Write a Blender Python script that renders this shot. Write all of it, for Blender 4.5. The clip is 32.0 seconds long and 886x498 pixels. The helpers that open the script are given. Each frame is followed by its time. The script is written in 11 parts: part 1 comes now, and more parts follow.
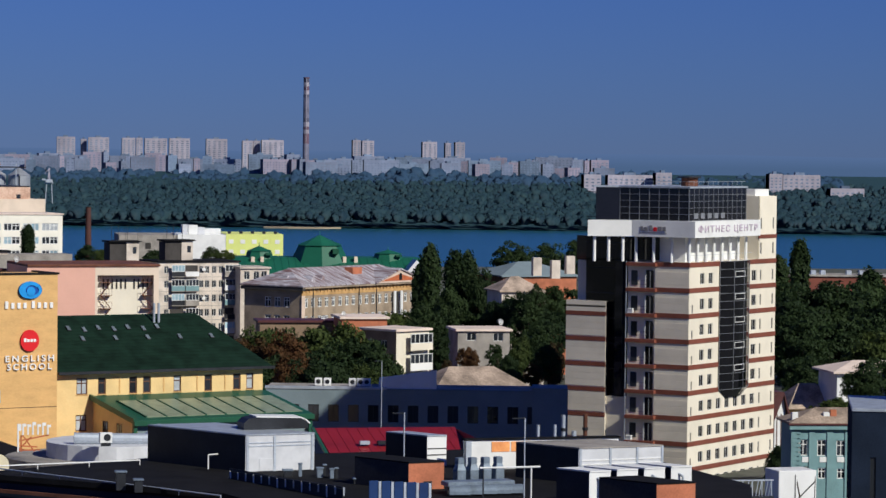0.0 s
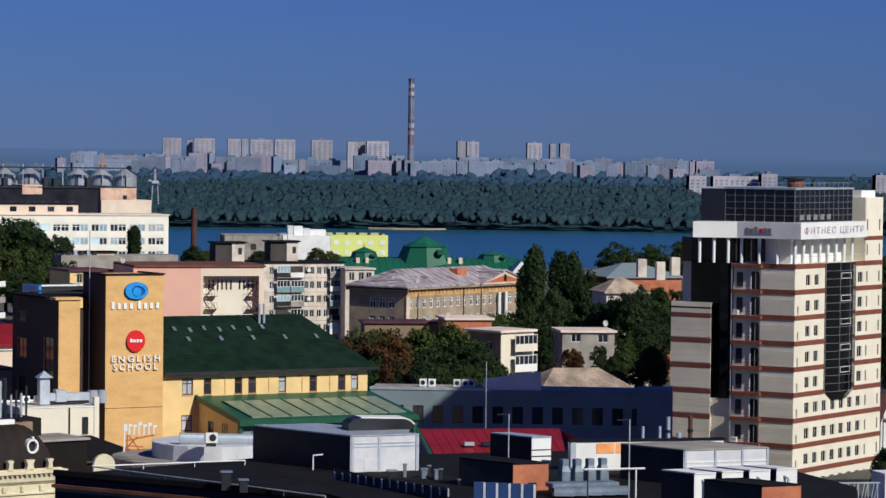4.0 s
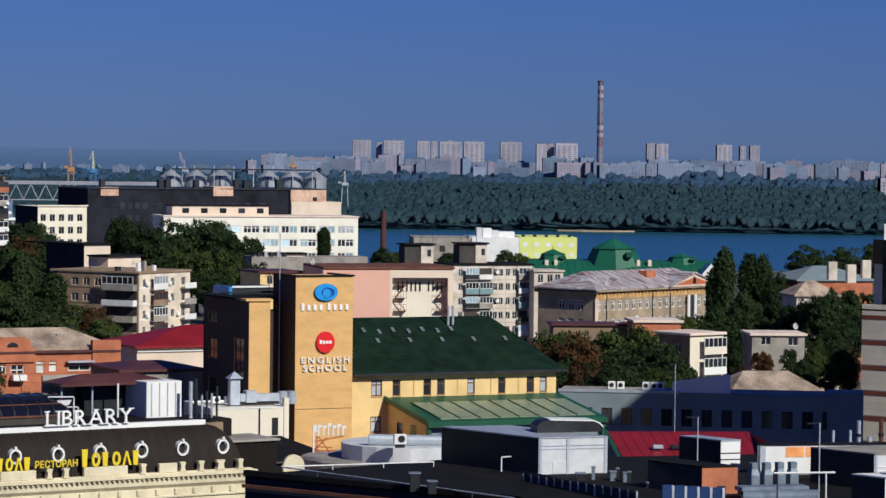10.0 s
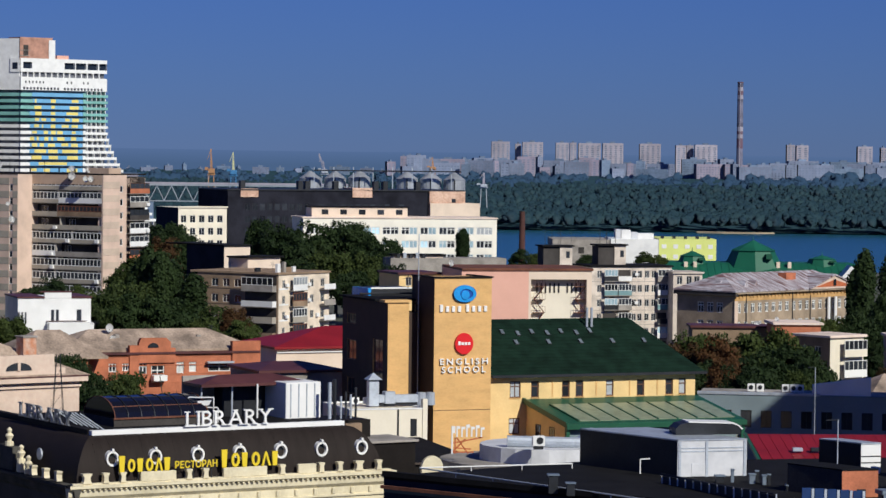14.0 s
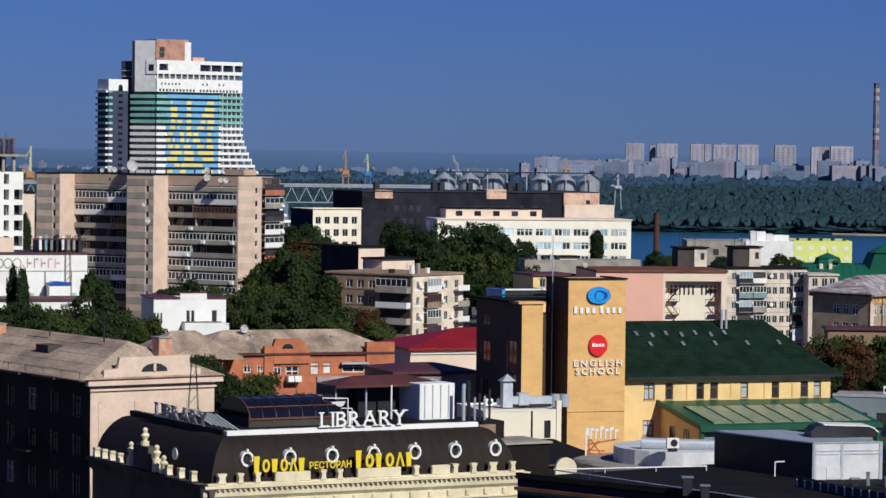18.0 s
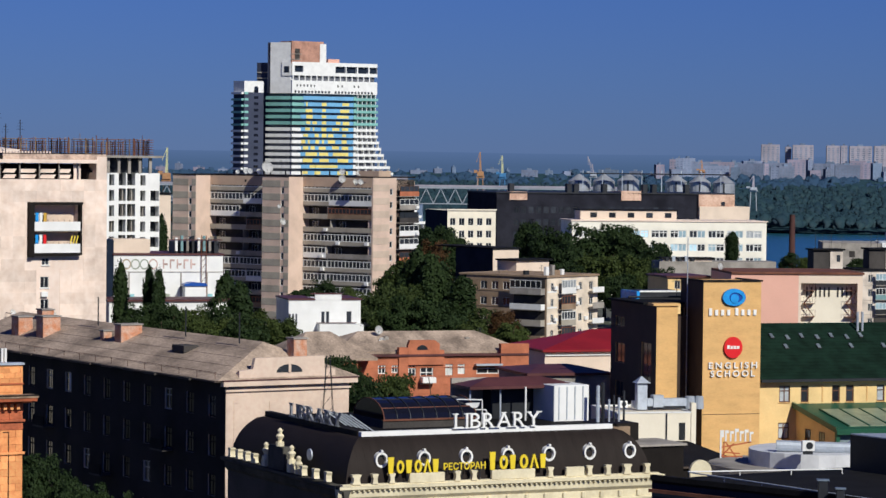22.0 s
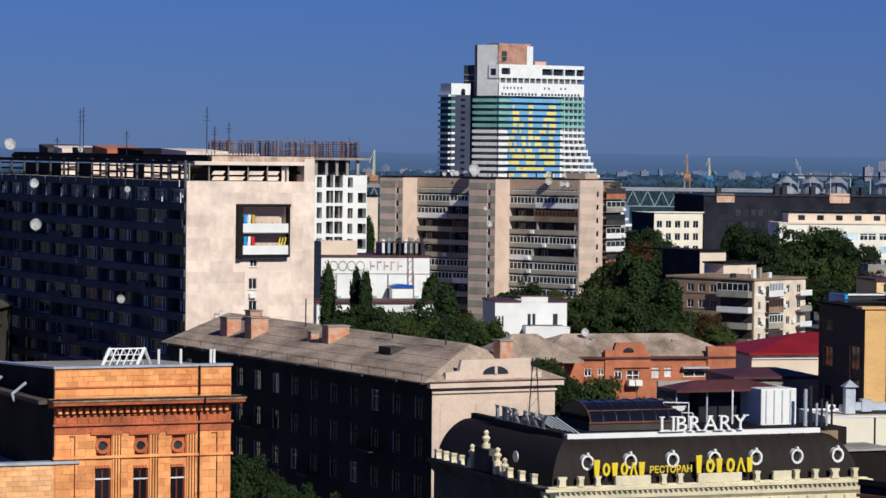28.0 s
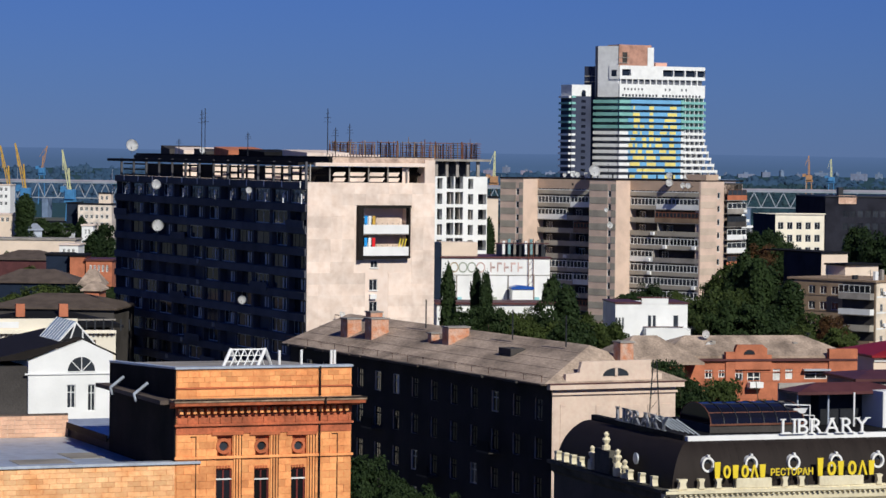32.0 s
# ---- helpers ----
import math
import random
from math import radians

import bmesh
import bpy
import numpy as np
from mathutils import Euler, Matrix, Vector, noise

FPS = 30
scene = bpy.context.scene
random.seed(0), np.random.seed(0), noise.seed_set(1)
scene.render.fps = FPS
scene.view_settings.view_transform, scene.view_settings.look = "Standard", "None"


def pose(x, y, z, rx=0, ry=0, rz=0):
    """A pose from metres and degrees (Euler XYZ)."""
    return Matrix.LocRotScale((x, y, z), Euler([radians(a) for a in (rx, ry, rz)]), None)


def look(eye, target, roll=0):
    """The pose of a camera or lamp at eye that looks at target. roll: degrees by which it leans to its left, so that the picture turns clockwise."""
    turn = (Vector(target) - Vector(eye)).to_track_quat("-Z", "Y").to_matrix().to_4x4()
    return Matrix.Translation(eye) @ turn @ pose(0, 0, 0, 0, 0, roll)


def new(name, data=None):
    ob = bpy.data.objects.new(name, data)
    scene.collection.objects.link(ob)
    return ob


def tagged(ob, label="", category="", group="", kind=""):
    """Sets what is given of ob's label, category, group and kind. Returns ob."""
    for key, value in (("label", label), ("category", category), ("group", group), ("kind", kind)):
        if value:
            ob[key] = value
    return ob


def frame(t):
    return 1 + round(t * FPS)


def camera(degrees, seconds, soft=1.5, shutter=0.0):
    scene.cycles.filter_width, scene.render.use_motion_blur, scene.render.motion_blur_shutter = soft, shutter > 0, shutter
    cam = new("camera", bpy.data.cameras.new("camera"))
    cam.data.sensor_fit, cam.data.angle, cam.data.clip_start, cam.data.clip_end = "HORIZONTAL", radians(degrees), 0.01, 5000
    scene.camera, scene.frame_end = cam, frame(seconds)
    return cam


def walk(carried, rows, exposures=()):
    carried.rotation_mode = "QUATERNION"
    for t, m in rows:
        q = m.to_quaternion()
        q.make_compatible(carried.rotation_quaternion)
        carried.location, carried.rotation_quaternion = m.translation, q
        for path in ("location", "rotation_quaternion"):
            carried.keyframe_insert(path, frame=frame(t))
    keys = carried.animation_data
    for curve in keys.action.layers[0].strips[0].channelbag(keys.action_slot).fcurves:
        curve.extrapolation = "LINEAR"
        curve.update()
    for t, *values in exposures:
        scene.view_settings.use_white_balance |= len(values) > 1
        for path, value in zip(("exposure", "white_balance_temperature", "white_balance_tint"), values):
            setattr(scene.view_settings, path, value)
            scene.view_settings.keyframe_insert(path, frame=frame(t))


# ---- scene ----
# a long-lens camera that turns on the spot, high over the town
EYE, TILT, LEAN = 42.00, -1.854, 0.639
cam = camera(16.52, 32.0)
PAN = [
    (0.0, -9.300), (0.5, -9.095), (1.0, -8.861), (1.5, -8.648), (2.0, -8.431),
    (2.5, -8.192), (3.0, -7.918), (3.5, -7.628), (5.5, -6.425), (6.0, -6.126),
    (6.5, -5.857), (7.0, -5.577), (7.5, -5.297), (8.0, -5.001), (8.5, -4.716),
    (9.0, -4.424), (9.5, -4.126), (10.0, -3.786), (10.5, -3.471), (11.0, -3.161),
    (11.5, -2.842), (12.0, -2.492), (12.5, -2.151), (13.0, -1.836), (13.5, -1.504),
    (14.0, -1.180), (14.5, -0.849), (16.5, 0.409), (17.0, 0.719), (17.5, 1.038),
    (18.0, 1.338), (18.5, 1.649), (19.0, 1.967), (19.5, 2.292), (20.0, 2.593),
    (20.5, 2.915), (21.0, 3.214), (21.5, 3.532), (22.0, 3.863), (22.5, 4.196),
    (23.0, 4.527), (23.5, 4.880), (24.0, 5.208), (24.5, 5.536), (25.0, 5.845),
    (25.5, 6.170), (27.5, 7.440), (28.0, 7.739), (28.5, 8.054), (29.0, 8.376),
    (29.5, 8.693), (30.0, 8.975), (30.5, 9.245), (31.0, 9.499), (31.5, 9.756),
    (32.0, 9.998),
]
walk(cam, [(t, pose(0, 0, EYE, 0, 0, a) @ pose(0, 0, 0, 90 + TILT) @ pose(0, 0, 0, 0, 0, LEAN)) for t, a in PAN])

# ---- light ----
SUN_EL, SUN_AZ = 34.0, 143.5    # degrees; azimuth clockwise from +y
world = bpy.data.worlds.new("sky")
scene.world = world
world.use_nodes = True
wn = world.node_tree
wn.nodes.clear()
sky = wn.nodes.new("ShaderNodeTexSky")
sky.sky_type, sky.sun_disc = "NISHITA", False
sky.sun_elevation, sky.sun_rotation = radians(SUN_EL), radians(SUN_AZ)
sky.air_density, sky.dust_density, sky.ozone_density = 1.0, 0.0, 3.0
tint = wn.nodes.new("ShaderNodeMix")
tint.data_type, tint.blend_type = "RGBA", "MULTIPLY"
tint.inputs["Factor"].default_value = 1.0
tint.inputs["B"].default_value = (0.232, 0.43, 1.26, 1)
back = wn.nodes.new("ShaderNodeBackground")
back.inputs["Strength"].default_value = 0.045
wout = wn.nodes.new("ShaderNodeOutputWorld")
wn.links.new(sky.outputs["Color"], tint.inputs["A"])
wn.links.new(tint.outputs["Result"], back.inputs["Color"])
wn.links.new(back.outputs["Background"], wout.inputs["Surface"])
sun = new("sun", bpy.data.lights.new("sun", "SUN"))
sun.data.energy, sun.data.angle, sun.data.color = 4.75, radians(0.5), (0.97, 0.95, 0.85)
sun.matrix_world = look((0, 0, 0), (-math.sin(radians(SUN_AZ)) * math.cos(radians(SUN_EL)), -math.cos(radians(SUN_AZ)) * math.cos(radians(SUN_EL)), -math.sin(radians(SUN_EL))))
scene.view_settings.exposure = -0.12

# ---- materials ----
def mat(name, col, rough=0.8, metal=0.0, vary=0.25, scale=0.6, fine=8.0, bump=0.25, random_tone=0.0, col2=None, spec=0.3, stretch=(1, 1, 1)):
    """A worn surface: broad stains, fine grain and relief, in metres."""
    m = bpy.data.materials.new(name)
    m.use_nodes = True
    nt = m.node_tree
    b = nt.nodes["Principled BSDF"]
    b.inputs["Roughness"].default_value, b.inputs["Metallic"].default_value = rough, metal
    b.inputs["Specular IOR Level"].default_value = spec
    mp = nt.nodes.new("ShaderNodeMapping")
    mp.inputs["Scale"].default_value = stretch
    if stretch[0] == stretch[1]:
        # stains run on across neighbouring pieces
        nt.links.new(nt.nodes.new("ShaderNodeNewGeometry").outputs["Position"], mp.inputs["Vector"])
    else:
        nt.links.new(nt.nodes.new("ShaderNodeTexCoord").outputs["Object"], mp.inputs["Vector"])
    n1, n2 = nt.nodes.new("ShaderNodeTexNoise"), nt.nodes.new("ShaderNodeTexNoise")
    for n, s, d in ((n1, scale, 4), (n2, fine, 6)):
        n.inputs["Scale"].default_value, n.inputs["Detail"].default_value = s, d
        nt.links.new(mp.outputs["Vector"], n.inputs["Vector"])
    c2 = col2 or tuple(max(0, c * (1 - 1.6 * vary)) for c in col)
    ramp = nt.nodes.new("ShaderNodeValToRGB")
    ramp.color_ramp.elements[0].position, ramp.color_ramp.elements[1].position = 0.3, 0.62
    ramp.color_ramp.elements[0].color, ramp.color_ramp.elements[1].color = (*c2, 1), (*col, 1)
    nt.links.new(n1.outputs["Fac"], ramp.inputs["Fac"])
    mx = nt.nodes.new("ShaderNodeMix")
    mx.data_type, mx.blend_type = "RGBA", "OVERLAY"
    mx.inputs["Factor"].default_value = min(1, vary * 1.6)
    nt.links.new(ramp.outputs["Color"], mx.inputs["A"])
    nt.links.new(n2.outputs["Fac"], mx.inputs["B"])
    last = mx.outputs["Result"]
    if random_tone:
        oi = nt.nodes.new("ShaderNodeObjectInfo")
        hv = nt.nodes.new("ShaderNodeHueSaturation")
        mr = nt.nodes.new("ShaderNodeMapRange")
        mr.inputs["To Min"].default_value, mr.inputs["To Max"].default_value = 1 - random_tone, 1 + random_tone
        nt.links.new(oi.outputs["Random"], mr.inputs["Value"])
        nt.links.new(mr.outputs["Result"], hv.inputs["Value"])
        nt.links.new(last, hv.inputs["Color"])
        last = hv.outputs["Color"]
    nt.links.new(last, b.inputs["Base Color"])
    if bump:
        bp = nt.nodes.new("ShaderNodeBump")
        bp.inputs["Strength"].default_value, bp.inputs["Distance"].default_value = bump, 0.03
        nt.links.new(n2.outputs["Fac"], bp.inputs["Height"])
        nt.links.new(bp.outputs["Normal"], b.inputs["Normal"])
    return m


def leafmat(name, dark, light, through_light=0.35, lean=0.0):
    """Leaves: tone by leaf, by tuft and by tree; lean bends the shading normals sunward to soften shade."""
    m = bpy.data.materials.new(name)
    m.use_nodes = True
    nt = m.node_tree
    b = nt.nodes["Principled BSDF"]
    b.inputs["Roughness"].default_value, b.inputs["Specular IOR Level"].default_value = 0.65, 0.15
    g = nt.nodes.new("ShaderNodeNewGeometry")
    oi = nt.nodes.new("ShaderNodeObjectInfo")
    tc = nt.nodes.new("ShaderNodeTexCoord")
    tuft = nt.nodes.new("ShaderNodeTexNoise")
    tuft.inputs["Scale"].default_value, tuft.inputs["Detail"].default_value = (0.13 if lean else 0.9), 4
    nt.links.new(tc.outputs["Object"], tuft.inputs["Vector"])
    total = None
    for source, weight in ((g.outputs["Random Per Island"], 0.3), (oi.outputs["Random"], 0.35), (tuft.outputs["Fac"], 0.45)):
        ml = nt.nodes.new("ShaderNodeMath")
        ml.operation, ml.inputs[1].default_value = "MULTIPLY_ADD", weight
        nt.links.new(source, ml.inputs[0])
        if total is None:
            ml.inputs[2].default_value = 0.0
        else:
            nt.links.new(total, ml.inputs[2])
        total = ml.outputs["Value"]
    ramp = nt.nodes.new("ShaderNodeValToRGB")
    ramp.color_ramp.elements[0].position, ramp.color_ramp.elements[1].position = 0.2, 0.85
    ramp.color_ramp.elements[0].color, ramp.color_ramp.elements[1].color = (*dark, 1), (*light, 1)
    nt.links.new(total, ramp.inputs["Fac"])
    nt.links.new(ramp.outputs["Color"], b.inputs["Base Color"])
    # thin leaves let some light through
    tr, mixn, outn = nt.nodes.new("ShaderNodeBsdfTranslucent"), nt.nodes.new("ShaderNodeMixShader"), nt.nodes["Material Output"]
    mixn.inputs["Fac"].default_value = through_light
    nt.links.new(ramp.outputs["Color"], tr.inputs["Color"])
    # shading normals bent towards the sun, so far crowns show less shade
    if lean:
        mv = nt.nodes.new("ShaderNodeMix")
        mv.data_type = "VECTOR"
        mv.inputs["Factor"].default_value = lean
        mv.inputs["B"].default_value = (0.5, -0.6, 0.62)
        nv_ = nt.nodes.new("ShaderNodeVectorMath")
        nv_.operation = "NORMALIZE"
        nt.links.new(g.outputs["Normal"], mv.inputs["A"])
        nt.links.new(mv.outputs["Result"], nv_.inputs[0])
        nt.links.new(nv_.outputs["Vector"], b.inputs["Normal"])
    nt.links.new(b.outputs["BSDF"], mixn.inputs[1])
    nt.links.new(tr.outputs["BSDF"], mixn.inputs[2])
    nt.links.new(mixn.outputs["Shader"], outn.inputs["Surface"])
    return m


def glassmat(name, col, rough=0.08, tone=0.5):
    m = mat(name, col, rough, 0.0, 0.15, 0.5, 3, 0.03, tone, spec=0.6)
    return m


M_GLASS = glassmat("window_glass", (0.03, 0.035, 0.045))
M_BLACKGLASS = glassmat("black_curtain_glass", (0.008, 0.008, 0.012), 0.05, 0.6)
M_WHITEFRAME = mat("white_frame_paint", (0.75, 0.75, 0.73), 0.5, vary=0.12)
M_BROWNFRAME = mat("brown_frame_paint", (0.13, 0.06, 0.035), 0.5, vary=0.15)
M_GREYFRAME = mat("grey_frame_metal", (0.3, 0.31, 0.33), 0.4, 0.4, vary=0.12)
M_CREAM = mat("cream_panel", (0.8, 0.73, 0.6), 0.65, vary=0.07, scale=0.3, fine=5, random_tone=0.05)
M_TOWERGREY = mat("beige_siding", (0.8, 0.72, 0.59), 0.7, vary=0.08, scale=0.3, random_tone=0.05)
M_BANDBROWN = mat("brown_band", (0.22, 0.07, 0.045), 0.6, vary=0.15)
M_WHITE = mat("white_paint", (0.8, 0.8, 0.79), 0.6, vary=0.08, scale=0.4)
M_YELLOW = mat("ochre_plaster", (0.7, 0.42, 0.17), 0.75, vary=0.1, scale=0.5, fine=4, stretch=(1, 1, 2.5))
M_YELLOW2 = mat("pale_ochre_plaster", (0.82, 0.58, 0.27), 0.75, vary=0.1, scale=0.5)
# umber also stands for the shade on the ochre blocks' side faces
M_OCHRESHADETRIM = mat("umber_shade_and_trim", (0.055, 0.036, 0.028), 0.75, vary=0.15)
M_GREENROOF = mat("dark_green_shingle", (0.008, 0.024, 0.016), 0.9, spec=0.1, vary=0.3, scale=0.8, fine=10, bump=0.6)
M_GREENMETAL = mat("green_sheet_metal", (0.015, 0.09, 0.05), 0.45, 0.0, vary=0.12)
M_GREENPANEL = mat("grey_green_panel", (0.26, 0.31, 0.21), 0.35, vary=0.2, scale=1.2)
M_GREENDOME = mat("green_dome_metal", (0.012, 0.12, 0.07), 0.5, vary=0.2, scale=0.1)
M_PINK = mat("pink_plaster", (0.75, 0.42, 0.33), 0.8, vary=0.07, scale=0.2)
M_PINKPALE = mat("pale_peach_plaster", (0.76, 0.62, 0.5), 0.8, vary=0.08, scale=0.3)
M_PEACHWORN = mat("worn_peach_render", (0.68, 0.46, 0.35), 0.85, vary=0.3, scale=0.25, fine=2, col2=(0.42, 0.24, 0.17))
M_PANEL = mat("pale_panel_concrete", (0.68, 0.59, 0.51), 0.85, vary=0.22, scale=0.35, random_tone=0.12)
M_PANELBROWN = mat("brown_panel_concrete", (0.3, 0.21, 0.14), 0.85, vary=0.22, scale=0.35, random_tone=0.12)
M_CONC = mat("weathered_concrete", (0.8, 0.65, 0.56), 0.85, vary=0.13, scale=0.22, fine=1.6, random_tone=0.03, stretch=(1, 1, 0.7))
M_CONCGREY = mat("grey_concrete", (0.34, 0.31, 0.28), 0.9, vary=0.25, scale=0.4, random_tone=0.1)
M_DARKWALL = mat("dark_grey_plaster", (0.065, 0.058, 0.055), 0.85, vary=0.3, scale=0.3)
M_BEIGE = mat("beige_plaster", (0.68, 0.53, 0.43), 0.85, vary=0.12, scale=0.35, fine=3)
M_STRIPEGREY = mat("grey_stripe_concrete", (0.4, 0.36, 0.3), 0.85, vary=0.15, scale=0.3)
M_STRIPEBEIGE = mat("beige_stripe_concrete", (0.682, 0.510, 0.416), 0.85, vary=0.12, scale=0.3)
M_BRICK = mat("red_brick", (0.5, 0.17, 0.09), 0.85, vary=0.2, scale=0.6, fine=9)
M_OLDBRICK = mat("worn_limewashed_brick", (0.52, 0.22, 0.12), 0.9, vary=0.3, scale=1.6, fine=9, col2=(0.55, 0.4, 0.32))
M_BROWNROOF = mat("dark_brown_roof", (0.1, 0.075, 0.062), 0.85, vary=0.25, scale=0.5, fine=5)
M_ORANGE = mat("orange_stone_block", (0.86, 0.37, 0.14), 0.8, vary=0.22, scale=0.9, fine=7, random_tone=0.2, col2=(0.66, 0.25, 0.09))
M_ORANGEDK = mat("red_terracotta_trim", (0.52, 0.145, 0.06), 0.75, vary=0.18, scale=1.0)
M_OLDROOF = mat("weathered_slate_roof", (0.47, 0.36, 0.28), 0.9, vary=0.38, scale=0.45, fine=5, bump=0.5, random_tone=0.1, stretch=(1, 0.5, 1))
M_RUSTROOF = mat("rusty_sheet_roof", (0.5, 0.48, 0.52), 0.6, 0.1, vary=0.7, scale=0.8, fine=3, col2=(0.14, 0.055, 0.045), stretch=(1.8, 0.25, 0.25))
M_REDROOF = mat("red_sheet_roof", (0.25, 0.013, 0.018), 0.5, vary=0.15, scale=0.4)
M_MAROON = mat("maroon_sheet_roof", (0.1, 0.035, 0.035), 0.5, vary=0.2)
M_TAR = mat("black_roofing_felt", (0.011, 0.011, 0.013), 0.9, spec=0.12, vary=0.3, scale=0.5, fine=5, bump=0.4)
M_DARKMETAL = mat("brown_black_sheet", (0.016, 0.013, 0.012), 0.7, 0.0, spec=0.12, vary=0.2, scale=0.6)
M_STEEL = mat("galvanised_steel", (0.5, 0.55, 0.62), 0.45, 0.35, vary=0.15, scale=1.2, random_tone=0.08)
M_DUCT = mat("dull_blue_grey_duct", (0.2, 0.25, 0.31), 0.5, 0.3, vary=0.2, scale=1.2, random_tone=0.1)
M_STEELDK = mat("dark_steel", (0.035, 0.038, 0.045), 0.5, 0.4, vary=0.2, random_tone=0.2)
M_NAVY = mat("navy_render", (0.018, 0.027, 0.048), 0.95, vary=0.2, scale=0.3, spec=0.05)
M_BLUEGREYWALL = mat("blue_grey_render", (0.2, 0.255, 0.28), 0.8, vary=0.1, scale=0.3)
M_TEAL = mat("teal_plaster", (0.19, 0.33, 0.35), 0.8, vary=0.12)
M_RUST = mat("rusty_iron", (0.2, 0.08, 0.05), 0.8, 0.2, vary=0.3)
M_TRUNK = mat("bark", (0.09, 0.065, 0.045), 0.9, vary=0.3)
M_GROUND = mat("town_ground", (0.1, 0.1, 0.085), 0.95, vary=0.4, scale=0.04, fine=0.6, col2=(0.05, 0.065, 0.04))
M_SAND = mat("sand", (0.4, 0.32, 0.22), 0.95, vary=0.2, scale=0.02)
M_SIGNYELLOW = mat("yellow_letter_enamel", (0.8, 0.6, 0.04), 0.4, vary=0.08)
M_SIGNBLUE = mat("blue_sign_enamel", (0.02, 0.3, 0.75), 0.35, vary=0.12, scale=1.5)
M_SIGNNAVY = mat("deep_blue_sign_enamel", (0.015, 0.08, 0.35), 0.35, vary=0.08)
M_SIGNRED = mat("red_sign_enamel", (0.7, 0.02, 0.025), 0.4, vary=0.06)
M_GREENBANNER = mat("faded_green_paint", (0.22, 0.48, 0.45), 0.75, vary=0.15, scale=0.1)
M_BLUEBANNER = mat("mural_blue_paint", (0.17, 0.42, 0.68), 0.75, vary=0.12, scale=0.1)
M_YELLOWBANNER = mat("mural_yellow_paint", (0.8, 0.66, 0.2), 0.75, vary=0.12, scale=0.1)
M_LEMON = mat("lemon_cladding", (0.72, 0.78, 0.25), 0.7, vary=0.06, scale=0.1)
M_CRANEYEL = mat("crane_yellow", (0.6, 0.36, 0.06), 0.6, vary=0.15)
M_CRANEBLUE = mat("crane_blue", (0.06, 0.22, 0.45), 0.6, vary=0.15)
# bluish tints put the distance haze into these wall colours
M_FARWHITE = mat("hazed_pale_panel", (0.38, 0.355, 0.42), 0.9, vary=0.15, scale=0.05, fine=0.3, random_tone=0.15, bump=0)
M_FARGREY = mat("hazed_grey_panel", (0.16, 0.22, 0.325), 0.9, vary=0.2, scale=0.05, fine=0.3, random_tone=0.25, bump=0)
M_FARMID = mat("hazed_mid_panel", (0.21, 0.25, 0.36), 0.9, vary=0.15, scale=0.05, fine=0.3, random_tone=0.2, bump=0)
M_FARROSE = mat("hazed_rosy_panel", (0.29, 0.26, 0.34), 0.9, vary=0.15, scale=0.05, fine=0.3, random_tone=0.15, bump=0)
M_LEAF = leafmat("broad_leaves", (0.02, 0.036, 0.012), (0.085, 0.115, 0.03))
M_LEAFDK = leafmat("dark_leaves", (0.011, 0.024, 0.010), (0.042, 0.07, 0.023))
M_LEAFRUST = leafmat("autumn_leaves", (0.025, 0.025, 0.012), (0.13, 0.06, 0.025))
# the blue in these two leaf colours stands for haze
M_LEAFFAR = leafmat("hazed_far_leaves", (0.013, 0.036, 0.06), (0.034, 0.075, 0.085), 0.2, 0.55)
M_LEAFHAZE = leafmat("hazed_distant_leaves", (0.028, 0.066, 0.128), (0.04, 0.085, 0.152), 0.2, 0.65)


def watermat():
    m = bpy.data.materials.new("river_water")
    m.use_nodes = True
    nt = m.node_tree
    b = nt.nodes["Principled BSDF"]
    b.inputs["Base Color"].default_value = (0.012, 0.085, 0.125, 1)
    b.inputs["Roughness"].default_value, b.inputs["Specular IOR Level"].default_value = 0.25, 0.35
    tc = nt.nodes.new("ShaderNodeTexCoord")
    n = nt.nodes.new("ShaderNodeTexNoise")
    n.inputs["Scale"].default_value, n.inputs["Detail"].default_value = 0.35, 5
    bp = nt.nodes.new("ShaderNodeBump")
    bp.inputs["Strength"].default_value, bp.inputs["Distance"].default_value = 0.6, 0.6
    nt.links.new(tc.outputs["Object"], n.inputs["Vector"])
    nt.links.new(n.outputs["Fac"], bp.inputs["Height"])
    nt.links.new(bp.outputs["Normal"], b.inputs["Normal"])
    return m


M_WATER = watermat()


# ---- building blocks ----
def box(bm, x0, x1, y0, y1, z0, z1):
    v = [bm.verts.new(p) for p in ((x0, y0, z0), (x1, y0, z0), (x1, y1, z0), (x0, y1, z0), (x0, y0, z1), (x1, y0, z1), (x1, y1, z1), (x0, y1, z1))]
    for f in ((0, 3, 2, 1), (4, 5, 6, 7), (0, 1, 5, 4), (1, 2, 6, 5), (2, 3, 7, 6), (3, 0, 4, 7)):
        bm.faces.new([v[i] for i in f])
    return bm


def bevel_box(bm, x0, x1, y0, y1, z0, z1, c):
    """A box with its four upright and four top edges cut by c."""
    def ring(z, e):
        p = ((x0 + e, y0 + e + c), (x0 + e + c, y0 + e), (x1 - e - c, y0 + e), (x1 - e, y0 + e + c), (x1 - e, y1 - e - c), (x1 - e - c, y1 - e), (x0 + e + c, y1 - e), (x0 + e, y1 - e - c))
        return [bm.verts.new((*q, z)) for q in p]
    a, b, t = ring(z0, 0), ring(z1 - c, 0), ring(z1, c)
    for lo, hi in ((a, b), (b, t)):
        for i in range(8):
            bm.faces.new((lo[i], lo[(i + 1) % 8], hi[(i + 1) % 8], hi[i]))
    bm.faces.new(t), bm.faces.new(a[::-1])
    return bm


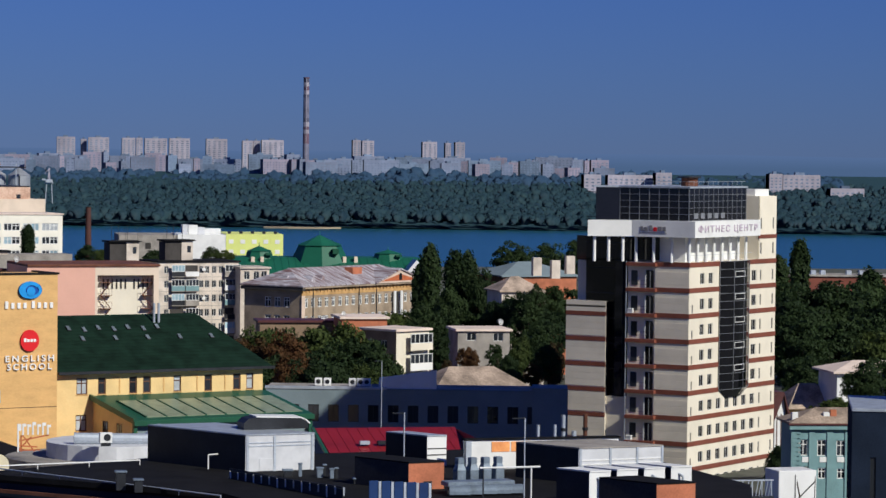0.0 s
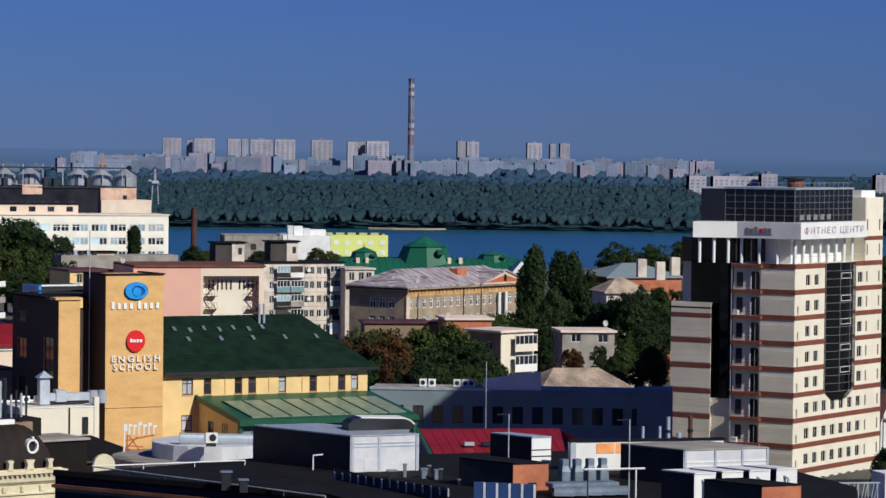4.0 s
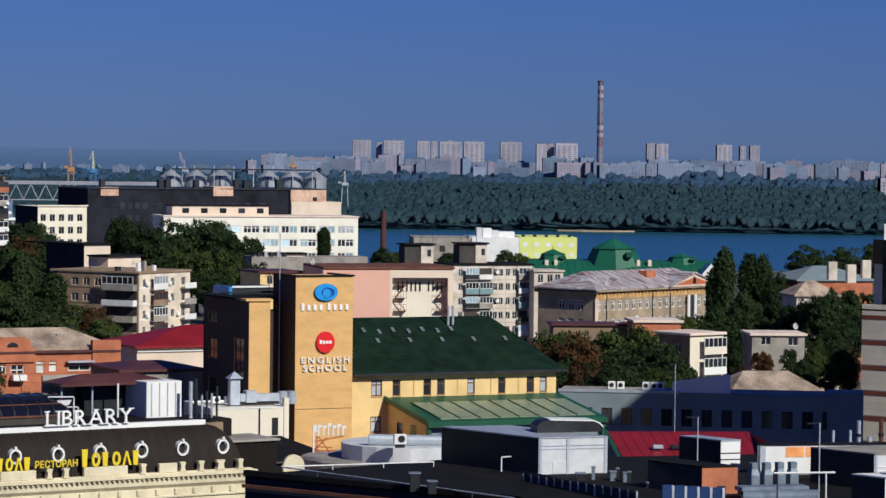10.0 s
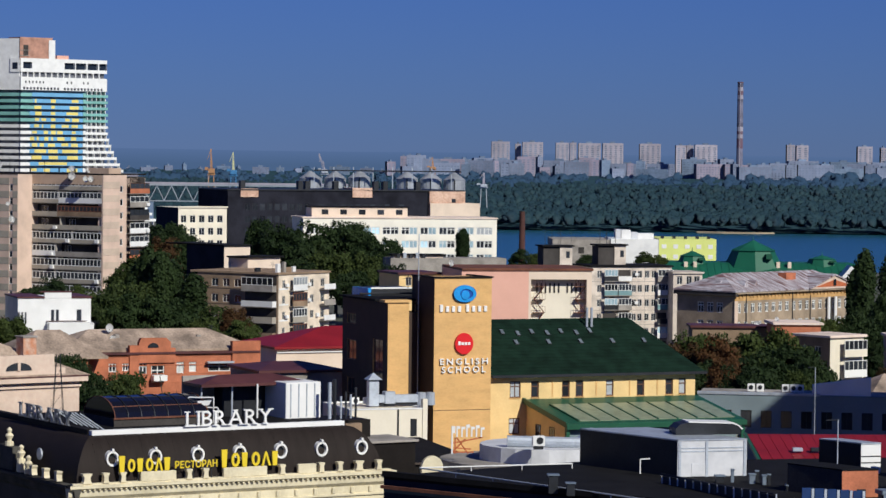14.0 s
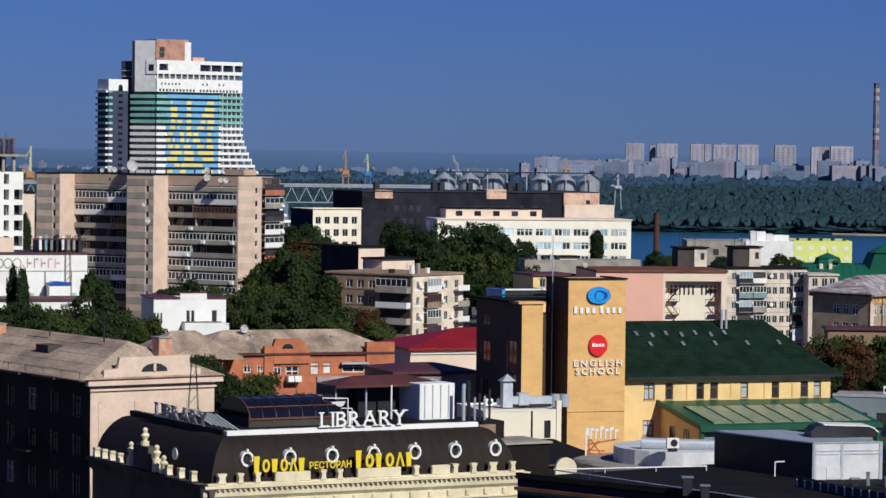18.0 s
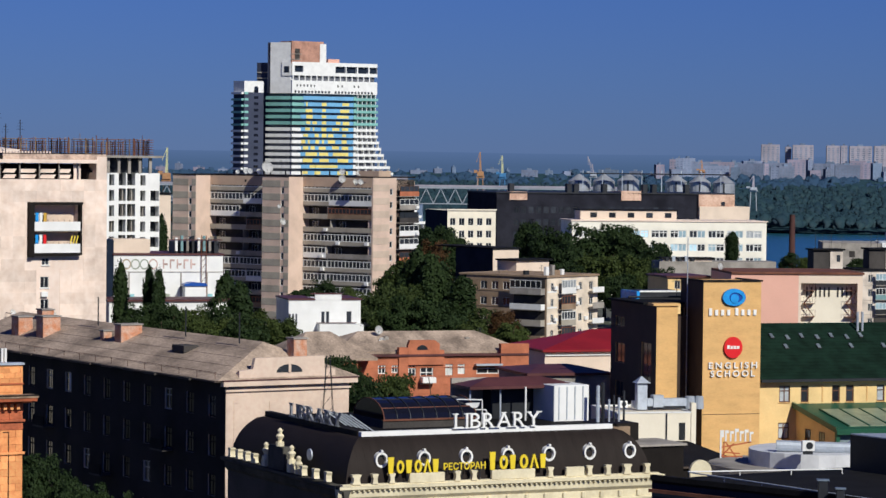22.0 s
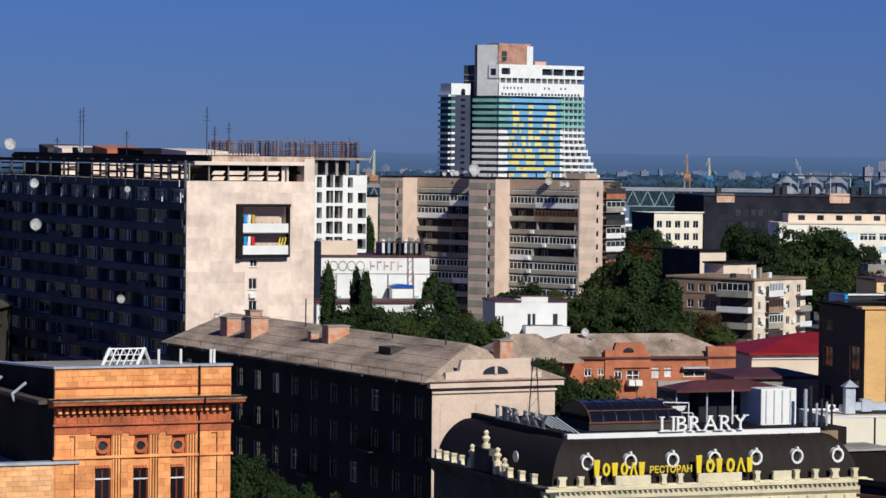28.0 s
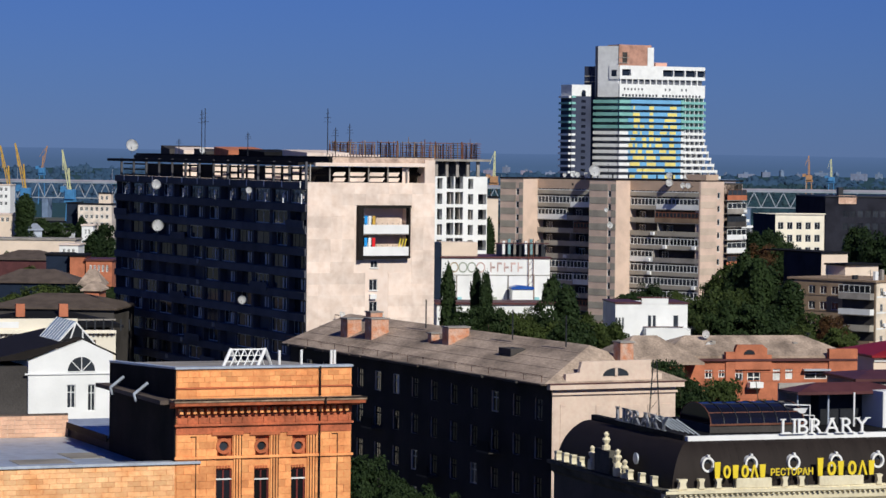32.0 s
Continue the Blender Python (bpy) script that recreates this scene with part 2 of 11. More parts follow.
def prism(bm, pts, z0, z1):
    """An upright prism over a plan polygon, counter-clockwise."""
    a, b = [bm.verts.new((*p, z0)) for p in pts], [bm.verts.new((*p, z1)) for p in pts]
    n = len(pts)
    for i in range(n):
        bm.faces.new((a[i], a[(i + 1) % n], b[(i + 1) % n], b[i]))
    bm.faces.new(b), bm.faces.new(a[::-1])
    return bm


def extrude_xz(bm, pts, y0, y1):
    """A solid whose outline in x and z is drawn by pts, from y0 back to y1."""
    a, b = [bm.verts.new((p[0], y0, p[1])) for p in pts], [bm.verts.new((p[0], y1, p[1])) for p in pts]
    n = len(pts)
    for i in range(n):
        bm.faces.new((b[i], b[(i + 1) % n], a[(i + 1) % n], a[i]))
    bm.faces.new(a), bm.faces.new(b[::-1])
    bmesh.ops.recalc_face_normals(bm, faces=bm.faces)
    return bm


def extrude_yz(bm, pts, x0, x1):
    a, b = [bm.verts.new((x0, *p)) for p in pts], [bm.verts.new((x1, *p)) for p in pts]
    n = len(pts)
    for i in range(n):
        bm.faces.new((a[i], a[(i + 1) % n], b[(i + 1) % n], b[i]))
    bm.faces.new(a[::-1]), bm.faces.new(b)
    bmesh.ops.recalc_face_normals(bm, faces=bm.faces)
    return bm


def tube(bm, x, y, z0, z1, r0, r1=None, n=12):
    r1 = r0 if r1 is None else r1
    a = [bm.verts.new((x + r0 * math.cos(2 * math.pi * i / n), y + r0 * math.sin(2 * math.pi * i / n), z0)) for i in range(n)]
    b = [bm.verts.new((x + r1 * math.cos(2 * math.pi * i / n), y + r1 * math.sin(2 * math.pi * i / n), z1)) for i in range(n)]
    for i in range(n):
        bm.faces.new((a[i], a[(i + 1) % n], b[(i + 1) % n], b[i]))
    bm.faces.new(b), bm.faces.new(a[::-1])
    return bm


def bar(bm, p, q, r, n=4):
    """A rod from p to q."""
    p, q = Vector(p), Vector(q)
    d = (q - p).normalized()
    s = d.cross(Vector((0, 0, 1)) if abs(d.z) < 0.9 else Vector((1, 0, 0))).normalized()
    u = s.cross(d)
    off = [s * math.cos(2 * math.pi * (i + 0.5) / n) * r + u * math.sin(2 * math.pi * (i + 0.5) / n) * r for i in range(n)]
    a, b = [bm.verts.new(p + o) for o in off], [bm.verts.new(q + o) for o in off]
    for i in range(n):
        bm.faces.new((a[i], a[(i + 1) % n], b[(i + 1) % n], b[i]))
    bm.faces.new(a[::-1]), bm.faces.new(b)
    bmesh.ops.recalc_face_normals(bm, faces=bm.faces[-n - 2:])
    return bm


def mesh_of(name, bm, material, smooth=False):
    me = bpy.data.meshes.new(name)
    bm.normal_update()
    bm.to_mesh(me)
    bm.free()
    if smooth:
        me.shade_smooth()
    me.materials.append(material)
    return me


def part(name, bm, material, parent, label="", m=None, smooth=False):
    """Links a bmesh, or ready mesh data, as one mesh under a thing or a part."""
    me = mesh_of(name, bm, material, smooth) if isinstance(bm, bmesh.types.BMesh) else bm
    ob = new(name, me)
    ob.parent = parent
    if m is not None:
        ob.matrix_basis = m
    if label:
        ob["label"] = label
    return ob


def B():
    return bmesh.new()


def thing(name, label, category, m, group="", kind=""):
    ob = tagged(new(name), label, category, group, kind)
    ob.empty_display_size = 0.1
    ob.matrix_basis = m
    return ob


def single(name, bm, material, label, category, m=None, group="", kind="", smooth=False):
    ob = tagged(new(name, mesh_of(name, bm, material, smooth)), label, category, group, kind)
    if m is not None:
        ob.matrix_basis = m
    return ob


def site(name, label, category, x, y, turn, group=""):
    """A building's empty at its near corner: local x runs along its sunny front, local y back along its other face."""
    return thing(name, label, category, pose(x, y, 0, 0, 0, turn), group)


def face_r(s=0, z=0, y=0):
    return pose(s, y, z)


def face_l(s=0, z=0, x=0):
    """On the face along local y; s is the far end of what is set there."""
    return pose(x, s, z, 0, 0, -90)


def wall_face(bm, m, w, z0, z1, holes, depth=0.22, closed=True):
    """A wall w wide from z0 to z1 with rectangular openings (s, z, w, h) and their reveals, in the plane that m sets."""
    xs = sorted({0.0, w, *[round(h[0], 3) for h in holes], *[round(h[0] + h[2], 3) for h in holes]})
    zs = sorted({z0, z1, *[round(h[1], 3) for h in holes], *[round(h[1] + h[3], 3) for h in holes]})
    hs = [(round(h[0], 3), round(h[1], 3), round(h[0] + h[2], 3), round(h[1] + h[3], 3)) for h in holes]
    verts = {}

    def vert(x, y, z):
        k = (round(x, 3), y, round(z, 3))
        if k not in verts:
            verts[k] = bm.verts.new(m @ Vector((x, y, z)))
        return verts[k]
    for j in range(len(zs) - 1):
        zc = (zs[j] + zs[j + 1]) / 2
        i = 0
        while i < len(xs) - 1:
            def hole(k):
                xc = (xs[k] + xs[k + 1]) / 2
                return any(a < xc < c and b < zc < d for a, b, c, d in hs)
            if hole(i):
                i += 1
                continue
            k = i
            while k < len(xs) - 1 and not hole(k):
                k += 1
            bm.faces.new((vert(xs[i], 0, zs[j]), vert(xs[k], 0, zs[j]), vert(xs[k], 0, zs[j + 1]), vert(xs[i], 0, zs[j + 1])))
            i = k
    for a, b, c, d in hs:
        p, q = [vert(*v) for v in ((a, 0, b), (c, 0, b), (c, 0, d), (a, 0, d))], [bm.verts.new(m @ Vector(v)) for v in ((a, depth, b), (c, depth, b), (c, depth, d), (a, depth, d))]
        for i in range(4):
            bm.faces.new((p[(i + 1) % 4], p[i], q[i], q[(i + 1) % 4]))
        if closed:
            bm.faces.new((q[0], q[1], q[2], q[3]))


def body(parent, length, deep, z1, material, front=(), side=(), z0=0.0, name="wall", label="", roof=None):
    """Four walls with openings in the front (local y=0) and in the side (local x=0), and a flat top."""
    bm = B()
    wall_face(bm, face_r(), length, z0, z1, front)
    wall_face(bm, face_l(deep), deep, z0, z1, [(deep - s - w, z, w, h) for s, z, w, h in side])
    v = [bm.verts.new(p) for p in ((length, 0, z0), (length, deep, z0), (0, deep, z0), (length, 0, z1), (length, deep, z1), (0, deep, z1), (0, 0, z1))]
    bm.faces.new((v[0], v[1], v[4], v[3])), bm.faces.new((v[1], v[2], v[5], v[4]))
    bm.faces.new((v[6], v[3], v[4], v[5]))
    return part(name, bm, material, parent, label)


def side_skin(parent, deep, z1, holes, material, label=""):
    """Another colour over the side face, mostly a dark one standing for shade; same openings."""
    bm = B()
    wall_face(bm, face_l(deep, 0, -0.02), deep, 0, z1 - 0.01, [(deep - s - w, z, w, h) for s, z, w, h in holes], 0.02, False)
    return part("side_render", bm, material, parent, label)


WINDOWS = {}


def lattice(bm, w, h, bw, deep, xs_, zs_):
    """One frame w by h with upright bars at xs_ and cross bars at zs_, all in one piece."""
    xs, zs = [0.0, bw], [0.0, bw]
    for x in xs_:
        xs += [x - bw / 2, x + bw / 2]
    for z in zs_:
        zs += [z - bw / 2, z + bw / 2]
    xs, zs = xs + [w - bw, w], zs + [h - bw, h]
    verts = {}

    def vert(i, y, j):
        if (i, y, j) not in verts:
            verts[(i, y, j)] = bm.verts.new((xs[i], y, zs[j]))
        return verts[(i, y, j)]

    def full(i, j):
        return 0 <= i < len(xs) - 1 and 0 <= j < len(zs) - 1 and (i % 2 == 0 or j % 2 == 0)
    for i in range(len(xs) - 1):
        for j in range(len(zs) - 1):
            if not full(i, j):
                continue
            bm.faces.new((vert(i, 0, j), vert(i + 1, 0, j), vert(i + 1, 0, j + 1), vert(i, 0, j + 1)))
            for (a, b), (c, d), n in (((i, j), (i, j + 1), (i - 1, j)), ((i + 1, j + 1), (i + 1, j), (i + 1, j)), ((i + 1, j), (i, j), (i, j - 1)), ((i, j + 1), (i + 1, j + 1), (i, j + 1))):
                if not full(*n):
                    bm.faces.new((vert(a, 0, b), vert(c, 0, d), vert(c, deep, d), vert(a, deep, b)))


def window(parent, m, w, h, frame=None, glass=None, cols=2, rows=1, bar_w=0.07, name="window", inset=0.1):
    """A window: a frame with its bars, and a pane behind it."""
    frame, glass = frame or M_WHITEFRAME, glass or M_GLASS
    key = (round(w, 2), round(h, 2), frame.name, glass.name, cols, rows, bar_w)
    if key not in WINDOWS:
        bm = B()
        zs_ = [h * (i / rows if rows > 2 else 0.68) for i in range(1, rows)]
        lattice(bm, w, h, bar_w, 0.07, [w * i / cols for i in range(1, cols)], zs_)
        f = mesh_of("window", bm, frame)
        g = mesh_of("pane", box(B(), 0.02, w - 0.02, 0.03, 0.05, 0.02, h - 0.02), glass)
        WINDOWS[key] = (f, g)
    f, g = WINDOWS[key]
    ob = part(name, f, None, parent, m=m @ pose(0, inset, 0))
    part("pane", g, None, ob)
    return ob


def windows_r(parent, holes, **k):
    for s, z, w, h in holes:
        window(parent, face_r(s, z), w, h, **k)


def windows_l(parent, holes, **k):
    for s, z, w, h in holes:
        window(parent, face_l(s + w, z), w, h, **k)


def parapet(parent, x0, x1, y0, y1, z, h, t, material, name="parapet"):
    bm = B()
    box(bm, x0, x1, y0, y0 + t, z, z + h), box(bm, x0, x1, y1 - t, y1, z, z + h)
    box(bm, x0, x0 + t, y0 + t, y1 - t, z, z + h), box(bm, x1 - t, x1, y0 + t, y1 - t, z, z + h)
    return part(name, bm, material, parent)


def hip_roof(bm, x0, x1, y0, y1, z0, z1, in_x, in_y=None, thick=0.25):
    """A hipped roof; in_x is how far the ridge's ends lie in from the short sides."""
    yc = (y0 + y1) / 2
    lo = [bm.verts.new(p) for p in ((x0, y0, z0), (x1, y0, z0), (x1, y1, z0), (x0, y1, z0))]
    up = [bm.verts.new(p) for p in ((x0, y0, z0 + thick), (x1, y0, z0 + thick), (x1, y1, z0 + thick), (x0, y1, z0 + thick))]
    r = [bm.verts.new((x0 + in_x, yc, z1)), bm.verts.new((x1 - in_x, yc, z1))]
    bm.faces.new(lo[::-1])
    for i in range(4):
        bm.faces.new((lo[i], lo[(i + 1) % 4], up[(i + 1) % 4], up[i]))
    bm.faces.new((up[0], up[1], r[1], r[0])), bm.faces.new((up[1], up[2], r[1]))
    bm.faces.new((up[2], up[3], r[0], r[1])), bm.faces.new((up[3], up[0], r[0]))
    return bm


def dish(name, x, y, z, r, turn, tilt=25, parent=None):
    """A satellite dish: a shallow bowl on an arm and a post."""
    t = thing("satellite_dish", "pale grey satellite dish on a roof-top post", "satellite dish", pose(x, y, z, 0, 0, turn))
    bm = B()
    rings = []
    for k in range(4):
        a = k / 3
        rings.append([bm.verts.new((r * a * math.cos(i * math.pi / 8), -0.3 * r * a * a, r * a * math.sin(i * math.pi / 8))) for i in range(16)] if k else [bm.verts.new((0, 0, 0))])
    for i in range(16):
        bm.faces.new((rings[0][0], rings[1][i], rings[1][(i + 1) % 16]))
        for k in (1, 2):
            bm.faces.new((rings[k][i], rings[k + 1][i], rings[k + 1][(i + 1) % 16], rings[k][(i + 1) % 16]))
    bmesh.ops.solidify(bm, geom=bm.faces[:], thickness=0.03)
    part("bowl", bm, M_WHITE, t, m=pose(0, -0.1, r * 1.2, -tilt, 0, 18), smooth=True)
    part("post", tube(B(), 0, 0.05, 0, r * 1.2, 0.05, n=8), M_STEEL, t)
    part("feed_arm", bar(B(), (0, -0.15, r * 0.6), (0, -0.9 * r, r * 1.0), 0.03), M_STEELDK, t)
    return t


def letters(text, h, material, depth, m, name, label, spacing=1.0, parent=None, width=None, bold=0.02):
    """Raised letters of cap height h, standing at m."""
    cu = bpy.data.curves.new(name, "FONT")
    cu.body, cu.size, cu.extrude, cu.space_character = text, h / 0.7, depth / 2, spacing
    cu.resolution_u, cu.offset = 3, h * bold
    tmp = bpy.data.objects.new(name, cu)
    scene.collection.objects.link(tmp)
    dg = bpy.context.evaluated_depsgraph_get()
    me = bpy.data.meshes.new_from_object(tmp.evaluated_get(dg))
    bpy.data.objects.remove(tmp)
    if width:
        xs = [v.co.x for v in me.vertices]
        k = width / (max(xs) - min(xs))
        x0 = min(xs)
        for v in me.vertices:
            v.co.x = (v.co.x - x0) * k
    me.materials.clear()
    me.materials.append(material)
    ob = new(name, me)
    ob.parent = parent
    ob.matrix_basis = m @ pose(0, -depth / 2, 0, 90)
    if label:
        ob["label"] = label
    return ob


def serif_letters(text, h, material, depth, m, name, parent, width):
    """Raised letters set one by one, with a flat serif at the foot and the head of every stem."""
    x, laid = 0.0, []
    for ch in text:
        ob = letters(ch, h, material, depth, pose(0, 0, 0), name, "", parent=parent, bold=0.0)
        xs = [v.co.x for v in ob.data.vertices]
        laid.append((ob, x - min(xs)))
        x += max(xs) - min(xs) + 0.16 * h
    k = width / (x - 0.16 * h)
    for ob, dx in laid:
        me = ob.data
        ys = [v.co.y for v in me.vertices]
        y0, y1 = min(ys), max(ys)
        feet = []
        for yy, side in ((y0, 1), (y1, -1)):
            hit = sorted({round(v.co.x, 3) for v in me.vertices if abs(v.co.y - yy) < 0.03 * h})
            while hit:
                run = [hit.pop(0)]
                while hit and hit[0] - run[-1] < 0.25 * h:
                    run.append(hit.pop(0))
                feet.append((run[0] - 0.11 * h, run[-1] + 0.11 * h, yy, yy + side * 0.07 * h))
        bm = B()
        bm.from_mesh(me)
        for a, b, p, q in feet:
            box(bm, a, b, min(p, q), max(p, q), -depth * 0.49, depth * 0.49)
        for v in bm.verts:
            v.co.x = (v.co.x + dx) * k
        bm.to_mesh(me)
        bm.free()
        ob.matrix_basis = m @ pose(0, -depth / 2, 0, 90)


# ---- ground, river, far bank ----
def profile(y):
    """Height of the land by distance: the town's terrace, the river bed, the low far bank and the rise behind it."""
    ks = ((-300, 0), (1085, 0), (1120, -14), (2040, -14), (2130, -11.2), (2600, -8), (3500, -3), (3900, 0), (4400, 2), (4960, 2))
    for (a, p), (b, q) in zip(ks, ks[1:]):
        if y <= b:
            return p + (q - p) * (y - a) / (b - a)
    return 2.0


def shore_shift(x):
    return -0.00022 * max(0, x + 100) ** 2 if x > -100 else 0.0


bm = B()
gx = [-2600 + 130 * i for i in range(41)]
gy = [-300, 0, 300, 600, 900, 1040, 1085, 1100, 1120, 1800, 2040, 2085, 2130, 2350, 2600, 3000, 3500, 3900, 4150, 4400, 4700, 4960]
rows_g = []
for y in gy:
    rows_g.append([bm.verts.new((x, y + (shore_shift(x) if 2000 < y < 2700 else 640 if 1080 < y < 1130 and x < -120 else 0), profile(y) + (1.5 * noise.noise((x / 300, y / 200, 0)) if y > 2100 else 0))) for x in gx])
for a, b in zip(rows_g, rows_g[1:]):
    for i in range(40):
        bm.faces.new((a[i], a[i + 1], b[i + 1], b[i]))
single("ground", bm, M_GROUND, "town ground that slopes to a river and rises behind it", "ground", kind="structure")
bm = B()
bm.faces.new([bm.verts.new(p) for p in ((-2600, 1090, -12), (2600, 1090, -12), (2600, 2250, -12), (-2600, 2250, -12))])
single("water", bm, M_WATER, "broad blue river with a faintly rippled surface", "water", kind="structure")
bm = B()
sx, sy = 239.58, 2060
prism(bm, [(sx - 26, sy - 4), (sx - 10, sy - 12), (sx + 14, sy - 11), (sx + 27, sy - 2), (sx + 20, sy + 60), (sx - 20, sy + 60)], -12.5, -11.2)
single("sandbank", bm, M_SAND, "low sandy spit at the far river bank", "sandbank", kind="structure")


def clumps(rng, pts, size, out, loose=0.55, layers=2):
    """Vertices and faces of leaf clumps round every point, turned roughly outwards along out."""
    n = len(pts)
    pts = np.asarray(pts, float)
    v, f = [], []
    for k in range(layers):
        s = size * rng.uniform(0.6, 1.35, n)
        nn = np.asarray(out, float) + loose * rng.standard_normal((n, 3))
        nn /= np.linalg.norm(nn, axis=1)[:, None]
        ex = np.cross(nn, rng.standard_normal((n, 3)))
        ex /= np.linalg.norm(ex, axis=1)[:, None]
        ez = np.cross(nn, ex) * s[:, None] / 2
        ex = ex * s[:, None] / 2
        c = pts + rng.normal(0, 0.25 * size, (n, 3))
        tri = np.stack([c - 1.2 * ex - 0.8 * ez, c + 1.2 * ex - 0.6 * ez, c + 0.2 * ex + 1.3 * ez], 1).reshape(-1, 3)
        base = sum(len(x) for x in v)
        v.append(tri)
        f.append((np.arange(n)[:, None] * 3 + np.arange(3)[None, :]) + base)
    return np.concatenate(v), np.concatenate(f)


def pydata(name, v, f, material, more=None):
    me = bpy.data.meshes.new(name)
    me.from_pydata(np.round(v, 3).tolist(), [], f.tolist() + ([] if more is None else more.tolist()))
    me.materials.append(material)
    return me


def crown_points(rng, n, rx, rz, tufts, tuft_r):
    """Leaf places on the outer shells of many tufts that fill an uneven rounded crown, and the way each leaf faces."""
    d = rng.standard_normal((tufts, 3))
    d /= np.linalg.norm(d, axis=1)[:, None]
    ph = rng.uniform(0, 6.28, 4)
    a = np.arctan2(d[:, 1], d[:, 0])
    swell = 1 + 0.17 * np.sin(2 * a + ph[0] + 2 * d[:, 2]) + 0.13 * np.sin(3 * a + ph[1] - 3 * d[:, 2]) + 0.1 * np.cos(5 * d[:, 2] + ph[2])
    r = rng.uniform(0.3, 1.0, tufts) ** 0.5 * swell * 0.84
    c = d * r[:, None] * np.array([rx, rx, rz])
    c[:, 2] = np.clip(c[:, 2], -0.8 * rz, 0.86 * rz)
    tr = tuft_r * rng.uniform(0.6, 1.35, tufts)
    k = n // tufts
    e = rng.standard_normal((tufts, k, 3))
    e /= np.linalg.norm(e, axis=2)[:, :, None]
    e[:, :, 2] = np.where(e[:, :, 2] < -0.3, -e[:, :, 2], e[:, :, 2])
    pts = c[:, None] + e * (tr[:, None, None] * rng.uniform(0.55, 1.05, (tufts, k, 1))) * np.array([1.15, 1.15, 0.8])
    out = e + 0.7 * d[:, None] + np.array([0, 0, 0.25])
    return pts.reshape(-1, 3), out.reshape(-1, 3)


TREES = {}


def tree_meshes(kind, k):
    """Trunk and crown of a tree 10 m high; kind sets the shape."""
    key = (kind, k)
    if key in TREES:
        return TREES[key]
    rng = np.random.default_rng(11 * k + len(kind) * 101)
    bm = B()
    tall = kind == "poplar"
    bm_h = 9.0 if tall else 6.0
    tube(bm, 0, 0, 0, bm_h * 0.5, 0.28, 0.2, 8), tube(bm, 0, 0, bm_h * 0.5, bm_h, 0.2, 0.05, 8)
    for i in range(7):
        a, z = rng.uniform(0, 6.28), rng.uniform(2.2, 5.2)
        reach = 0.9 if tall else rng.uniform(1.8, 3.0)
        bar(bm, (0, 0, z), (reach * math.cos(a), reach * math.sin(a), z + (3.0 if tall else rng.uniform(1.0, 2.4))), 0.07, 5)
    trunk = mesh_of("trunk", bm, M_TRUNK)
    if tall:
        # upright strands of leaves that end at different heights
        n, strands = 9000, 34
        sa, sr, top = rng.uniform(0, 6.28, strands), rng.uniform(0.1, 1.0, strands) ** 0.6, rng.uniform(8.6, 10.0, strands)
        top[:4], sr[:4] = (10.0, 9.7, 9.4, 9.0), 0.15
        k_ = rng.integers(0, strands, n)
        z = 0.7 + (top[k_] - 0.7) * rng.uniform(0, 1, n) ** 0.85
        wide_ = 1.1 * np.clip((z - 0.4) / 3.0, 0.1, 1) ** 0.5 * np.clip(1 - ((z - 7.6) / 2.7).clip(0, 1) ** 2.0, 0.05, 1)
        a = sa[k_] + 0.3 * np.sin(1.7 * z + k_)
        r = wide_ * sr[k_]
        tuft = rng.normal(0, 1, (n, 3)) * np.array([0.17, 0.17, 0.2])
        pts, size = np.stack([r * np.cos(a), r * np.sin(a), z], 1) + tuft, 0.3
        out = np.stack([np.cos(a), np.sin(a), np.full(n, 0.35)], 1) + 2.5 * tuft
    elif kind == "bush":
        pts, out = crown_points(rng, 3200, 3.6, 3.2, 40, 1.2)
        pts, size = pts + np.array([0, 0, 4.0]), 0.5
    else:
        pts, out = crown_points(rng, 10800, 4.1, 3.9, 96, 0.95)
        pts, size = pts + np.array([0, 0, 6.1]), 0.29
    v, f = clumps(rng, pts, size, out / np.linalg.norm(out, axis=1)[:, None], 0.5, 1)
    mats = {"poplar": M_LEAFDK, "broad": M_LEAF, "dark": M_LEAFDK, "rust": M_LEAFRUST, "bush": M_LEAF}
    TREES[key] = (trunk, pydata("crown", v, f, mats[kind]))
    return TREES[key]


TREE_WORDS = {
    "poplar": ("slim dark green poplar with an upright crown", "poplar"), "broad": ("leafy green broadleaved tree between the houses", "tree"),
    "dark": ("dense dark green broadleaved tree between the houses", "tree"), "rust": ("broadleaved tree turning rusty brown in autumn", "tree"),
    "bush": ("low round green shrub", "shrub")}


def tree(kind, x, y, top, h, wide=1.0, k=0, ground=0.0):
    """A tree whose top is at height top; h is the height of its crown and bole above the lowest boughs."""
    trunk, crown = tree_meshes(kind, k % 4)
    s = h / 10.0
    label, cat = TREE_WORDS[kind]
    t = thing("tree" if kind not in ("poplar", "bush") else ("poplar" if kind == "poplar" else "shrub"), label, cat, pose(x, y, ground, 0, 0, (k * 77) % 360))
    wide *= 1.0 if kind in ("poplar", "bush") else 0.72
    foot, bole = top - h - ground, 9.0 if kind == "poplar" else 6.0
    part("trunk", trunk, None, t, m=Matrix.Diagonal((s * wide, s * wide, (foot + bole * s) / bole, 1)))
    part("crown", crown, None, t, m=Matrix.Translation((0, 0, foot)) @ Matrix.Diagonal((s * wide, s * wide, s, 1)))
    return t


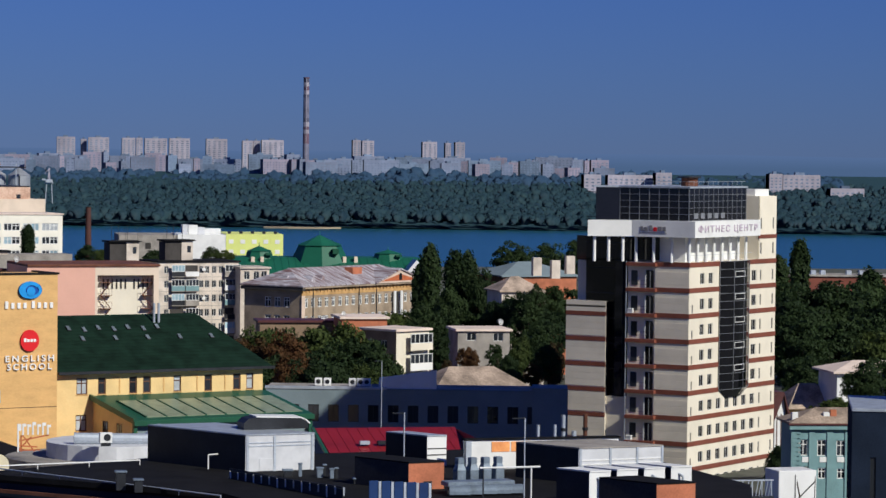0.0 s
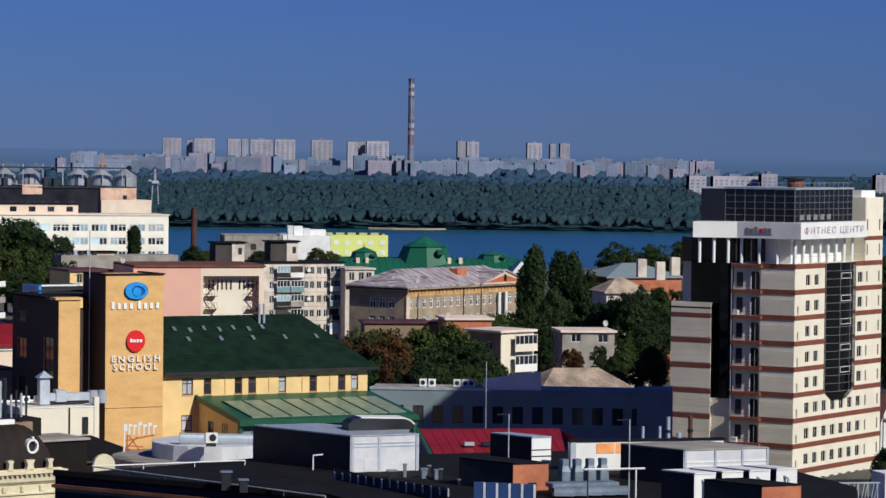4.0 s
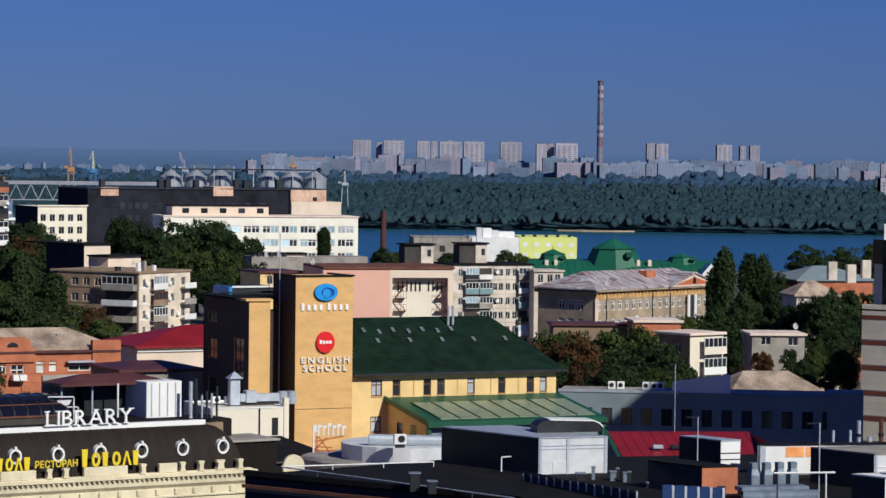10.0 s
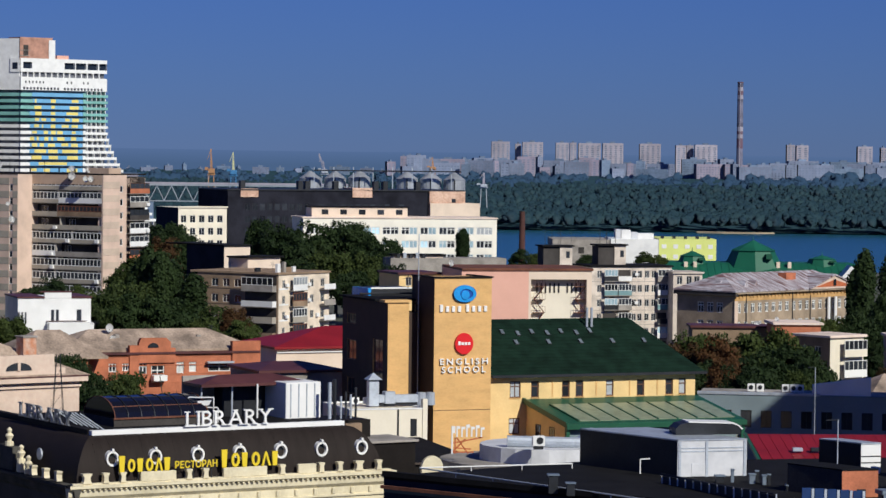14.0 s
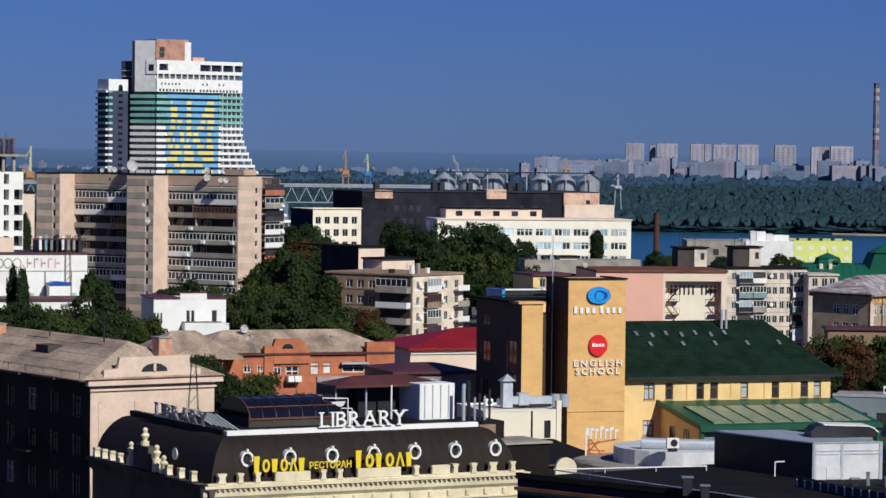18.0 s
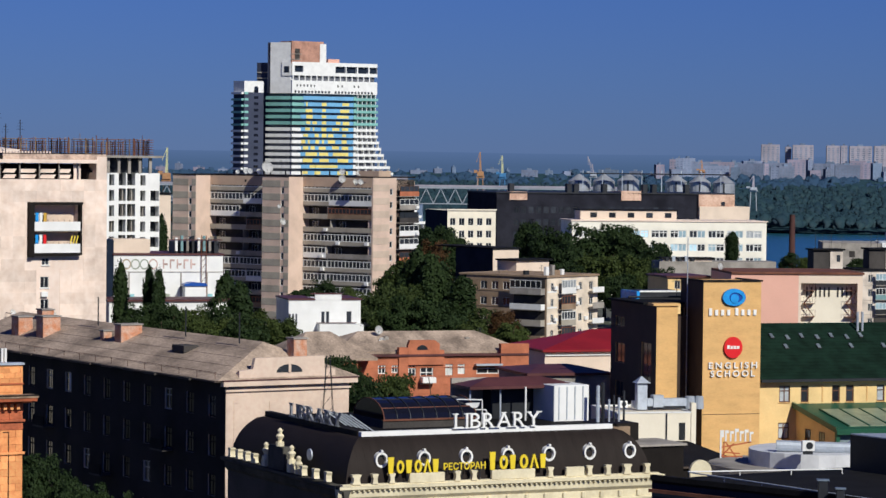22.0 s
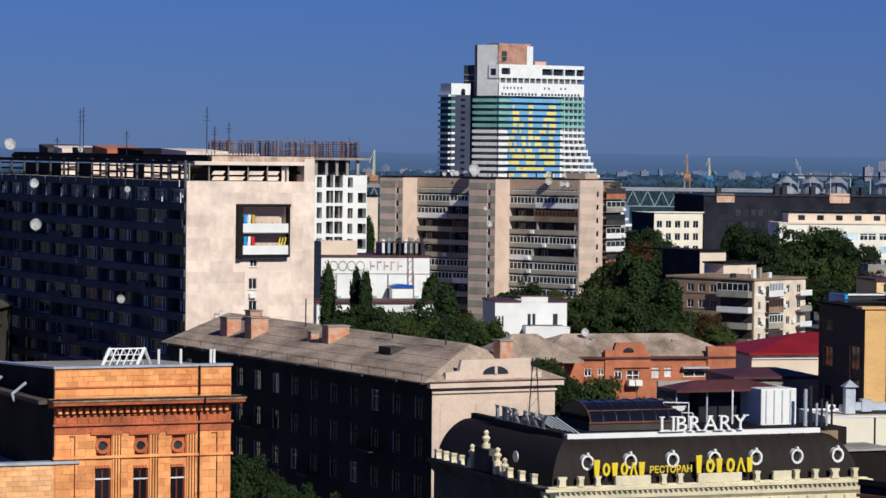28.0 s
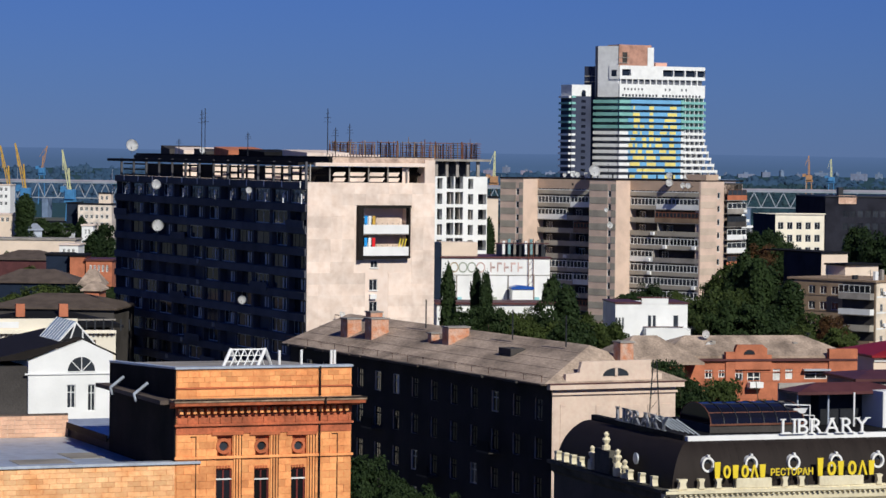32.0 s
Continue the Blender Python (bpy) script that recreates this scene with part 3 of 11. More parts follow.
# the wooded far bank: crowns too many to count
def woods(name, label, n, u0, u1, y0, y1, h0, h1, wide, leaf, material, seed, bank=True, patchy=0.4):
    """Woods of n rounded, uneven crowns between the bearings u0 and u1, each with loose leaves over it."""
    rng = np.random.default_rng(seed)
    ys = y0 + (y1 - y0) * rng.uniform(0, 1, n) ** 1.5
    if bank:
        ys[: n // 14] = y0 + rng.uniform(-10, 12, n // 14)     # the trees at the water's edge
    us = rng.uniform(u0, u1, n)
    side, ring = 9, (-0.9, -0.25, 0.25, 0.7, 1.1, 1.5)
    ball = np.array([(math.cos(a) * math.cos(2 * math.pi * (k + 0.5 * j) / side), math.cos(a) * math.sin(2 * math.pi * (k + 0.5 * j) / side), math.sin(a)) for j, a in enumerate(ring) for k in range(side)])
    m = len(ball)
    quad = np.array([(side * j + k, side * j + (k + 1) % side, side * j + side + (k + 1) % side, side * j + side + k) for j in range(len(ring) - 1) for k in range(side)])
    verts, pts, out = [], [], []
    for u, y in zip(us, ys):
        x = u * y
        yy = y + (shore_shift(x) if bank else 0)
        h = rng.uniform(h0, h1) * (1 + patchy * noise.noise((x / 90, yy / 120, seed)) + 0.15 * noise.noise((x / 25, yy / 25, seed)))
        r = wide * rng.uniform(0.7, 1.25) * h / h1
        g = profile(y)
        lump = ball * (1 + rng.normal(0, 0.11, (m, 1)))
        v = lump * np.array((r, r, r * 0.95)) + np.array((x, yy, g + h - r * 0.95))
        verts.append(v)
        k = rng.integers(2 * side, m, 30)
        pts.append(v[k] + rng.normal(0, 0.5, (30, 3)))
        out.append(ball[k])
    v, pts, out = np.concatenate(verts), np.concatenate(pts), np.concatenate(out)
    lv, lf = clumps(rng, pts, leaf, out, 0.35, 1)
    quads = (quad[None] + m * np.arange(n)[:, None, None]).reshape(-1, 4)
    ob = new(name, pydata(name, np.concatenate([v, lv]), lf + len(v), material, quads))
    ob.data.shade_smooth()
    return tagged(ob, label, "woods", kind="stuff")


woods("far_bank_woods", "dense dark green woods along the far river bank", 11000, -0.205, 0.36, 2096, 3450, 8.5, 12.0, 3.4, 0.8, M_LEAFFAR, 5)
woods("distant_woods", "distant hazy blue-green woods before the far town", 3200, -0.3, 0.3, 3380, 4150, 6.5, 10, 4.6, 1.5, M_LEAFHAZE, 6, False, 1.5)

# leaf-coloured sheet over the far bank, raised among the trees against dark gaps
bm = B()
scrub = [[bm.verts.new((x, y + (shore_shift(x) if y < 2700 else 0), profile(y) + (0.8 if y < 2150 else 6.0) + 1.2 * noise.noise((x / 45, y / 70, 2)))) for x in range(-2600, 2601, 100)] for y in (2092, 2108, 2200, 2300, 2400, 2600, 3000, 3400, 4000, 4400, 4900)]
for a, b in zip(scrub, scrub[1:]):
    for i in range(len(a) - 1):
        bm.faces.new((a[i], a[i + 1], b[i + 1], b[i]))
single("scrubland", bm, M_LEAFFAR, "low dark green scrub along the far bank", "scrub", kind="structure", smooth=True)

# ---- the far town ----
def far_block(x0, x1, y, top, deep=14, material=None, bays=6, foot=None, turn=0):
    """A distant slab of flats: a wall with recessed loggia bays and a roof hut."""
    foot = profile(y) - 3 if foot is None else foot
    w = x1 - x0
    t = thing("apartment_block", "distant pale panel-built apartment block", "building", pose(x0, y, 0, 0, 0, turn), "far town blocks")
    bm = B()
    holes = [(w * (i + 0.3) / bays, foot + 8, w * 0.45 / bays, max(2, top - foot - 10)) for i in range(bays)]
    wall_face(bm, face_r(), w, foot, top, holes, 0.2)
    box(bm, 0, w, 1.1, deep, foot, top - 0.5)
    wall_face(bm, face_l(deep), deep, foot, top, [])
    part("wall", bm, material or M_FARWHITE, t)
    bm = B()
    for s, z, hw, hh in holes:
        k = max(1, int(hh / 3))
        for j in range(k):
            box(bm, s, s + hw, 0.05, 0.18, z + hh * j / k, z + hh * j / k + 1.3)
    tagged(part("loggia_front", bm, M_FARGREY, t), kind="stuff")
    part("roof_hut", box(B(), w * 0.35, w * 0.6, 3, 9, top - 0.6, top + 2.4), M_FARGREY, t)
    return t


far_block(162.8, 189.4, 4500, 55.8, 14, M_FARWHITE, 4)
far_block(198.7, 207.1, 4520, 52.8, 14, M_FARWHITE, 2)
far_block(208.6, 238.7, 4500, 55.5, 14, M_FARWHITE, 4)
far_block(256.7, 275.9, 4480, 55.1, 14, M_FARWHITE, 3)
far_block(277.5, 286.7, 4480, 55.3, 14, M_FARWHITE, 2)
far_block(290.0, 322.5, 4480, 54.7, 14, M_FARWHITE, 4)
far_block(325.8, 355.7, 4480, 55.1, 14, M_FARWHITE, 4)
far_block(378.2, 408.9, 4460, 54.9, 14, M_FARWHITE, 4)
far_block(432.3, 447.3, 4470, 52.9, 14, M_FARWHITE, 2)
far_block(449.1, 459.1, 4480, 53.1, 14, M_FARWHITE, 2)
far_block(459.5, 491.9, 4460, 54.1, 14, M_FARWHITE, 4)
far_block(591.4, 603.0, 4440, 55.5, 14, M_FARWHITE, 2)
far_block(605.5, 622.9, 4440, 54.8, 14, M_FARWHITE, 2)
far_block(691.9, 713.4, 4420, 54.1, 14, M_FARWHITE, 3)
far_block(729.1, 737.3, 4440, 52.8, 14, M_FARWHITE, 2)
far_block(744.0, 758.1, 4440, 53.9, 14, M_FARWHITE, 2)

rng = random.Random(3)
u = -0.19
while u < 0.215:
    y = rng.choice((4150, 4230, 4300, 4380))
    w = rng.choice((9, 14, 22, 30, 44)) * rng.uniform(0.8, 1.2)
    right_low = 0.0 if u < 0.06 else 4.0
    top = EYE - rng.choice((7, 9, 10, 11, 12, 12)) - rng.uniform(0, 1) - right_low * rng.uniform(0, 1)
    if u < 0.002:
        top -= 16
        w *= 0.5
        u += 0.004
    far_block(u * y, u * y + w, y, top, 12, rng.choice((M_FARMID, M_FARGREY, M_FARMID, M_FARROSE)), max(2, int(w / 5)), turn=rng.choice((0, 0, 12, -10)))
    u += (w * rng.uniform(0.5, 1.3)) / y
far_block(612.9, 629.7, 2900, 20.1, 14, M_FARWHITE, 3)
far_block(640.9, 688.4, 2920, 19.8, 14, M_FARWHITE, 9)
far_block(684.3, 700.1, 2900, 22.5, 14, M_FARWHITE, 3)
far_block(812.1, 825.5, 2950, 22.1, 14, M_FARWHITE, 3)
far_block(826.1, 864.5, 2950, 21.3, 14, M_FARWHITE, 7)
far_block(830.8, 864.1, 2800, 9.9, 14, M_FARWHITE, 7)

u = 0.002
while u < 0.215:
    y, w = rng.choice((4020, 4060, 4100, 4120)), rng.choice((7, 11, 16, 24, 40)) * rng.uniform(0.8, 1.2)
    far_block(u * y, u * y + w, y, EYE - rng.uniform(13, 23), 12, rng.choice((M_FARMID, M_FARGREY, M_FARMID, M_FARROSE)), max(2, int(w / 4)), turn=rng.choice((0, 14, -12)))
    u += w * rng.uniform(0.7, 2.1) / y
# backdrop at the edge of sight: a glowing strip whose emission stands for haze
haze = bpy.data.materials.new("hazy_distance_glow")
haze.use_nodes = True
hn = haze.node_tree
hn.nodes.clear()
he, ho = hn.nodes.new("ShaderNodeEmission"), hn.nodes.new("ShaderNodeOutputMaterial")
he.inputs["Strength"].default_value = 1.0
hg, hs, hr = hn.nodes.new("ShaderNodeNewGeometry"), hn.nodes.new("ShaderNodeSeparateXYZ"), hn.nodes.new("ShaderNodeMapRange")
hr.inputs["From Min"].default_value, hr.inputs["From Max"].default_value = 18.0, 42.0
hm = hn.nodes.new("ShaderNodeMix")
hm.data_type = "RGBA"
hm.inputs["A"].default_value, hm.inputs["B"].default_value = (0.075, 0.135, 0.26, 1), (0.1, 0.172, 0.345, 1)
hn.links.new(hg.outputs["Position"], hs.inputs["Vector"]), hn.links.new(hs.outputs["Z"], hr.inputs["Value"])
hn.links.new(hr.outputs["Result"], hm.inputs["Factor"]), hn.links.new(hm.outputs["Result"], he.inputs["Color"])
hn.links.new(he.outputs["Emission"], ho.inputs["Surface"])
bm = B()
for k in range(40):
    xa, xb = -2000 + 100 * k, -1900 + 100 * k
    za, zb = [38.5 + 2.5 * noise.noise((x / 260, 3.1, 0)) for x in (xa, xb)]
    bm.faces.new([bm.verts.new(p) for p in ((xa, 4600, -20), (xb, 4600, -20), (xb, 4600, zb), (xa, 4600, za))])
single("backdrop", bm, haze, "glowing blue backdrop strip for hazy distant land", "backdrop", kind="structure")
# a tall striped stack
cx, cy = 499.84, 4250
chim = thing("power_station_chimney", "very tall chimney with red and white bands near its top", "chimney", pose(cx, cy, 0))
z0, z1 = 0.0, 140.33
# stack colours greyed and blued in place of haze
M_CHIMBROWN = mat("hazed_chimney_brick", (0.1, 0.1, 0.15), 0.9, vary=0.2, scale=0.05, bump=0)
M_CHIMRED = mat("hazed_chimney_red", (0.16, 0.1, 0.14), 0.9, vary=0.2, scale=0.05, bump=0)
M_CHIMPALE = mat("hazed_chimney_mauve", (0.19, 0.19, 0.27), 0.9, vary=0.25, scale=0.08, bump=0)
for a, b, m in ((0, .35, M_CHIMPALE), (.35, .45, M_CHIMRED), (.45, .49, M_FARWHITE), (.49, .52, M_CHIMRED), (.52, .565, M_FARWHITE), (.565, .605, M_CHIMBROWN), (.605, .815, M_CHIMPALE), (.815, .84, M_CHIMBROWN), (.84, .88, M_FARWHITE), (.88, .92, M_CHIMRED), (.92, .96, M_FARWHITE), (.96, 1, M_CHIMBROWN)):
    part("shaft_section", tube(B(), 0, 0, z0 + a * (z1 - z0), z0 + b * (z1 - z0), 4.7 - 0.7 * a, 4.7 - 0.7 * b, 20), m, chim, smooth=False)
# pale upright strip on the shaft
part("shaft_ladder", box(B(), -0.9, -0.2, -4.75, -4.1, 20, z1), M_FARWHITE, chim)
part("rim", tube(B(), 0, 0, z1, z1 + 1.5, 4.4, 4.4, 20), M_CHIMRED, chim)

# ---- the fitness tower ----
tw = site("office_tower", "cream and beige office tower with brown bands and black glass", "office tower", 94.22, 380.00, 48.7)
TL, TA, TB, TC, TE = 25.23, 4.95, 8.92, 12.10, 18.06
TS = 15.71
TZ, TP = 27.95, 3.29     # top of the banded body, storey height
TLOW = 22.57
bay0, bay1 = 8.37, 16.97
BAYZ = 11.14
floors = [TZ - 0.55 - TP * (k + 1) for k in range(13)]
front, slits = [], []
for k, z in enumerate(floors):
    if k < 5:
        xs = ((3.14, 1.0), (5.54, 1.0), (18.07, 1.15))
    else:
        xs = [(3.18 + i * (17.97 - 3.18) / 6, 1.05) for i in range(7)]
    front += [(x - 0.1, z + 1.0, w + 0.25, 1.4) for x, w in xs]
    slits += [(20.45, z + 1.0, 0.42, 1.4), (24.07, z + 1.0, 0.42, 1.4)]
    if k:
        slits.append((0.745, z + 0.6, 0.35, 1.1))
bm = B()
wall_face(bm, face_r(), TL, 0, TZ, front + slits)
wall_face(bm, face_l(TA), TA, 0, TZ, [])
v = [bm.verts.new(p) for p in ((TL, 0, 0), (TL, TE, 0), (TL, 0, TZ), (TL, TE, TZ), (0, TA, TZ), (0, 0, TZ), (3, TE, TZ), (3, TA, TZ), (3, TE, 0), (3, TA, 0), (0, TA, 0))]
bm.faces.new((v[0], v[1], v[3], v[2]))
bm.faces.new((v[5], v[2], v[3], v[6], v[7], v[4]))
bm.faces.new((v[10], v[4], v[7], v[9])), bm.faces.new((v[9], v[7], v[6], v[8])), bm.faces.new((v[8], v[6], v[3], v[1]))
part("wall", bm, M_CREAM, tw)
windows_r(tw, front, frame=M_WHITEFRAME, glass=M_BLACKGLASS, cols=2, bar_w=0.05)
windows_r(tw, slits, frame=M_GREYFRAME, cols=1, bar_w=0.05)
# beige siding boards on the shaded face, three to a storey
sid = mesh_of("siding_board", bevel_box(B(), -0.05, 0.0, 0, TA, 0, 0.83, 0.012), M_TOWERGREY)
low = mesh_of("siding_board", bevel_box(B(), -0.05, 0.0, 0, TE - TC, 0, 0.83, 0.012), M_TOWERGREY)
for k, z in enumerate(floors):
    for j in range(3):
        part("siding_board", sid, None, tw, m=pose(0, 0, z + 0.04 + j * 0.86))
# brown bands at every storey
for k in range(14):
    zb = TZ - 0.6 - TP * k
    if k < 6:
        part("band", box(B(), -0.08, bay0, -0.08, 0, zb, zb + 0.6), M_BANDBROWN, tw), part("band", box(B(), bay1, TL, -0.08, 0, zb, zb + 0.6), M_BANDBROWN, tw)
    else:
        part("band", box(B(), -0.08, TL, -0.08, 0, zb, zb + 0.6), M_BANDBROWN, tw)
    part("band", box(B(), -0.08, 0, 0, TA, zb, zb + 0.6), M_BANDBROWN, tw)
# the lower wing on the shaded side
bm = B()
box(bm, 0, TL, TC, TE, 0, TLOW), part("side_wing", bm, M_TOWERGREY, tw)
for k in range(11):
    zb = TLOW - 1.9 - TP * k
    part("band", box(B(), -0.08, 0, TC, TE, zb, zb + 0.55), M_BANDBROWN, tw)
    for j in range(3):
        part("siding_board", low, None, tw, m=pose(0, TC, zb - 2.6 + j * 0.86))
for j in range(2):
    part("siding_board", low, None, tw, m=pose(0, TC, TLOW - 1.18 + j * 0.6 - 0.2))
# black glass shaft in the recess
GZ = 10.26
part("glass_shaft", box(B(), 1.0, 3.0, TB + 0.02, TS, GZ, TZ + 0.2), M_BLACKGLASS, tw, "black glass shaft wall")
part("shaft_bay", prism(B(), [(1.0, TB + 0.4), (0.2, TB + 0.9), (0.2, TB + 2.0), (1.0, TB + 2.5)][::-1], GZ, TZ), M_BLACKGLASS, tw)
for k in range(9):
    part("shaft_rail", box(B(), 0.94, 1.0, TB, TS, GZ + 0.2 + k * TP, GZ + 0.28 + k * TP), M_STEELDK, tw)
part("glass_return", box(B(), 0.02, 1.0, TC - 0.06, TC - 0.004, GZ, TLOW), M_BLACKGLASS, tw)
part("link_wall", box(B(), 0.3, 3.0, TB + 0.02, TC - 0.004, 0, GZ - 0.004), M_TOWERGREY, tw)
# balconies between the siding and the glass, on a wall flush with the siding
BW = 0.04
part("loggia_wall", box(B(), BW, 3.0, TA + 0.004, TB, 0, TZ - 0.1), M_TOWERGREY, tw)
part("loggia_post", box(B(), -0.63, -0.55, TB - 0.12, TB - 0.02, floors[9], TZ), M_STEEL, tw)
bal = mesh_of("balcony_slab", bevel_box(B(), -0.65, BW - 0.002, 0, TB - TA + 0.35, 0, 0.45, 0.03), M_BANDBROWN)
for k in range(11):
    zb = TZ - 0.6 - TP * k
    part("balcony_slab", bal, None, tw, m=pose(0, TA - 0.35, zb))
    if k < 10:
        zf = zb - TP + 0.5
        d = part("balcony_door", box(B(), 0, 0.08, 0, 1.1, 0, 2.3), M_BLACKGLASS, tw, m=pose(BW - 0.1, TA + 0.2, zf))
        part("door_frame", box(B(), -0.06, 0.0, 1.1, 1.25, 0, 2.35), M_WHITEFRAME, d)
        part("door_frame", box(B(), -0.06, 0.0, 0.45, 0.52, 0, 2.3), M_GREYFRAME, d)
        part("side_window", box(B(), BW - 0.06, BW - 0.003, TB - 1.4, TB - 0.5, zf + 0.3, zf + 2.2), M_GLASS, tw)
        bm = B()
        for z in (0.45, 0.9):
            bar(bm, (-0.6, TA - 0.3, zf + z), (-0.6, TB, zf + z), 0.02)
        part("balcony_rail", bm, M_STEELDK, tw)
    if k in (2, 7):
        part("air_conditioner", bevel_box(B(), -0.55, -0.15, TB - 1.0, TB - 0.2, zb + 0.46, zb + 1.06, 0.03), M_WHITE, tw)
# curved glass bay on the sunny face with mullions and lower taper
nb = 6
arc = [(bay0 + (bay1 - bay0) * i / nb, -0.15 - 0.75 * math.sin(math.pi * i / nb)) for i in range(nb + 1)]
BT = TZ - 0.02
bm = B()
prism(bm, arc + [(bay1, 0.1), (bay0, 0.1)], BAYZ, BT)
part("glass_bay", bm, M_BLACKGLASS, tw, "bowed black glass bay")
bm = B()
lo = [bm.verts.new((x * 0.55 + 0.45 * (bay0 + bay1) / 2, y * 0.35, BAYZ - 1.1)) for x, y in arc]
hi = [bm.verts.new((x, y, BAYZ)) for x, y in arc]
for i in range(nb):
    bm.faces.new((lo[i], lo[i + 1], hi[i + 1], hi[i]))
bm.faces.new(lo[::-1])
part("bay_foot", bm, M_BLACKGLASS, tw)
for j in range(17):
    z = BAYZ + (BT - BAYZ) * j / 16
    bm = B()
    for (a, b), (c, d) in zip(arc, arc[1:]):
        bar(bm, (a, b - 0.02, z), (c, d - 0.02, z), 0.035)
    part("mullion", bm, M_GREYFRAME, tw)
for i in (0, 2, 4, 6):
    part("mullion", bar(B(), (arc[i][0], arc[i][1] - 0.02, BAYZ), (arc[i][0], arc[i][1] - 0.02, BT), 0.04), M_GREYFRAME, tw)
for j in (2.3, 5.1, 8.3, 11.2, 14):
    z = BAYZ + (BT - BAYZ) * j / 16
    bm = B()
    x0, x1 = arc[2][0], arc[4][0]
    box(bm, x0, x1, -0.98, -0.94, z, z + 0.08), box(bm, x0, x1, -0.98, -0.94, z + 0.7, z + 0.78)
    box(bm, x0, x0 + 0.08, -0.98, -0.94, z, z + 0.78), box(bm, x1 - 0.08, x1, -0.98, -0.94, z, z + 0.78)
    part("vent_window", bm, M_WHITEFRAME, tw)
# terrace storey: recessed white rooms, columns, fascia
Z1, Z2 = 31.16, 33.26
FX, FB = 17.98, 8.00
part("fascia_front", box(B(), -0.9, FX, -1.2, 3.0, Z1, Z2), M_WHITE, tw)
part("fascia_side", box(B(), -0.9, 3.0, 3.0, FB, Z1 + 0.004, Z2 - 0.004), M_WHITE, tw)
part("fascia_corner", prism(B(), [(-0.9, FB), (3.0, FB), (1.0, FB + 4.8), (-3.9, FB + 4.8)], Z1 + 0.004, Z2 - 0.03), M_WHITE, tw)
part("terrace_room", box(B(), 2.2, FX - 1.0, 1.8, FB, TZ, Z1), M_WHITE, tw)
part("terrace_shade_glass", box(B(), 2.0, 2.2, 5.5, FB + 1, TZ + 0.1, Z1), M_BLACKGLASS, tw)
col = mesh_of("column", tube(B(), 0, 0, TZ - 0.05, Z1, 0.21, n=10), M_WHITE)
for i in range(8):
    part("column", col, None, tw, m=pose(0.25 + i * (FX - 1.3) / 7.2, 0.2, 0))
for i in range(1, 4):
    part("column", col, None, tw, m=pose(-0.1, i * FB / 3.1, 0))
for i in range(3):
    part("column", col, None, tw, m=pose(-1.0 - i * 0.9, FB + 1.2 + i * 1.6, 0))
part("glass_shaft_top", prism(B(), [(1.0, TB), (2.0, TB), (2.0, TS + 2), (1.0, TS)], TZ - 0.1, Z1 - 0.1), M_BLACKGLASS, tw)
part("terrace_rail", bar(B(), (0, 0.05, TZ + 0.9), (FX, 0.05, TZ + 0.9), 0.03), M_STEEL, tw)
# glass penthouse
Z3 = 37.46
PX, PB = 16.52, 10.34
part("penthouse", prism(B(), [(0.2, 0.3), (PX, 0.3), (PX, 12), (5.0, PB + 2.8), (-1.2, PB + 2.8), (0.2, PB)], Z2, Z3), M_BLACKGLASS, tw, "black glass penthouse")
for j in range(6):
    z = Z2 + (Z3 - Z2) * (j + 0.02) / 5.02
    part("mullion", bar(B(), (0.2, 0.26, z), (PX, 0.26, z), 0.035), M_GREYFRAME, tw)
    part("mullion", bar(B(), (0.16, 0.3, z), (0.16, PB, z), 0.035), M_GREYFRAME, tw)
for i in range(13):
    x = 0.2 + (PX - 0.2) * i / 12
    part("mullion", bar(B(), (x, 0.26, Z2), (x, 0.26, Z3), 0.035), M_GREYFRAME, tw)
for i in range(8):
    y = 0.3 + (PB - 0.3) * i / 7
    part("mullion", bar(B(), (0.16, y, Z2), (0.16, y, Z3), 0.035), M_GREYFRAME, tw)
part("penthouse_roof", prism(B(), [(0.0, 0.1), (PX + 0.2, 0.1), (PX + 0.2, 12.2), (5.0, PB + 3), (-1.4, PB + 3), (0.0, PB + 0.1)], Z3, Z3 + 0.22), M_STEEL, tw)
bm = B()
for i in range(12):
    bar(bm, (0.3 + i * PX / 12, 0.4, Z3 + 0.2), (0.3 + i * PX / 12, 0.4, Z3 + 0.85), 0.025)
bar(bm, (0.3, 0.4, Z3 + 0.85), (PX, 0.4, Z3 + 0.85), 0.03), bar(bm, (0.3, 0.4, Z3 + 0.85), (0.3, PB, Z3 + 0.85), 0.03)
for i in range(8):
    bar(bm, (0.3, 0.4 + i * PB / 8, Z3 + 0.2), (0.3, 0.4 + i * PB / 8, Z3 + 0.85), 0.025)
part("roof_rail", bm, M_STEEL, tw)
for i in range(5):
    part("vent_window", box(B(), 1.5 + i * 1.9, 2.6 + i * 1.9, 0.2, 0.24, Z2 + 0.3, Z2 + 1.0), M_GREYFRAME, tw)
part("roof_vent", tube(B(), PX * 0.45, 4, Z3 + 0.2, Z3 + 1.3, 1.1, n=14), M_RUST, tw)
part("roof_vent_cap", tube(B(), PX * 0.45, 4, Z3 + 1.3, Z3 + 1.5, 1.5, n=14), M_STEELDK, tw)
# the tall pier at the far end
PZ = 36.35
p0 = 19.85
pf = [(s, z, w, h) for s, z, w, h in ((0.45, TZ + 0.7, 0.42, 1.5), (3.3, TZ + 0.7, 0.42, 1.5), (0.45, TZ + 4.0, 0.42, 1.5), (3.3, TZ + 4.0, 0.42, 1.5))]
bm = B()
wall_face(bm, face_r(p0, 0), TL - p0, TZ, PZ, [(s * (TL - p0) / 4.2, z, w, h) for s, z, w, h in pf])
box(bm, p0, TL, 0.3, 7.0, TZ, PZ)
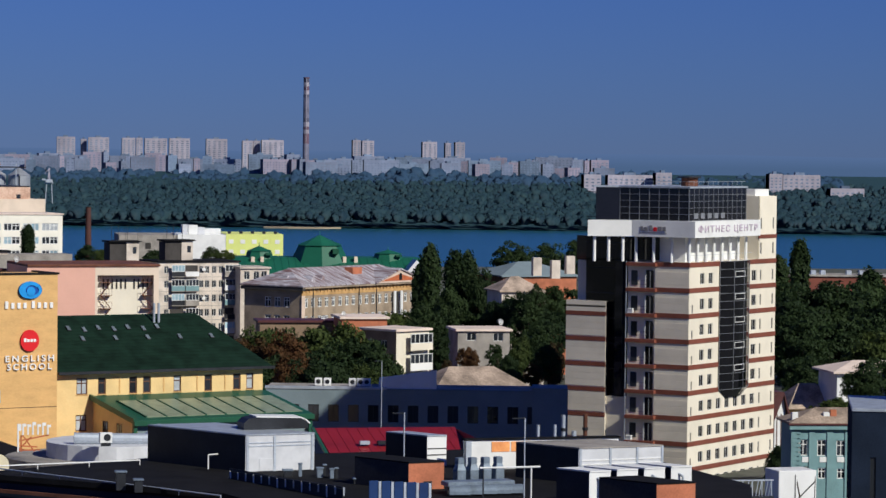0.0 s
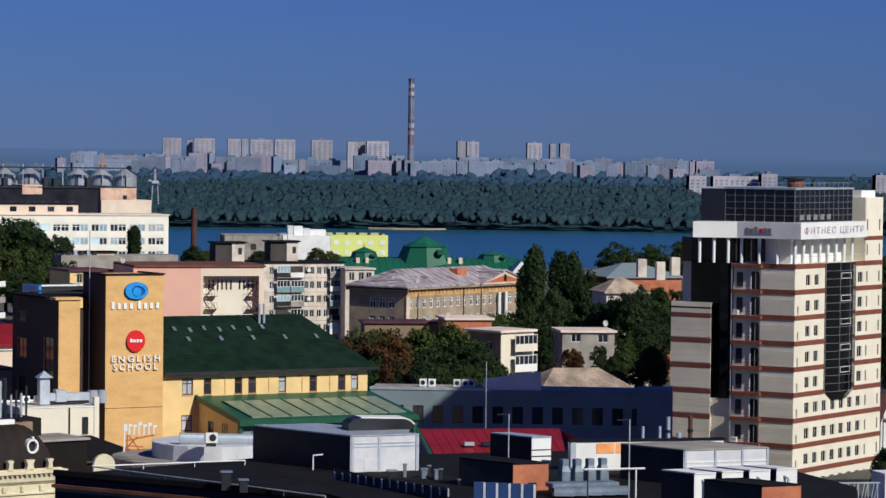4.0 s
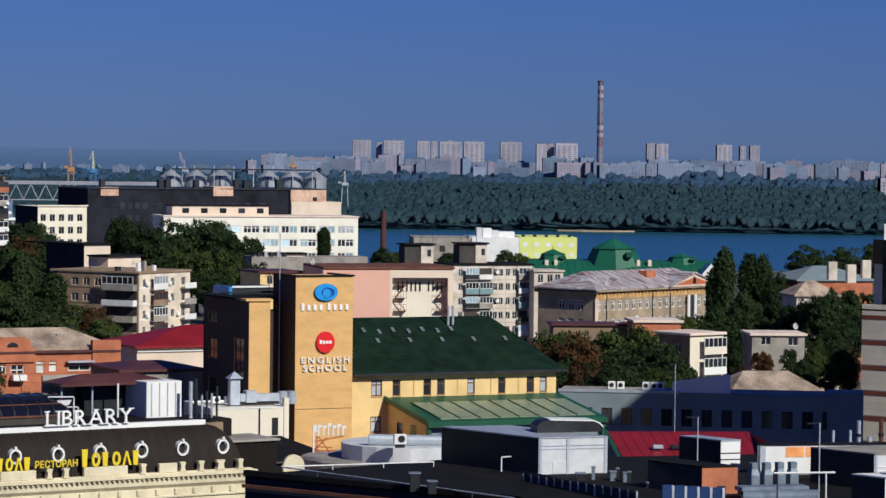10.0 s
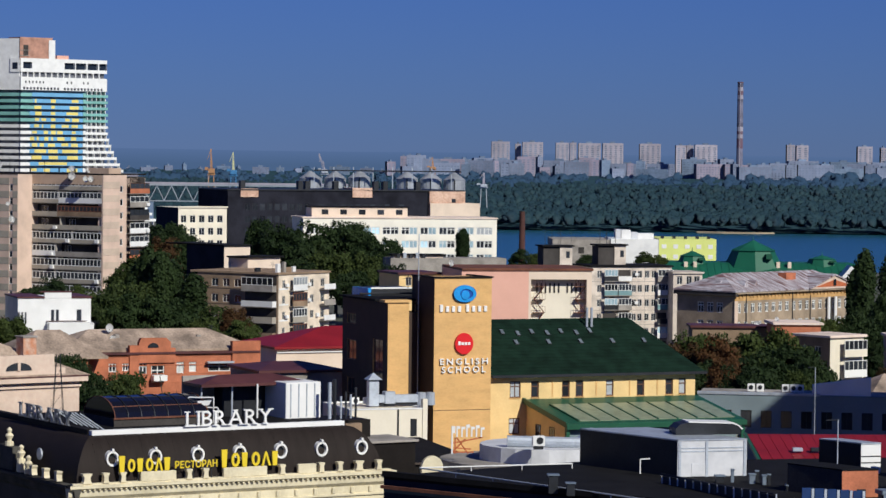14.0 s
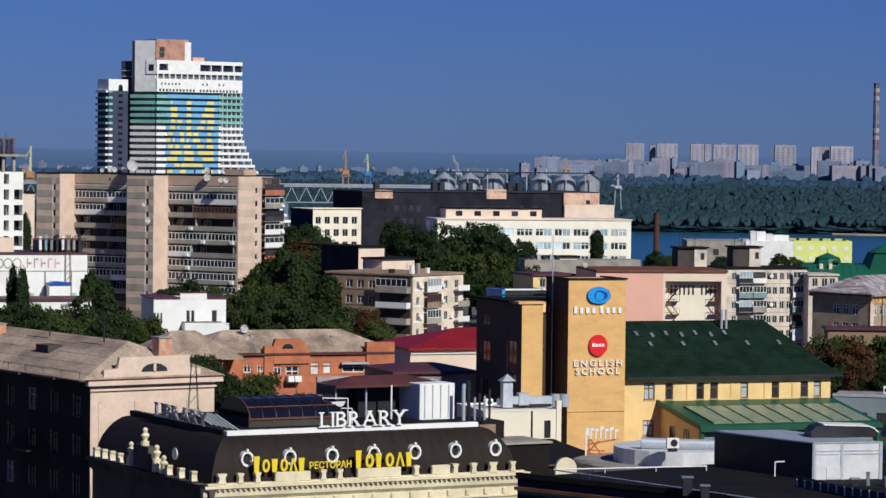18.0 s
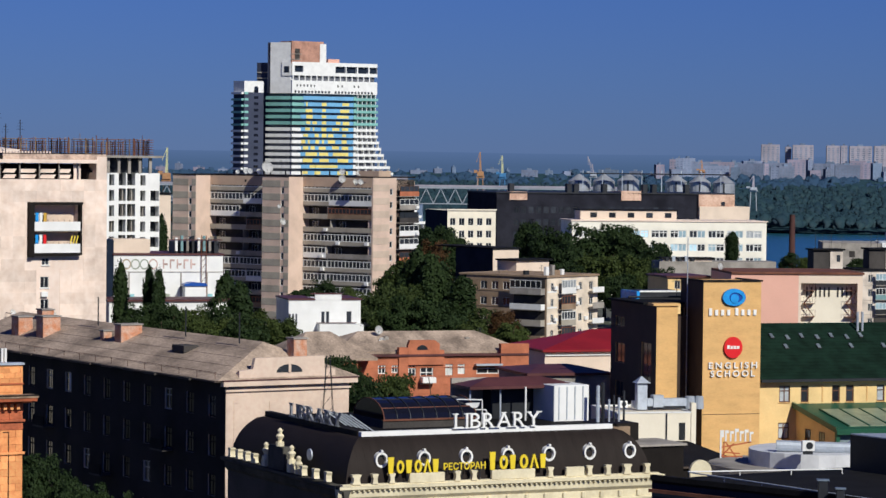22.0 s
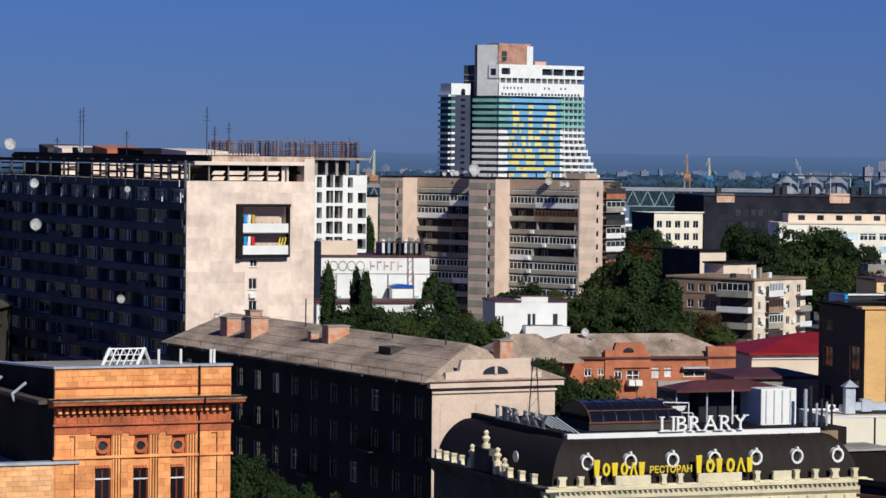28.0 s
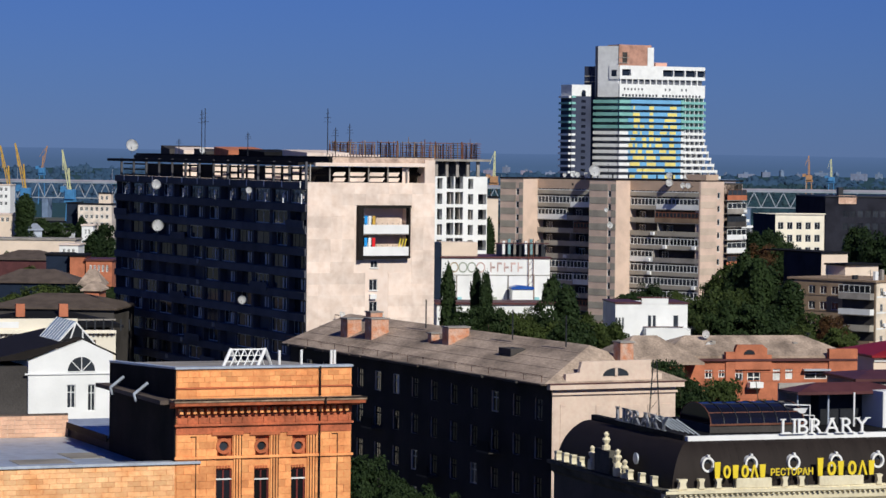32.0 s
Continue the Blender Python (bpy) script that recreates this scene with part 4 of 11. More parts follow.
box(bm, p0, p0 + 0.3, 0.0, 0.3, TZ, PZ - 0.002)
part("stair_pier", bm, M_CREAM, tw)
for s, z, w, h in pf:
    window(tw, face_r(p0 + s * (TL - p0) / 4.2, z), w, h, frame=M_GREYFRAME, cols=1, bar_w=0.05)
part("band", box(B(), p0 - 0.06, TL + 0.02, -0.08, 0, TZ + 2.75, TZ + 3.25), M_BANDBROWN, tw)
part("pier_hut", box(B(), p0 + 0.8, TL - 0.4, 1, 5, PZ, PZ + 0.9), M_WHITE, tw)
# lettering on the fascia
letters("ФИТНЕС ЦЕНТР", 0.8, mat("mauve_letter", (0.55, 0.45, 0.55), 0.5), 0.06, pose(0.0, -1.21, Z1 + 0.7), "sign_lettering", "mauve fascia lettering", 1.3, parent=tw, width=(FX + 0.9) * 0.9)
M_GREYLOGO = mat("grey_logo", (0.25, 0.24, 0.25), 0.5)
for i, (s, w, h) in enumerate(((3.0, 0.5, 0.6), (3.6, 0.6, 0.6), (4.3, 0.5, 0.5), (4.95, 0.5, 0.75), (5.6, 0.6, 0.5), (6.3, 0.4, 0.6))):
    part("logo_bar", bevel_box(B(), -0.96, -0.9, s, s + w, Z1 + 0.75, Z1 + 0.75 + h, 0.02), M_GREYLOGO if i != 2 else M_SIGNRED, tw)
part("logo_bar", box(B(), -0.96, -0.9, 2.9, 6.8, Z1 + 0.5, Z1 + 0.58), M_GREYLOGO, tw)

# ---- the ochre school and bank building ----
bk = site("sign_tower", "ochre rendered block with round signs and white letters", "office building", 5.04, 280.00, 22.2)
BL, BD, BZ = 5.76, 5.31, 30.24
sw = [(3.50, 26.63, 1.15, 0.99), (3.44, 24.17, 1.15, 1.34), (3.45, 21.33, 1.15, 1.34)]
body(bk, BL, BD, BZ, M_YELLOW, side=sw)
# umber skin puts the unlit side's shade into its colour
side_skin(bk, BD, BZ, sw, M_OCHRESHADETRIM)
windows_l(bk, sw, frame=M_BROWNFRAME, cols=2)
bm = B()
box(bm, -0.12, BL + 0.12, -0.12, 0.3, BZ, BZ + 0.14), box(bm, -0.12, 0.3, 0.3, BD, BZ, BZ + 0.14), box(bm, BL - 0.3, BL + 0.12, 0.3, BD, BZ, BZ + 0.14)
part("coping", bm, M_DARKMETAL, bk)
part("mast", bar(B(), (-0.3, 3.09, 8), (-0.3, 3.09, BZ + 4), 0.05, 6), M_STEEL, bk)
# blue swirl: an oval ring of two blades round a globe
def oval(cx, cz, rx, rz, y0, y1, n=28, a0=0, a1=360, inner=0.0):
    bm = B()
    pts = [(cx + rx * math.cos(radians(a0 + (a1 - a0) * i / n)), cz + rz * math.sin(radians(a0 + (a1 - a0) * i / n))) for i in range(n + (0 if a1 - a0 >= 360 else 1))]
    if inner:
        pts += [(cx + inner * rx * math.cos(radians(a1 - (a1 - a0) * i / n)) + 0.12 * rx, cz + inner * rz * math.sin(radians(a1 - (a1 - a0) * i / n))) for i in range(n + 1)]
    return extrude_xz(bm, pts, y0, y1)
ox, oz = 2.97, 28.79
part("swirl_back", oval(ox, oz, 1.09 * 1.08, 0.804, -0.18, -0.02), M_SIGNNAVY, bk, "deep blue oval sign")
part("swirl_blade", oval(ox - 0.05, oz + 0.02, 1.1, 0.8, -0.28, -0.18, 20, 30, 250, 0.55), M_SIGNBLUE, bk, "bright blue swirl blade")
part("swirl_blade", oval(ox + 0.05, oz - 0.02, 1.05, 0.75, -0.26, -0.18, 20, 215, 400, 0.6), M_SIGNBLUE, bk, "bright blue swirl blade")
part("swirl_globe", oval(ox, oz - 0.1, 0.42, 0.42, -0.34, -0.18, 20), M_SIGNBLUE, bk)
# white plain bars where the bank's name stands
bx0, bz0, bx1 = 0.47, 27.14, 5.54
for i in range(8):
    x = bx0 + (bx1 - bx0) * (i + (0.35 if i >= 4 else 0)) / 8.4
    h = 0.66 if i in (0, 4) else 0.52
    w = (bx1 - bx0) / 8.4 * 0.72
    bm = B()
    bevel_box(bm, x + w * 0.1, x + w * 0.82, -0.14, -0.02, bz0, bz0 + h, 0.03)
    part("name_bar", bm, M_WHITE, bk, "plain white sign shape")
rx, rz_ = 2.94, 24.19
part("round_sign", oval(rx, rz_, 0.913, 0.985, -0.25, -0.02, 36), M_SIGNRED, bk, "round red sign")
for i in range(4):
    part("name_bar", box(B(), rx - 0.62 + i * 0.32, rx - 0.38 + i * 0.32, -0.29, -0.25, rz_ - 0.12, rz_ + (0.22 if i == 0 else 0.14)), M_WHITE, bk)
ex0, ez0, ex1 = 0.55, 22.28, 5.37
letters("ENGLISH", 0.56, M_WHITE, 0.12, pose(ex0, -0.08, ez0), "sign_lettering", "white raised letters", 1.4, parent=bk, width=ex1 - ex0)
ex0, ez0, ex1 = 0.73, 21.52, 5.15
letters("SCHOOL", 0.56, M_WHITE, 0.12, pose(ex0, -0.08, ez0), "sign_lettering", "white raised letters", 1.4, parent=bk, width=ex1 - ex0)
part("joint", box(B(), 0.02, BL - 0.02, -0.012, -0.002, 18.02, 18.07), M_OCHRESHADETRIM, bk)

b2 = site("stair_block", "ochre block with a flat roof slab, shaded side coloured umber", "office building", 0.79, 280.50, 22.2)
b2l, b2d, b2z = 2.09, 11.33, 27.94
sw = [(7.87, 25.53, 2.36, 0.98), (7.78, 22.12, 2.36, 1.89), (1.15, 20.72, 2.46, 3.70), (8.10, 18.88, 1.95, 1.52)]
body(b2, b2l, b2d, b2z, M_YELLOW, side=sw)
windows_l(b2, sw, frame=M_BROWNFRAME, cols=2)
# side and link wall coloured umber in place of shade
side_skin(b2, b2d, b2z, sw, M_OCHRESHADETRIM)
part("roof_slab", box(B(), -0.4, b2l + 0.15, -0.2, 1.2, b2z, b2z + 0.22), M_YELLOW, b2)
part("roof_slab", box(B(), -0.4, b2l + 8, 2.3, b2d, b2z + 0.01, b2z + 0.2), M_TAR, b2)
part("roof_duct", bar(B(), (-1, 4.5, b2z + 0.6), (b2l + 3, 4.5, b2z + 0.6), 0.1, 10), M_STEELDK, b2)
part("roof_hut", box(B(), 1.9, 6.5, 9, 13, b2z + 0.05, b2z + 0.9), M_STEELDK, b2)
part("hut_end", box(B(), 1.6, 1.89, 8.9, 13, b2z + 0.05, b2z + 0.9), M_SIGNBLUE, b2)
part("hut_frame", box(B(), 1.9, 6.6, 8.9, 8.98, b2z + 0.82, b2z + 0.98), M_WHITE, b2)
part("link_wall", box(B(), b2l, b2l + 3.0, 1.2, 4.0, 0, b2z - 1), M_OCHRESHADETRIM, b2)

an = site("cream_annex", "low cream rendered annex with a dark doorway", "annex", -2.59, 272.00, 18.2)
al, az_ = 7.15, 18.69
dr = [(5.76, 16.23, 0.61, 1.59)]
body(an, al, 8, az_, M_CREAM, front=dr)
part("door", box(B(), dr[0][0] + 0.02, dr[0][0] + dr[0][2] - 0.02, 0.12, 0.18, dr[0][1], dr[0][1] + dr[0][3] - 0.02), M_STEELDK, an)
parapet(an, -0.05, al + 0.05, -0.05, 8, az_, 0.12, 0.3, M_WHITE)
part("end_pier", box(B(), al - 0.25, al + 0.2, -0.1, 0.5, 0, az_ + 0.9), M_CREAM, an)
part("drainpipe", tube(B(), 4.58, -0.1, az_ - 6, az_, 0.06, n=8), M_STEELDK, an)
duct = thing("ventilation_duct", "galvanised ventilation duct with a hooded outlet", "air duct", pose(0, 0, 0) @ an.matrix_basis @ pose(3.18, 3, az_ + 0.1))
part("outlet", bevel_box(B(), -0.5, 0.45, -0.4, 0.4, 0, 2.3, 0.04), M_STEEL, duct)
bm = B()
tube(bm, 0, 0, 2.4, 3.0, 0.95, 0.05, 4)
part("hood", bm, M_STEEL, duct, m=pose(0, 0, 0, 0, 0, 45))
part("trunking", bevel_box(B(), 0.45, 4.2, -0.35, 0.35, 0.3, 1.0, 0.05), M_STEEL, duct)
part("fan_box", bevel_box(B(), 1.0, 2.0, -0.45, 0.45, 0.2, 1.3, 0.05), M_STEEL, duct)
part("elbow", tube(B(), 4.6, 0, 0.0, 1.15, 0.5, 0.45, 12), M_STEEL, duct)
part("end_cap", tube(B(), 5.5, 0, 0.0, 1.15, 0.45, 0.4, 12), M_STEEL, duct)
part("stand", box(B(), 0.5, 5.6, -0.2, 0.2, 0, 0.28), M_STEELDK, duct)

wg = site("school_wing", "pale ochre wing with a dark green hipped roof", "school building", 10.36, 284.00, 22.2)
wl, wz = 21.64, 21.05
wh = [(2.06, 18.90, 1.11, 1.55), (4.26, 18.89, 0.80, 1.53), (7.47, 18.86, 0.80, 1.56), (8.90, 18.87, 0.81, 1.56), (12.10, 18.88, 0.79, 1.53), (15.37, 18.84, 0.80, 1.56), (18.44, 18.88, 0.81, 1.52), (19.87, 18.89, 0.76, 1.52), (1.99, 15.49, 1.13, 1.51)]
nh = [(5.68, 18.90, 0.85, 1.54), (10.35, 18.90, 0.77, 1.52), (13.85, 18.88, 0.80, 1.53), (16.79, 18.88, 0.83, 1.54)]
bm = B()
wall_face(bm, face_r(), wl, 0, wz, wh)
wall_face(bm, face_r(0, 0), 0.001, 0, 0.1, [])
box(bm, 0.01, wl, 0.4, 15, 0, wz - 0.02)
box(bm, wl - 0.3, wl, 0.002, 0.4, 0, wz - 0.03)
part("wall", bm, M_YELLOW2, wg)
# pale base colour stands for the bright reflection in some panes
M_PALEGLASS = glassmat("pale_tinted_glass", (0.42, 0.45, 0.48), 0.12, 0.3)
for i, (s, z, w, h) in enumerate(wh):
    window(wg, face_r(s, z), w, h, frame=M_BROWNFRAME, glass=M_PALEGLASS if i in (0, 4, 7, 8) else M_GLASS, cols=2 if i in (0, 8) else 1, rows=2, bar_w=0.1)
for s, z, w, h in nh:
    bm = B()
    box(bm, s, s + w, -0.05, -0.004, z + h - 0.1, z + h), box(bm, s + w - 0.12, s + w, -0.05, -0.004, z, z + h - 0.1)
    part("blind_window", bm, M_YELLOW, wg, "blind window niche")
for s, z, w, h in wh:
    part("sill", box(B(), s - 0.05, s + w + 0.05, -0.08, 0.06, z - 0.08, z), M_YELLOW, wg)
ry, rzz = 18.13, 25.84
bm = B()
e = [bm.verts.new(p) for p in ((-0.1, -0.6, wz), (wl + 0.8, -0.6, wz), (wl + 0.8, 15.6, wz), (-0.1, 15.6, wz), (-0.1, 7.5, rzz), (ry, 7.5, rzz))]
bm.faces.new((e[0], e[1], e[5], e[4])), bm.faces.new((e[1], e[2], e[5])), bm.faces.new((e[2], e[3], e[4], e[5])), bm.faces.new((e[3], e[0], e[4])), bm.faces.new((e[3], e[2], e[1], e[0]))
roof = part("roof", bm, M_GREENROOF, wg, "dark green shingle roof")
part("gutter", bevel_box(B(), -0.1, wl + 0.9, -0.8, -0.55, wz - 0.22, wz + 0.04, 0.03), M_STEELDK, wg)
slope = (rzz - wz) / 8.1
# shingle courses, slightly lapped
for j in range(1, 17):
    yy = -0.6 + 8.1 * j / 17
    zz = wz + slope * (yy + 0.6)
    x1 = wl + 0.8 + (ry - wl - 0.8) * j / 17
    part("shingle_course", box(B(), 0.0, x1 - 0.1, yy, yy + 0.09, zz - 0.02, zz + 0.075), M_GREENROOF, wg)
M_SKYLIGHT = glassmat("skylight_glass", (0.16, 0.19, 0.22), 0.15, 0.2)
for xx, fr in [(-0.4 + 1.55 * i, 0.76 - 0.03 * (i % 2)) for i in range(9)] + [(0.1 + 3.4 * i, 0.57) for i in range(6)]:
    yy = -0.6 + 8.1 * fr
    zz = wz + slope * (yy + 0.6)
    sk = part("skylight", bevel_box(B(), -0.2, 0.2, -0.38, 0.38, 0, 0.1, 0.03), M_STEELDK, roof, "roof window", m=pose(xx + 1.0, yy, zz + 0.02, math.degrees(math.atan(slope)), 0, 0))
    part("pane", box(B(), -0.16, 0.16, -0.34, 0.34, 0.1, 0.115), M_SKYLIGHT, wg, m=sk.matrix_basis.copy())
for xx in (13.02, 13.52):
    part("flue", tube(B(), xx, 6.2, rzz - 1.6, rzz + 1.1, 0.13, n=8), M_STEEL, roof)
# the green lean-to
cn = thing("lean_to", "green framed lean-to with grey-green roof panels", "lean-to", wg.matrix_basis @ pose(3.46, 0, 0))
c0 = 3.46
cl, cz, cf = 21.92 - c0, 18.75, 17.23
dp = 9.5
part("side_wall", extrude_yz(B(), [(-dp + 0.6, 0), (0, 0), (0, cz - 0.3), (-dp + 0.6, cf - 0.1)], 0.3, 0.6), M_YELLOW2, cn)
part("front_wall", box(B(), 0.6, cl - 0.3, -dp + 0.6, -dp + 0.9, 0, cf - 0.2), M_BLUEGREYWALL, cn)
part("side_wall", extrude_yz(B(), [(-dp + 0.6, 0), (0, 0), (0, cz - 0.3), (-dp + 0.6, cf - 0.1)], cl - 0.6, cl - 0.3), M_YELLOW2, cn)
for yy in (-2.2, -5.2):
    window(cn, face_l(yy, cf - 2.1, 0.3), 1.1, 1.5, frame=M_BROWNFRAME, inset=-0.05)
sl = (cz - cf) / dp
def lean(y):
    return cz + sl * y
def slope_slab(x0, x1, y0, y1, up, th):
    return extrude_yz(B(), [(y0, lean(y0) + up), (y1, lean(y1) + up), (y1, lean(y1) + up + th), (y0, lean(y0) + up + th)], x0, x1)
part("roof_deck", slope_slab(0, cl, -dp, 0, -0.25, 0.25), M_GREENMETAL, cn, "green sheet-metal roof frame")
n = 8
for i in range(n):
    x0 = 1.6 + (cl - 2.2) * i / n
    part("roof_panel", slope_slab(x0 + 0.08, x0 + (cl - 2.2) / n - 0.08, -dp + 0.8, -2.4, 0.01, 0.05), M_GREENPANEL, cn)
    part("rib", slope_slab(x0 - 0.07, x0 + 0.07, -dp + 0.8, -2.4, 0.01, 0.12), M_GREENMETAL, cn)
part("front_gutter", bevel_box(B(), -0.1, cl + 0.1, -dp - 0.2, -dp + 0.1, cf - 0.5, cf - 0.05, 0.04), M_GREENMETAL, cn)
part("verge", slope_slab(-0.1, 0.12, -dp, 0, -0.35, 0.5), M_GREENMETAL, cn)
part("post", box(B(), 0.0, 0.35, -dp + 0.1, -dp + 0.45, 0, cf - 0.3), M_GREENMETAL, cn)
part("post", box(B(), cl - 0.35, cl, -dp + 0.1, -dp + 0.45, 0, cf - 0.3), M_GREENMETAL, cn)

# ---- the orange stone house ----
def blocks(parent, m0, x0, x1, z0, z1, course, length, material, seed, name="stone_block", proud=0.03):
    """Courses of dressed blocks with open joints, each a piece of its own on shared meshes."""
    rngb = random.Random(seed)
    n = max(1, round((z1 - z0) / course))
    ch = (z1 - z0) / n
    cache = {}
    for j in range(n):
        x = x0 - (length * 0.5 if j % 2 else 0)
        while x < x1 - 0.05:
            a, b = max(x, x0), min(x + length, x1)
            x += length
            if b - a < 0.06:
                continue
            key = (round(b - a, 2), round(ch, 3))
            if key not in cache:
                cache[key] = mesh_of(name, bevel_box(B(), 0.008, key[0] - 0.008, -proud, 0.0, 0.008, ch - 0.008, 0.008), material)
            part(name, cache[key], None, parent, m=m0 @ pose(a, rngb.uniform(-0.008, 0.008), z0 + j * ch))


M_TRIMOLD = mat("weathered_red_trim", (0.56, 0.15, 0.065), 0.8, vary=0.35, scale=0.9, fine=6, col2=(0.3, 0.085, 0.04))
M_CAPOLD = mat("weathered_cornice_cap", (0.36, 0.25, 0.17), 0.85, vary=0.4, scale=1.2, fine=6)
# near-black stone colour that carries the side wall's shade
M_SHADESTONE = mat("shade_black_stone", (0.02, 0.017, 0.016), 0.9, vary=0.4, scale=0.4, spec=0.1)
og = site("stone_house", "orange stone-faced house with a dentil cornice", "building", -42.80, 160.00, 32)
OL, OD = 10.12, 12.97
OZ = 29.97
oh = [(2.27, 22.85, 0.94, 1.66), (4.45, 22.80, 0.89, 1.66), (6.56, 22.78, 0.90, 1.67)]
oh = [(s, 0.0 + z - 0.3, w, h + 0.3) for s, z, w, h in oh]
on = [(2.36, 25.09, 0.87, 1.23), (4.55, 25.06, 0.81, 1.22), (6.69, 25.02, 0.81, 1.22)]
bm = B()
wall_face(bm, face_r(), OL, 0, OZ, oh + on, 0.25)
box(bm, 0.001, OL, 0.3, OD, 0, OZ - 0.05)


def fall(bm):
    """The flat roof drains gently to the back."""
    for v in bm.verts:
        if v.co.z > OZ - 0.5:
            v.co.z -= 0.5 * v.co.y / OD
    return bm


fall(bm)
box(bm, 0.0, 0.01, 0.0, 0.3, 0, OZ - 0.05), box(bm, OL - 0.3, OL, 0.002, 0.3, 0, OZ - 0.06)
part("wall", bm, M_ORANGE, og)
part("side_wall", fall(box(B(), -0.06, -0.004, 0.06, OD, 0, OZ)), M_SHADESTONE, og, "side wall coloured near black for shade")
windows_r(og, oh, frame=mat("oxblood_frame_paint", (0.16, 0.025, 0.02), 0.5, vary=0.2), glass=M_BLACKGLASS, cols=2, bar_w=0.09)
for s, z, w, h in oh:
    part("transom", box(B(), s, s + w, 0.05, 0.16, z + h * 0.68, z + h * 0.72), M_WHITEFRAME, og)
for s, z, w, h in on:
    cx_, cz_, r_ = s + w * 0.42, z + h * 0.52, min(w, h) * 0.5
    bm = B()
    ring = [[bm.verts.new((cx_ + r * math.cos(i * math.pi / 12), y, cz_ + r * math.sin(i * math.pi / 12))) for i in range(24)] for r, y in ((r_, 0.1), (r_, -0.06), (r_ * 0.62, -0.06), (r_ * 0.55, 0.1))]
    for a, b in zip(ring, ring[1:]):
        for i in range(24):
            bm.faces.new((a[i], a[(i + 1) % 24], b[(i + 1) % 24], b[i]))
    part("round_surround", bm, M_ORANGEDK, og, "terracotta ring")
    part("round_pane", tube(B(), 0, 0, 0, 0.03, r_ * 0.57, n=20), M_GLASS, og, m=pose(cx_, 0.1, cz_, 90))
    part("niche_back", box(B(), s, s + w, 0.2, 0.24, z, z + h), M_ORANGEDK, og)
    for k in range(3):
        part("half_column", tube(B(), s + w + 0.1 + k * 0.16, -0.03, 22.96 - 2, z + h + 0.05, 0.065, n=8), M_ORANGE, og)
        # dark strips stand for the shadows between the half columns
        part("dark_line", box(B(), s + w + 0.17 + k * 0.16, s + w + 0.21 + k * 0.16, -0.05, -0.004, 22.96 - 2, z + h + 0.05), M_DARKMETAL, og)
    part("niche_head", bevel_box(B(), s - 0.35, s + w + 0.6, -0.12, 0.0, z + h + 0.02, z + h + 0.22, 0.03), M_ORANGEDK, og)
for s, z, w, h in oh:
    bm = B()
    for k in range(5):
        box(bm, s + 0.05 + k * (w - 0.1) / 5, s + 0.05 + (k + 0.6) * (w - 0.1) / 5, -0.08, 0, z + h + 0.02, z + h + 0.16)
    part("window_head", bm, M_ORANGEDK, og)
za, zb, zc, zd, ze, zf, zg, zh = 29.81, 28.48, 28.31, 27.97, 27.45, 26.86, 26.41, 25.08
part("coping", bevel_box(B(), -0.1, OL + 0.08, -0.12, 0.5, OZ, OZ + 0.12, 0.03), M_STEEL, og, "grey sheet-metal coping")
part("coping", fall(box(B(), -0.1, 0.4, 0.5, OD, OZ + 0.002, OZ + 0.11)), M_STEEL, og)
blocks(og, face_r(0, 0, 0), 0.05, OL - 0.02, 28.97, za, 0.28, 0.62, M_ORANGE, 1)
part("ledge", bevel_box(B(), -0.05, OL + 0.03, -0.1, 0, 28.89, 28.97, 0.02), M_ORANGEDK, og)
blocks(og, face_r(0, 0, 0), 0.05, OL - 0.02, zb, 28.88, 0.4, 1.1, M_ORANGE, 2)
part("cornice", extrude_yz(B(), [(0, zd - 0.12), (-0.25, zd), (-0.5, zd + 0.05), (-0.95, zc - 0.28), (-1.0, zc - 0.1), (0, zc - 0.1)], -0.35, OL + 0.5), M_TRIMOLD, og, "deep moulded cornice")
part("cornice_cap", extrude_yz(B(), [(-1.05, zc - 0.09), (-1.05, zc), (0, zc + 0.05), (0, zc - 0.09)], -0.4, OL + 0.55), M_CAPOLD, og, "weathered brown cornice cap")
# side cornice given a dark brown to follow the shaded side
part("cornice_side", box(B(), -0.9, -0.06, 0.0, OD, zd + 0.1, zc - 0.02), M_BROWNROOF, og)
# thin strip for the dark line above the cap
part("gutter", box(B(), -0.42, OL + 0.57, -1.07, -0.85, zc + 0.012, zc + 0.07), M_DARKMETAL, og)
dent = mesh_of("dentil", bevel_box(B(), 0, 0.2, -0.42, -0.05, 0, 0.3, 0.02), M_ORANGE)
for i in range(26):
    part("dentil", dent, None, og, m=pose(0.1 + i * (OL - 0.2) / 26, 0, zd - 0.42))
part("frieze", box(B(), 0.0, OL, -0.06, -0.003, ze - 0.1, zd - 0.1), M_TRIMOLD, og)
blocks(og, face_r(0, 0, -0.02), 0.02, OL - 0.02, zf + 0.12, ze - 0.1, 0.6, 0.62, M_TRIMOLD, 3, "frieze_block", 0.06)
part("string_course", bevel_box(B(), -0.12, OL + 0.1, -0.2, 0, zf, zf + 0.12, 0.03), M_TRIMOLD, og)
part("frieze", box(B(), 0.0, OL, -0.05, -0.003, zg, zf), M_TRIMOLD, og)
edges = [0.05] + [v for s, z, w, h in on for v in (s - 0.06, s + w + 0.5)] + [OL - 0.03]
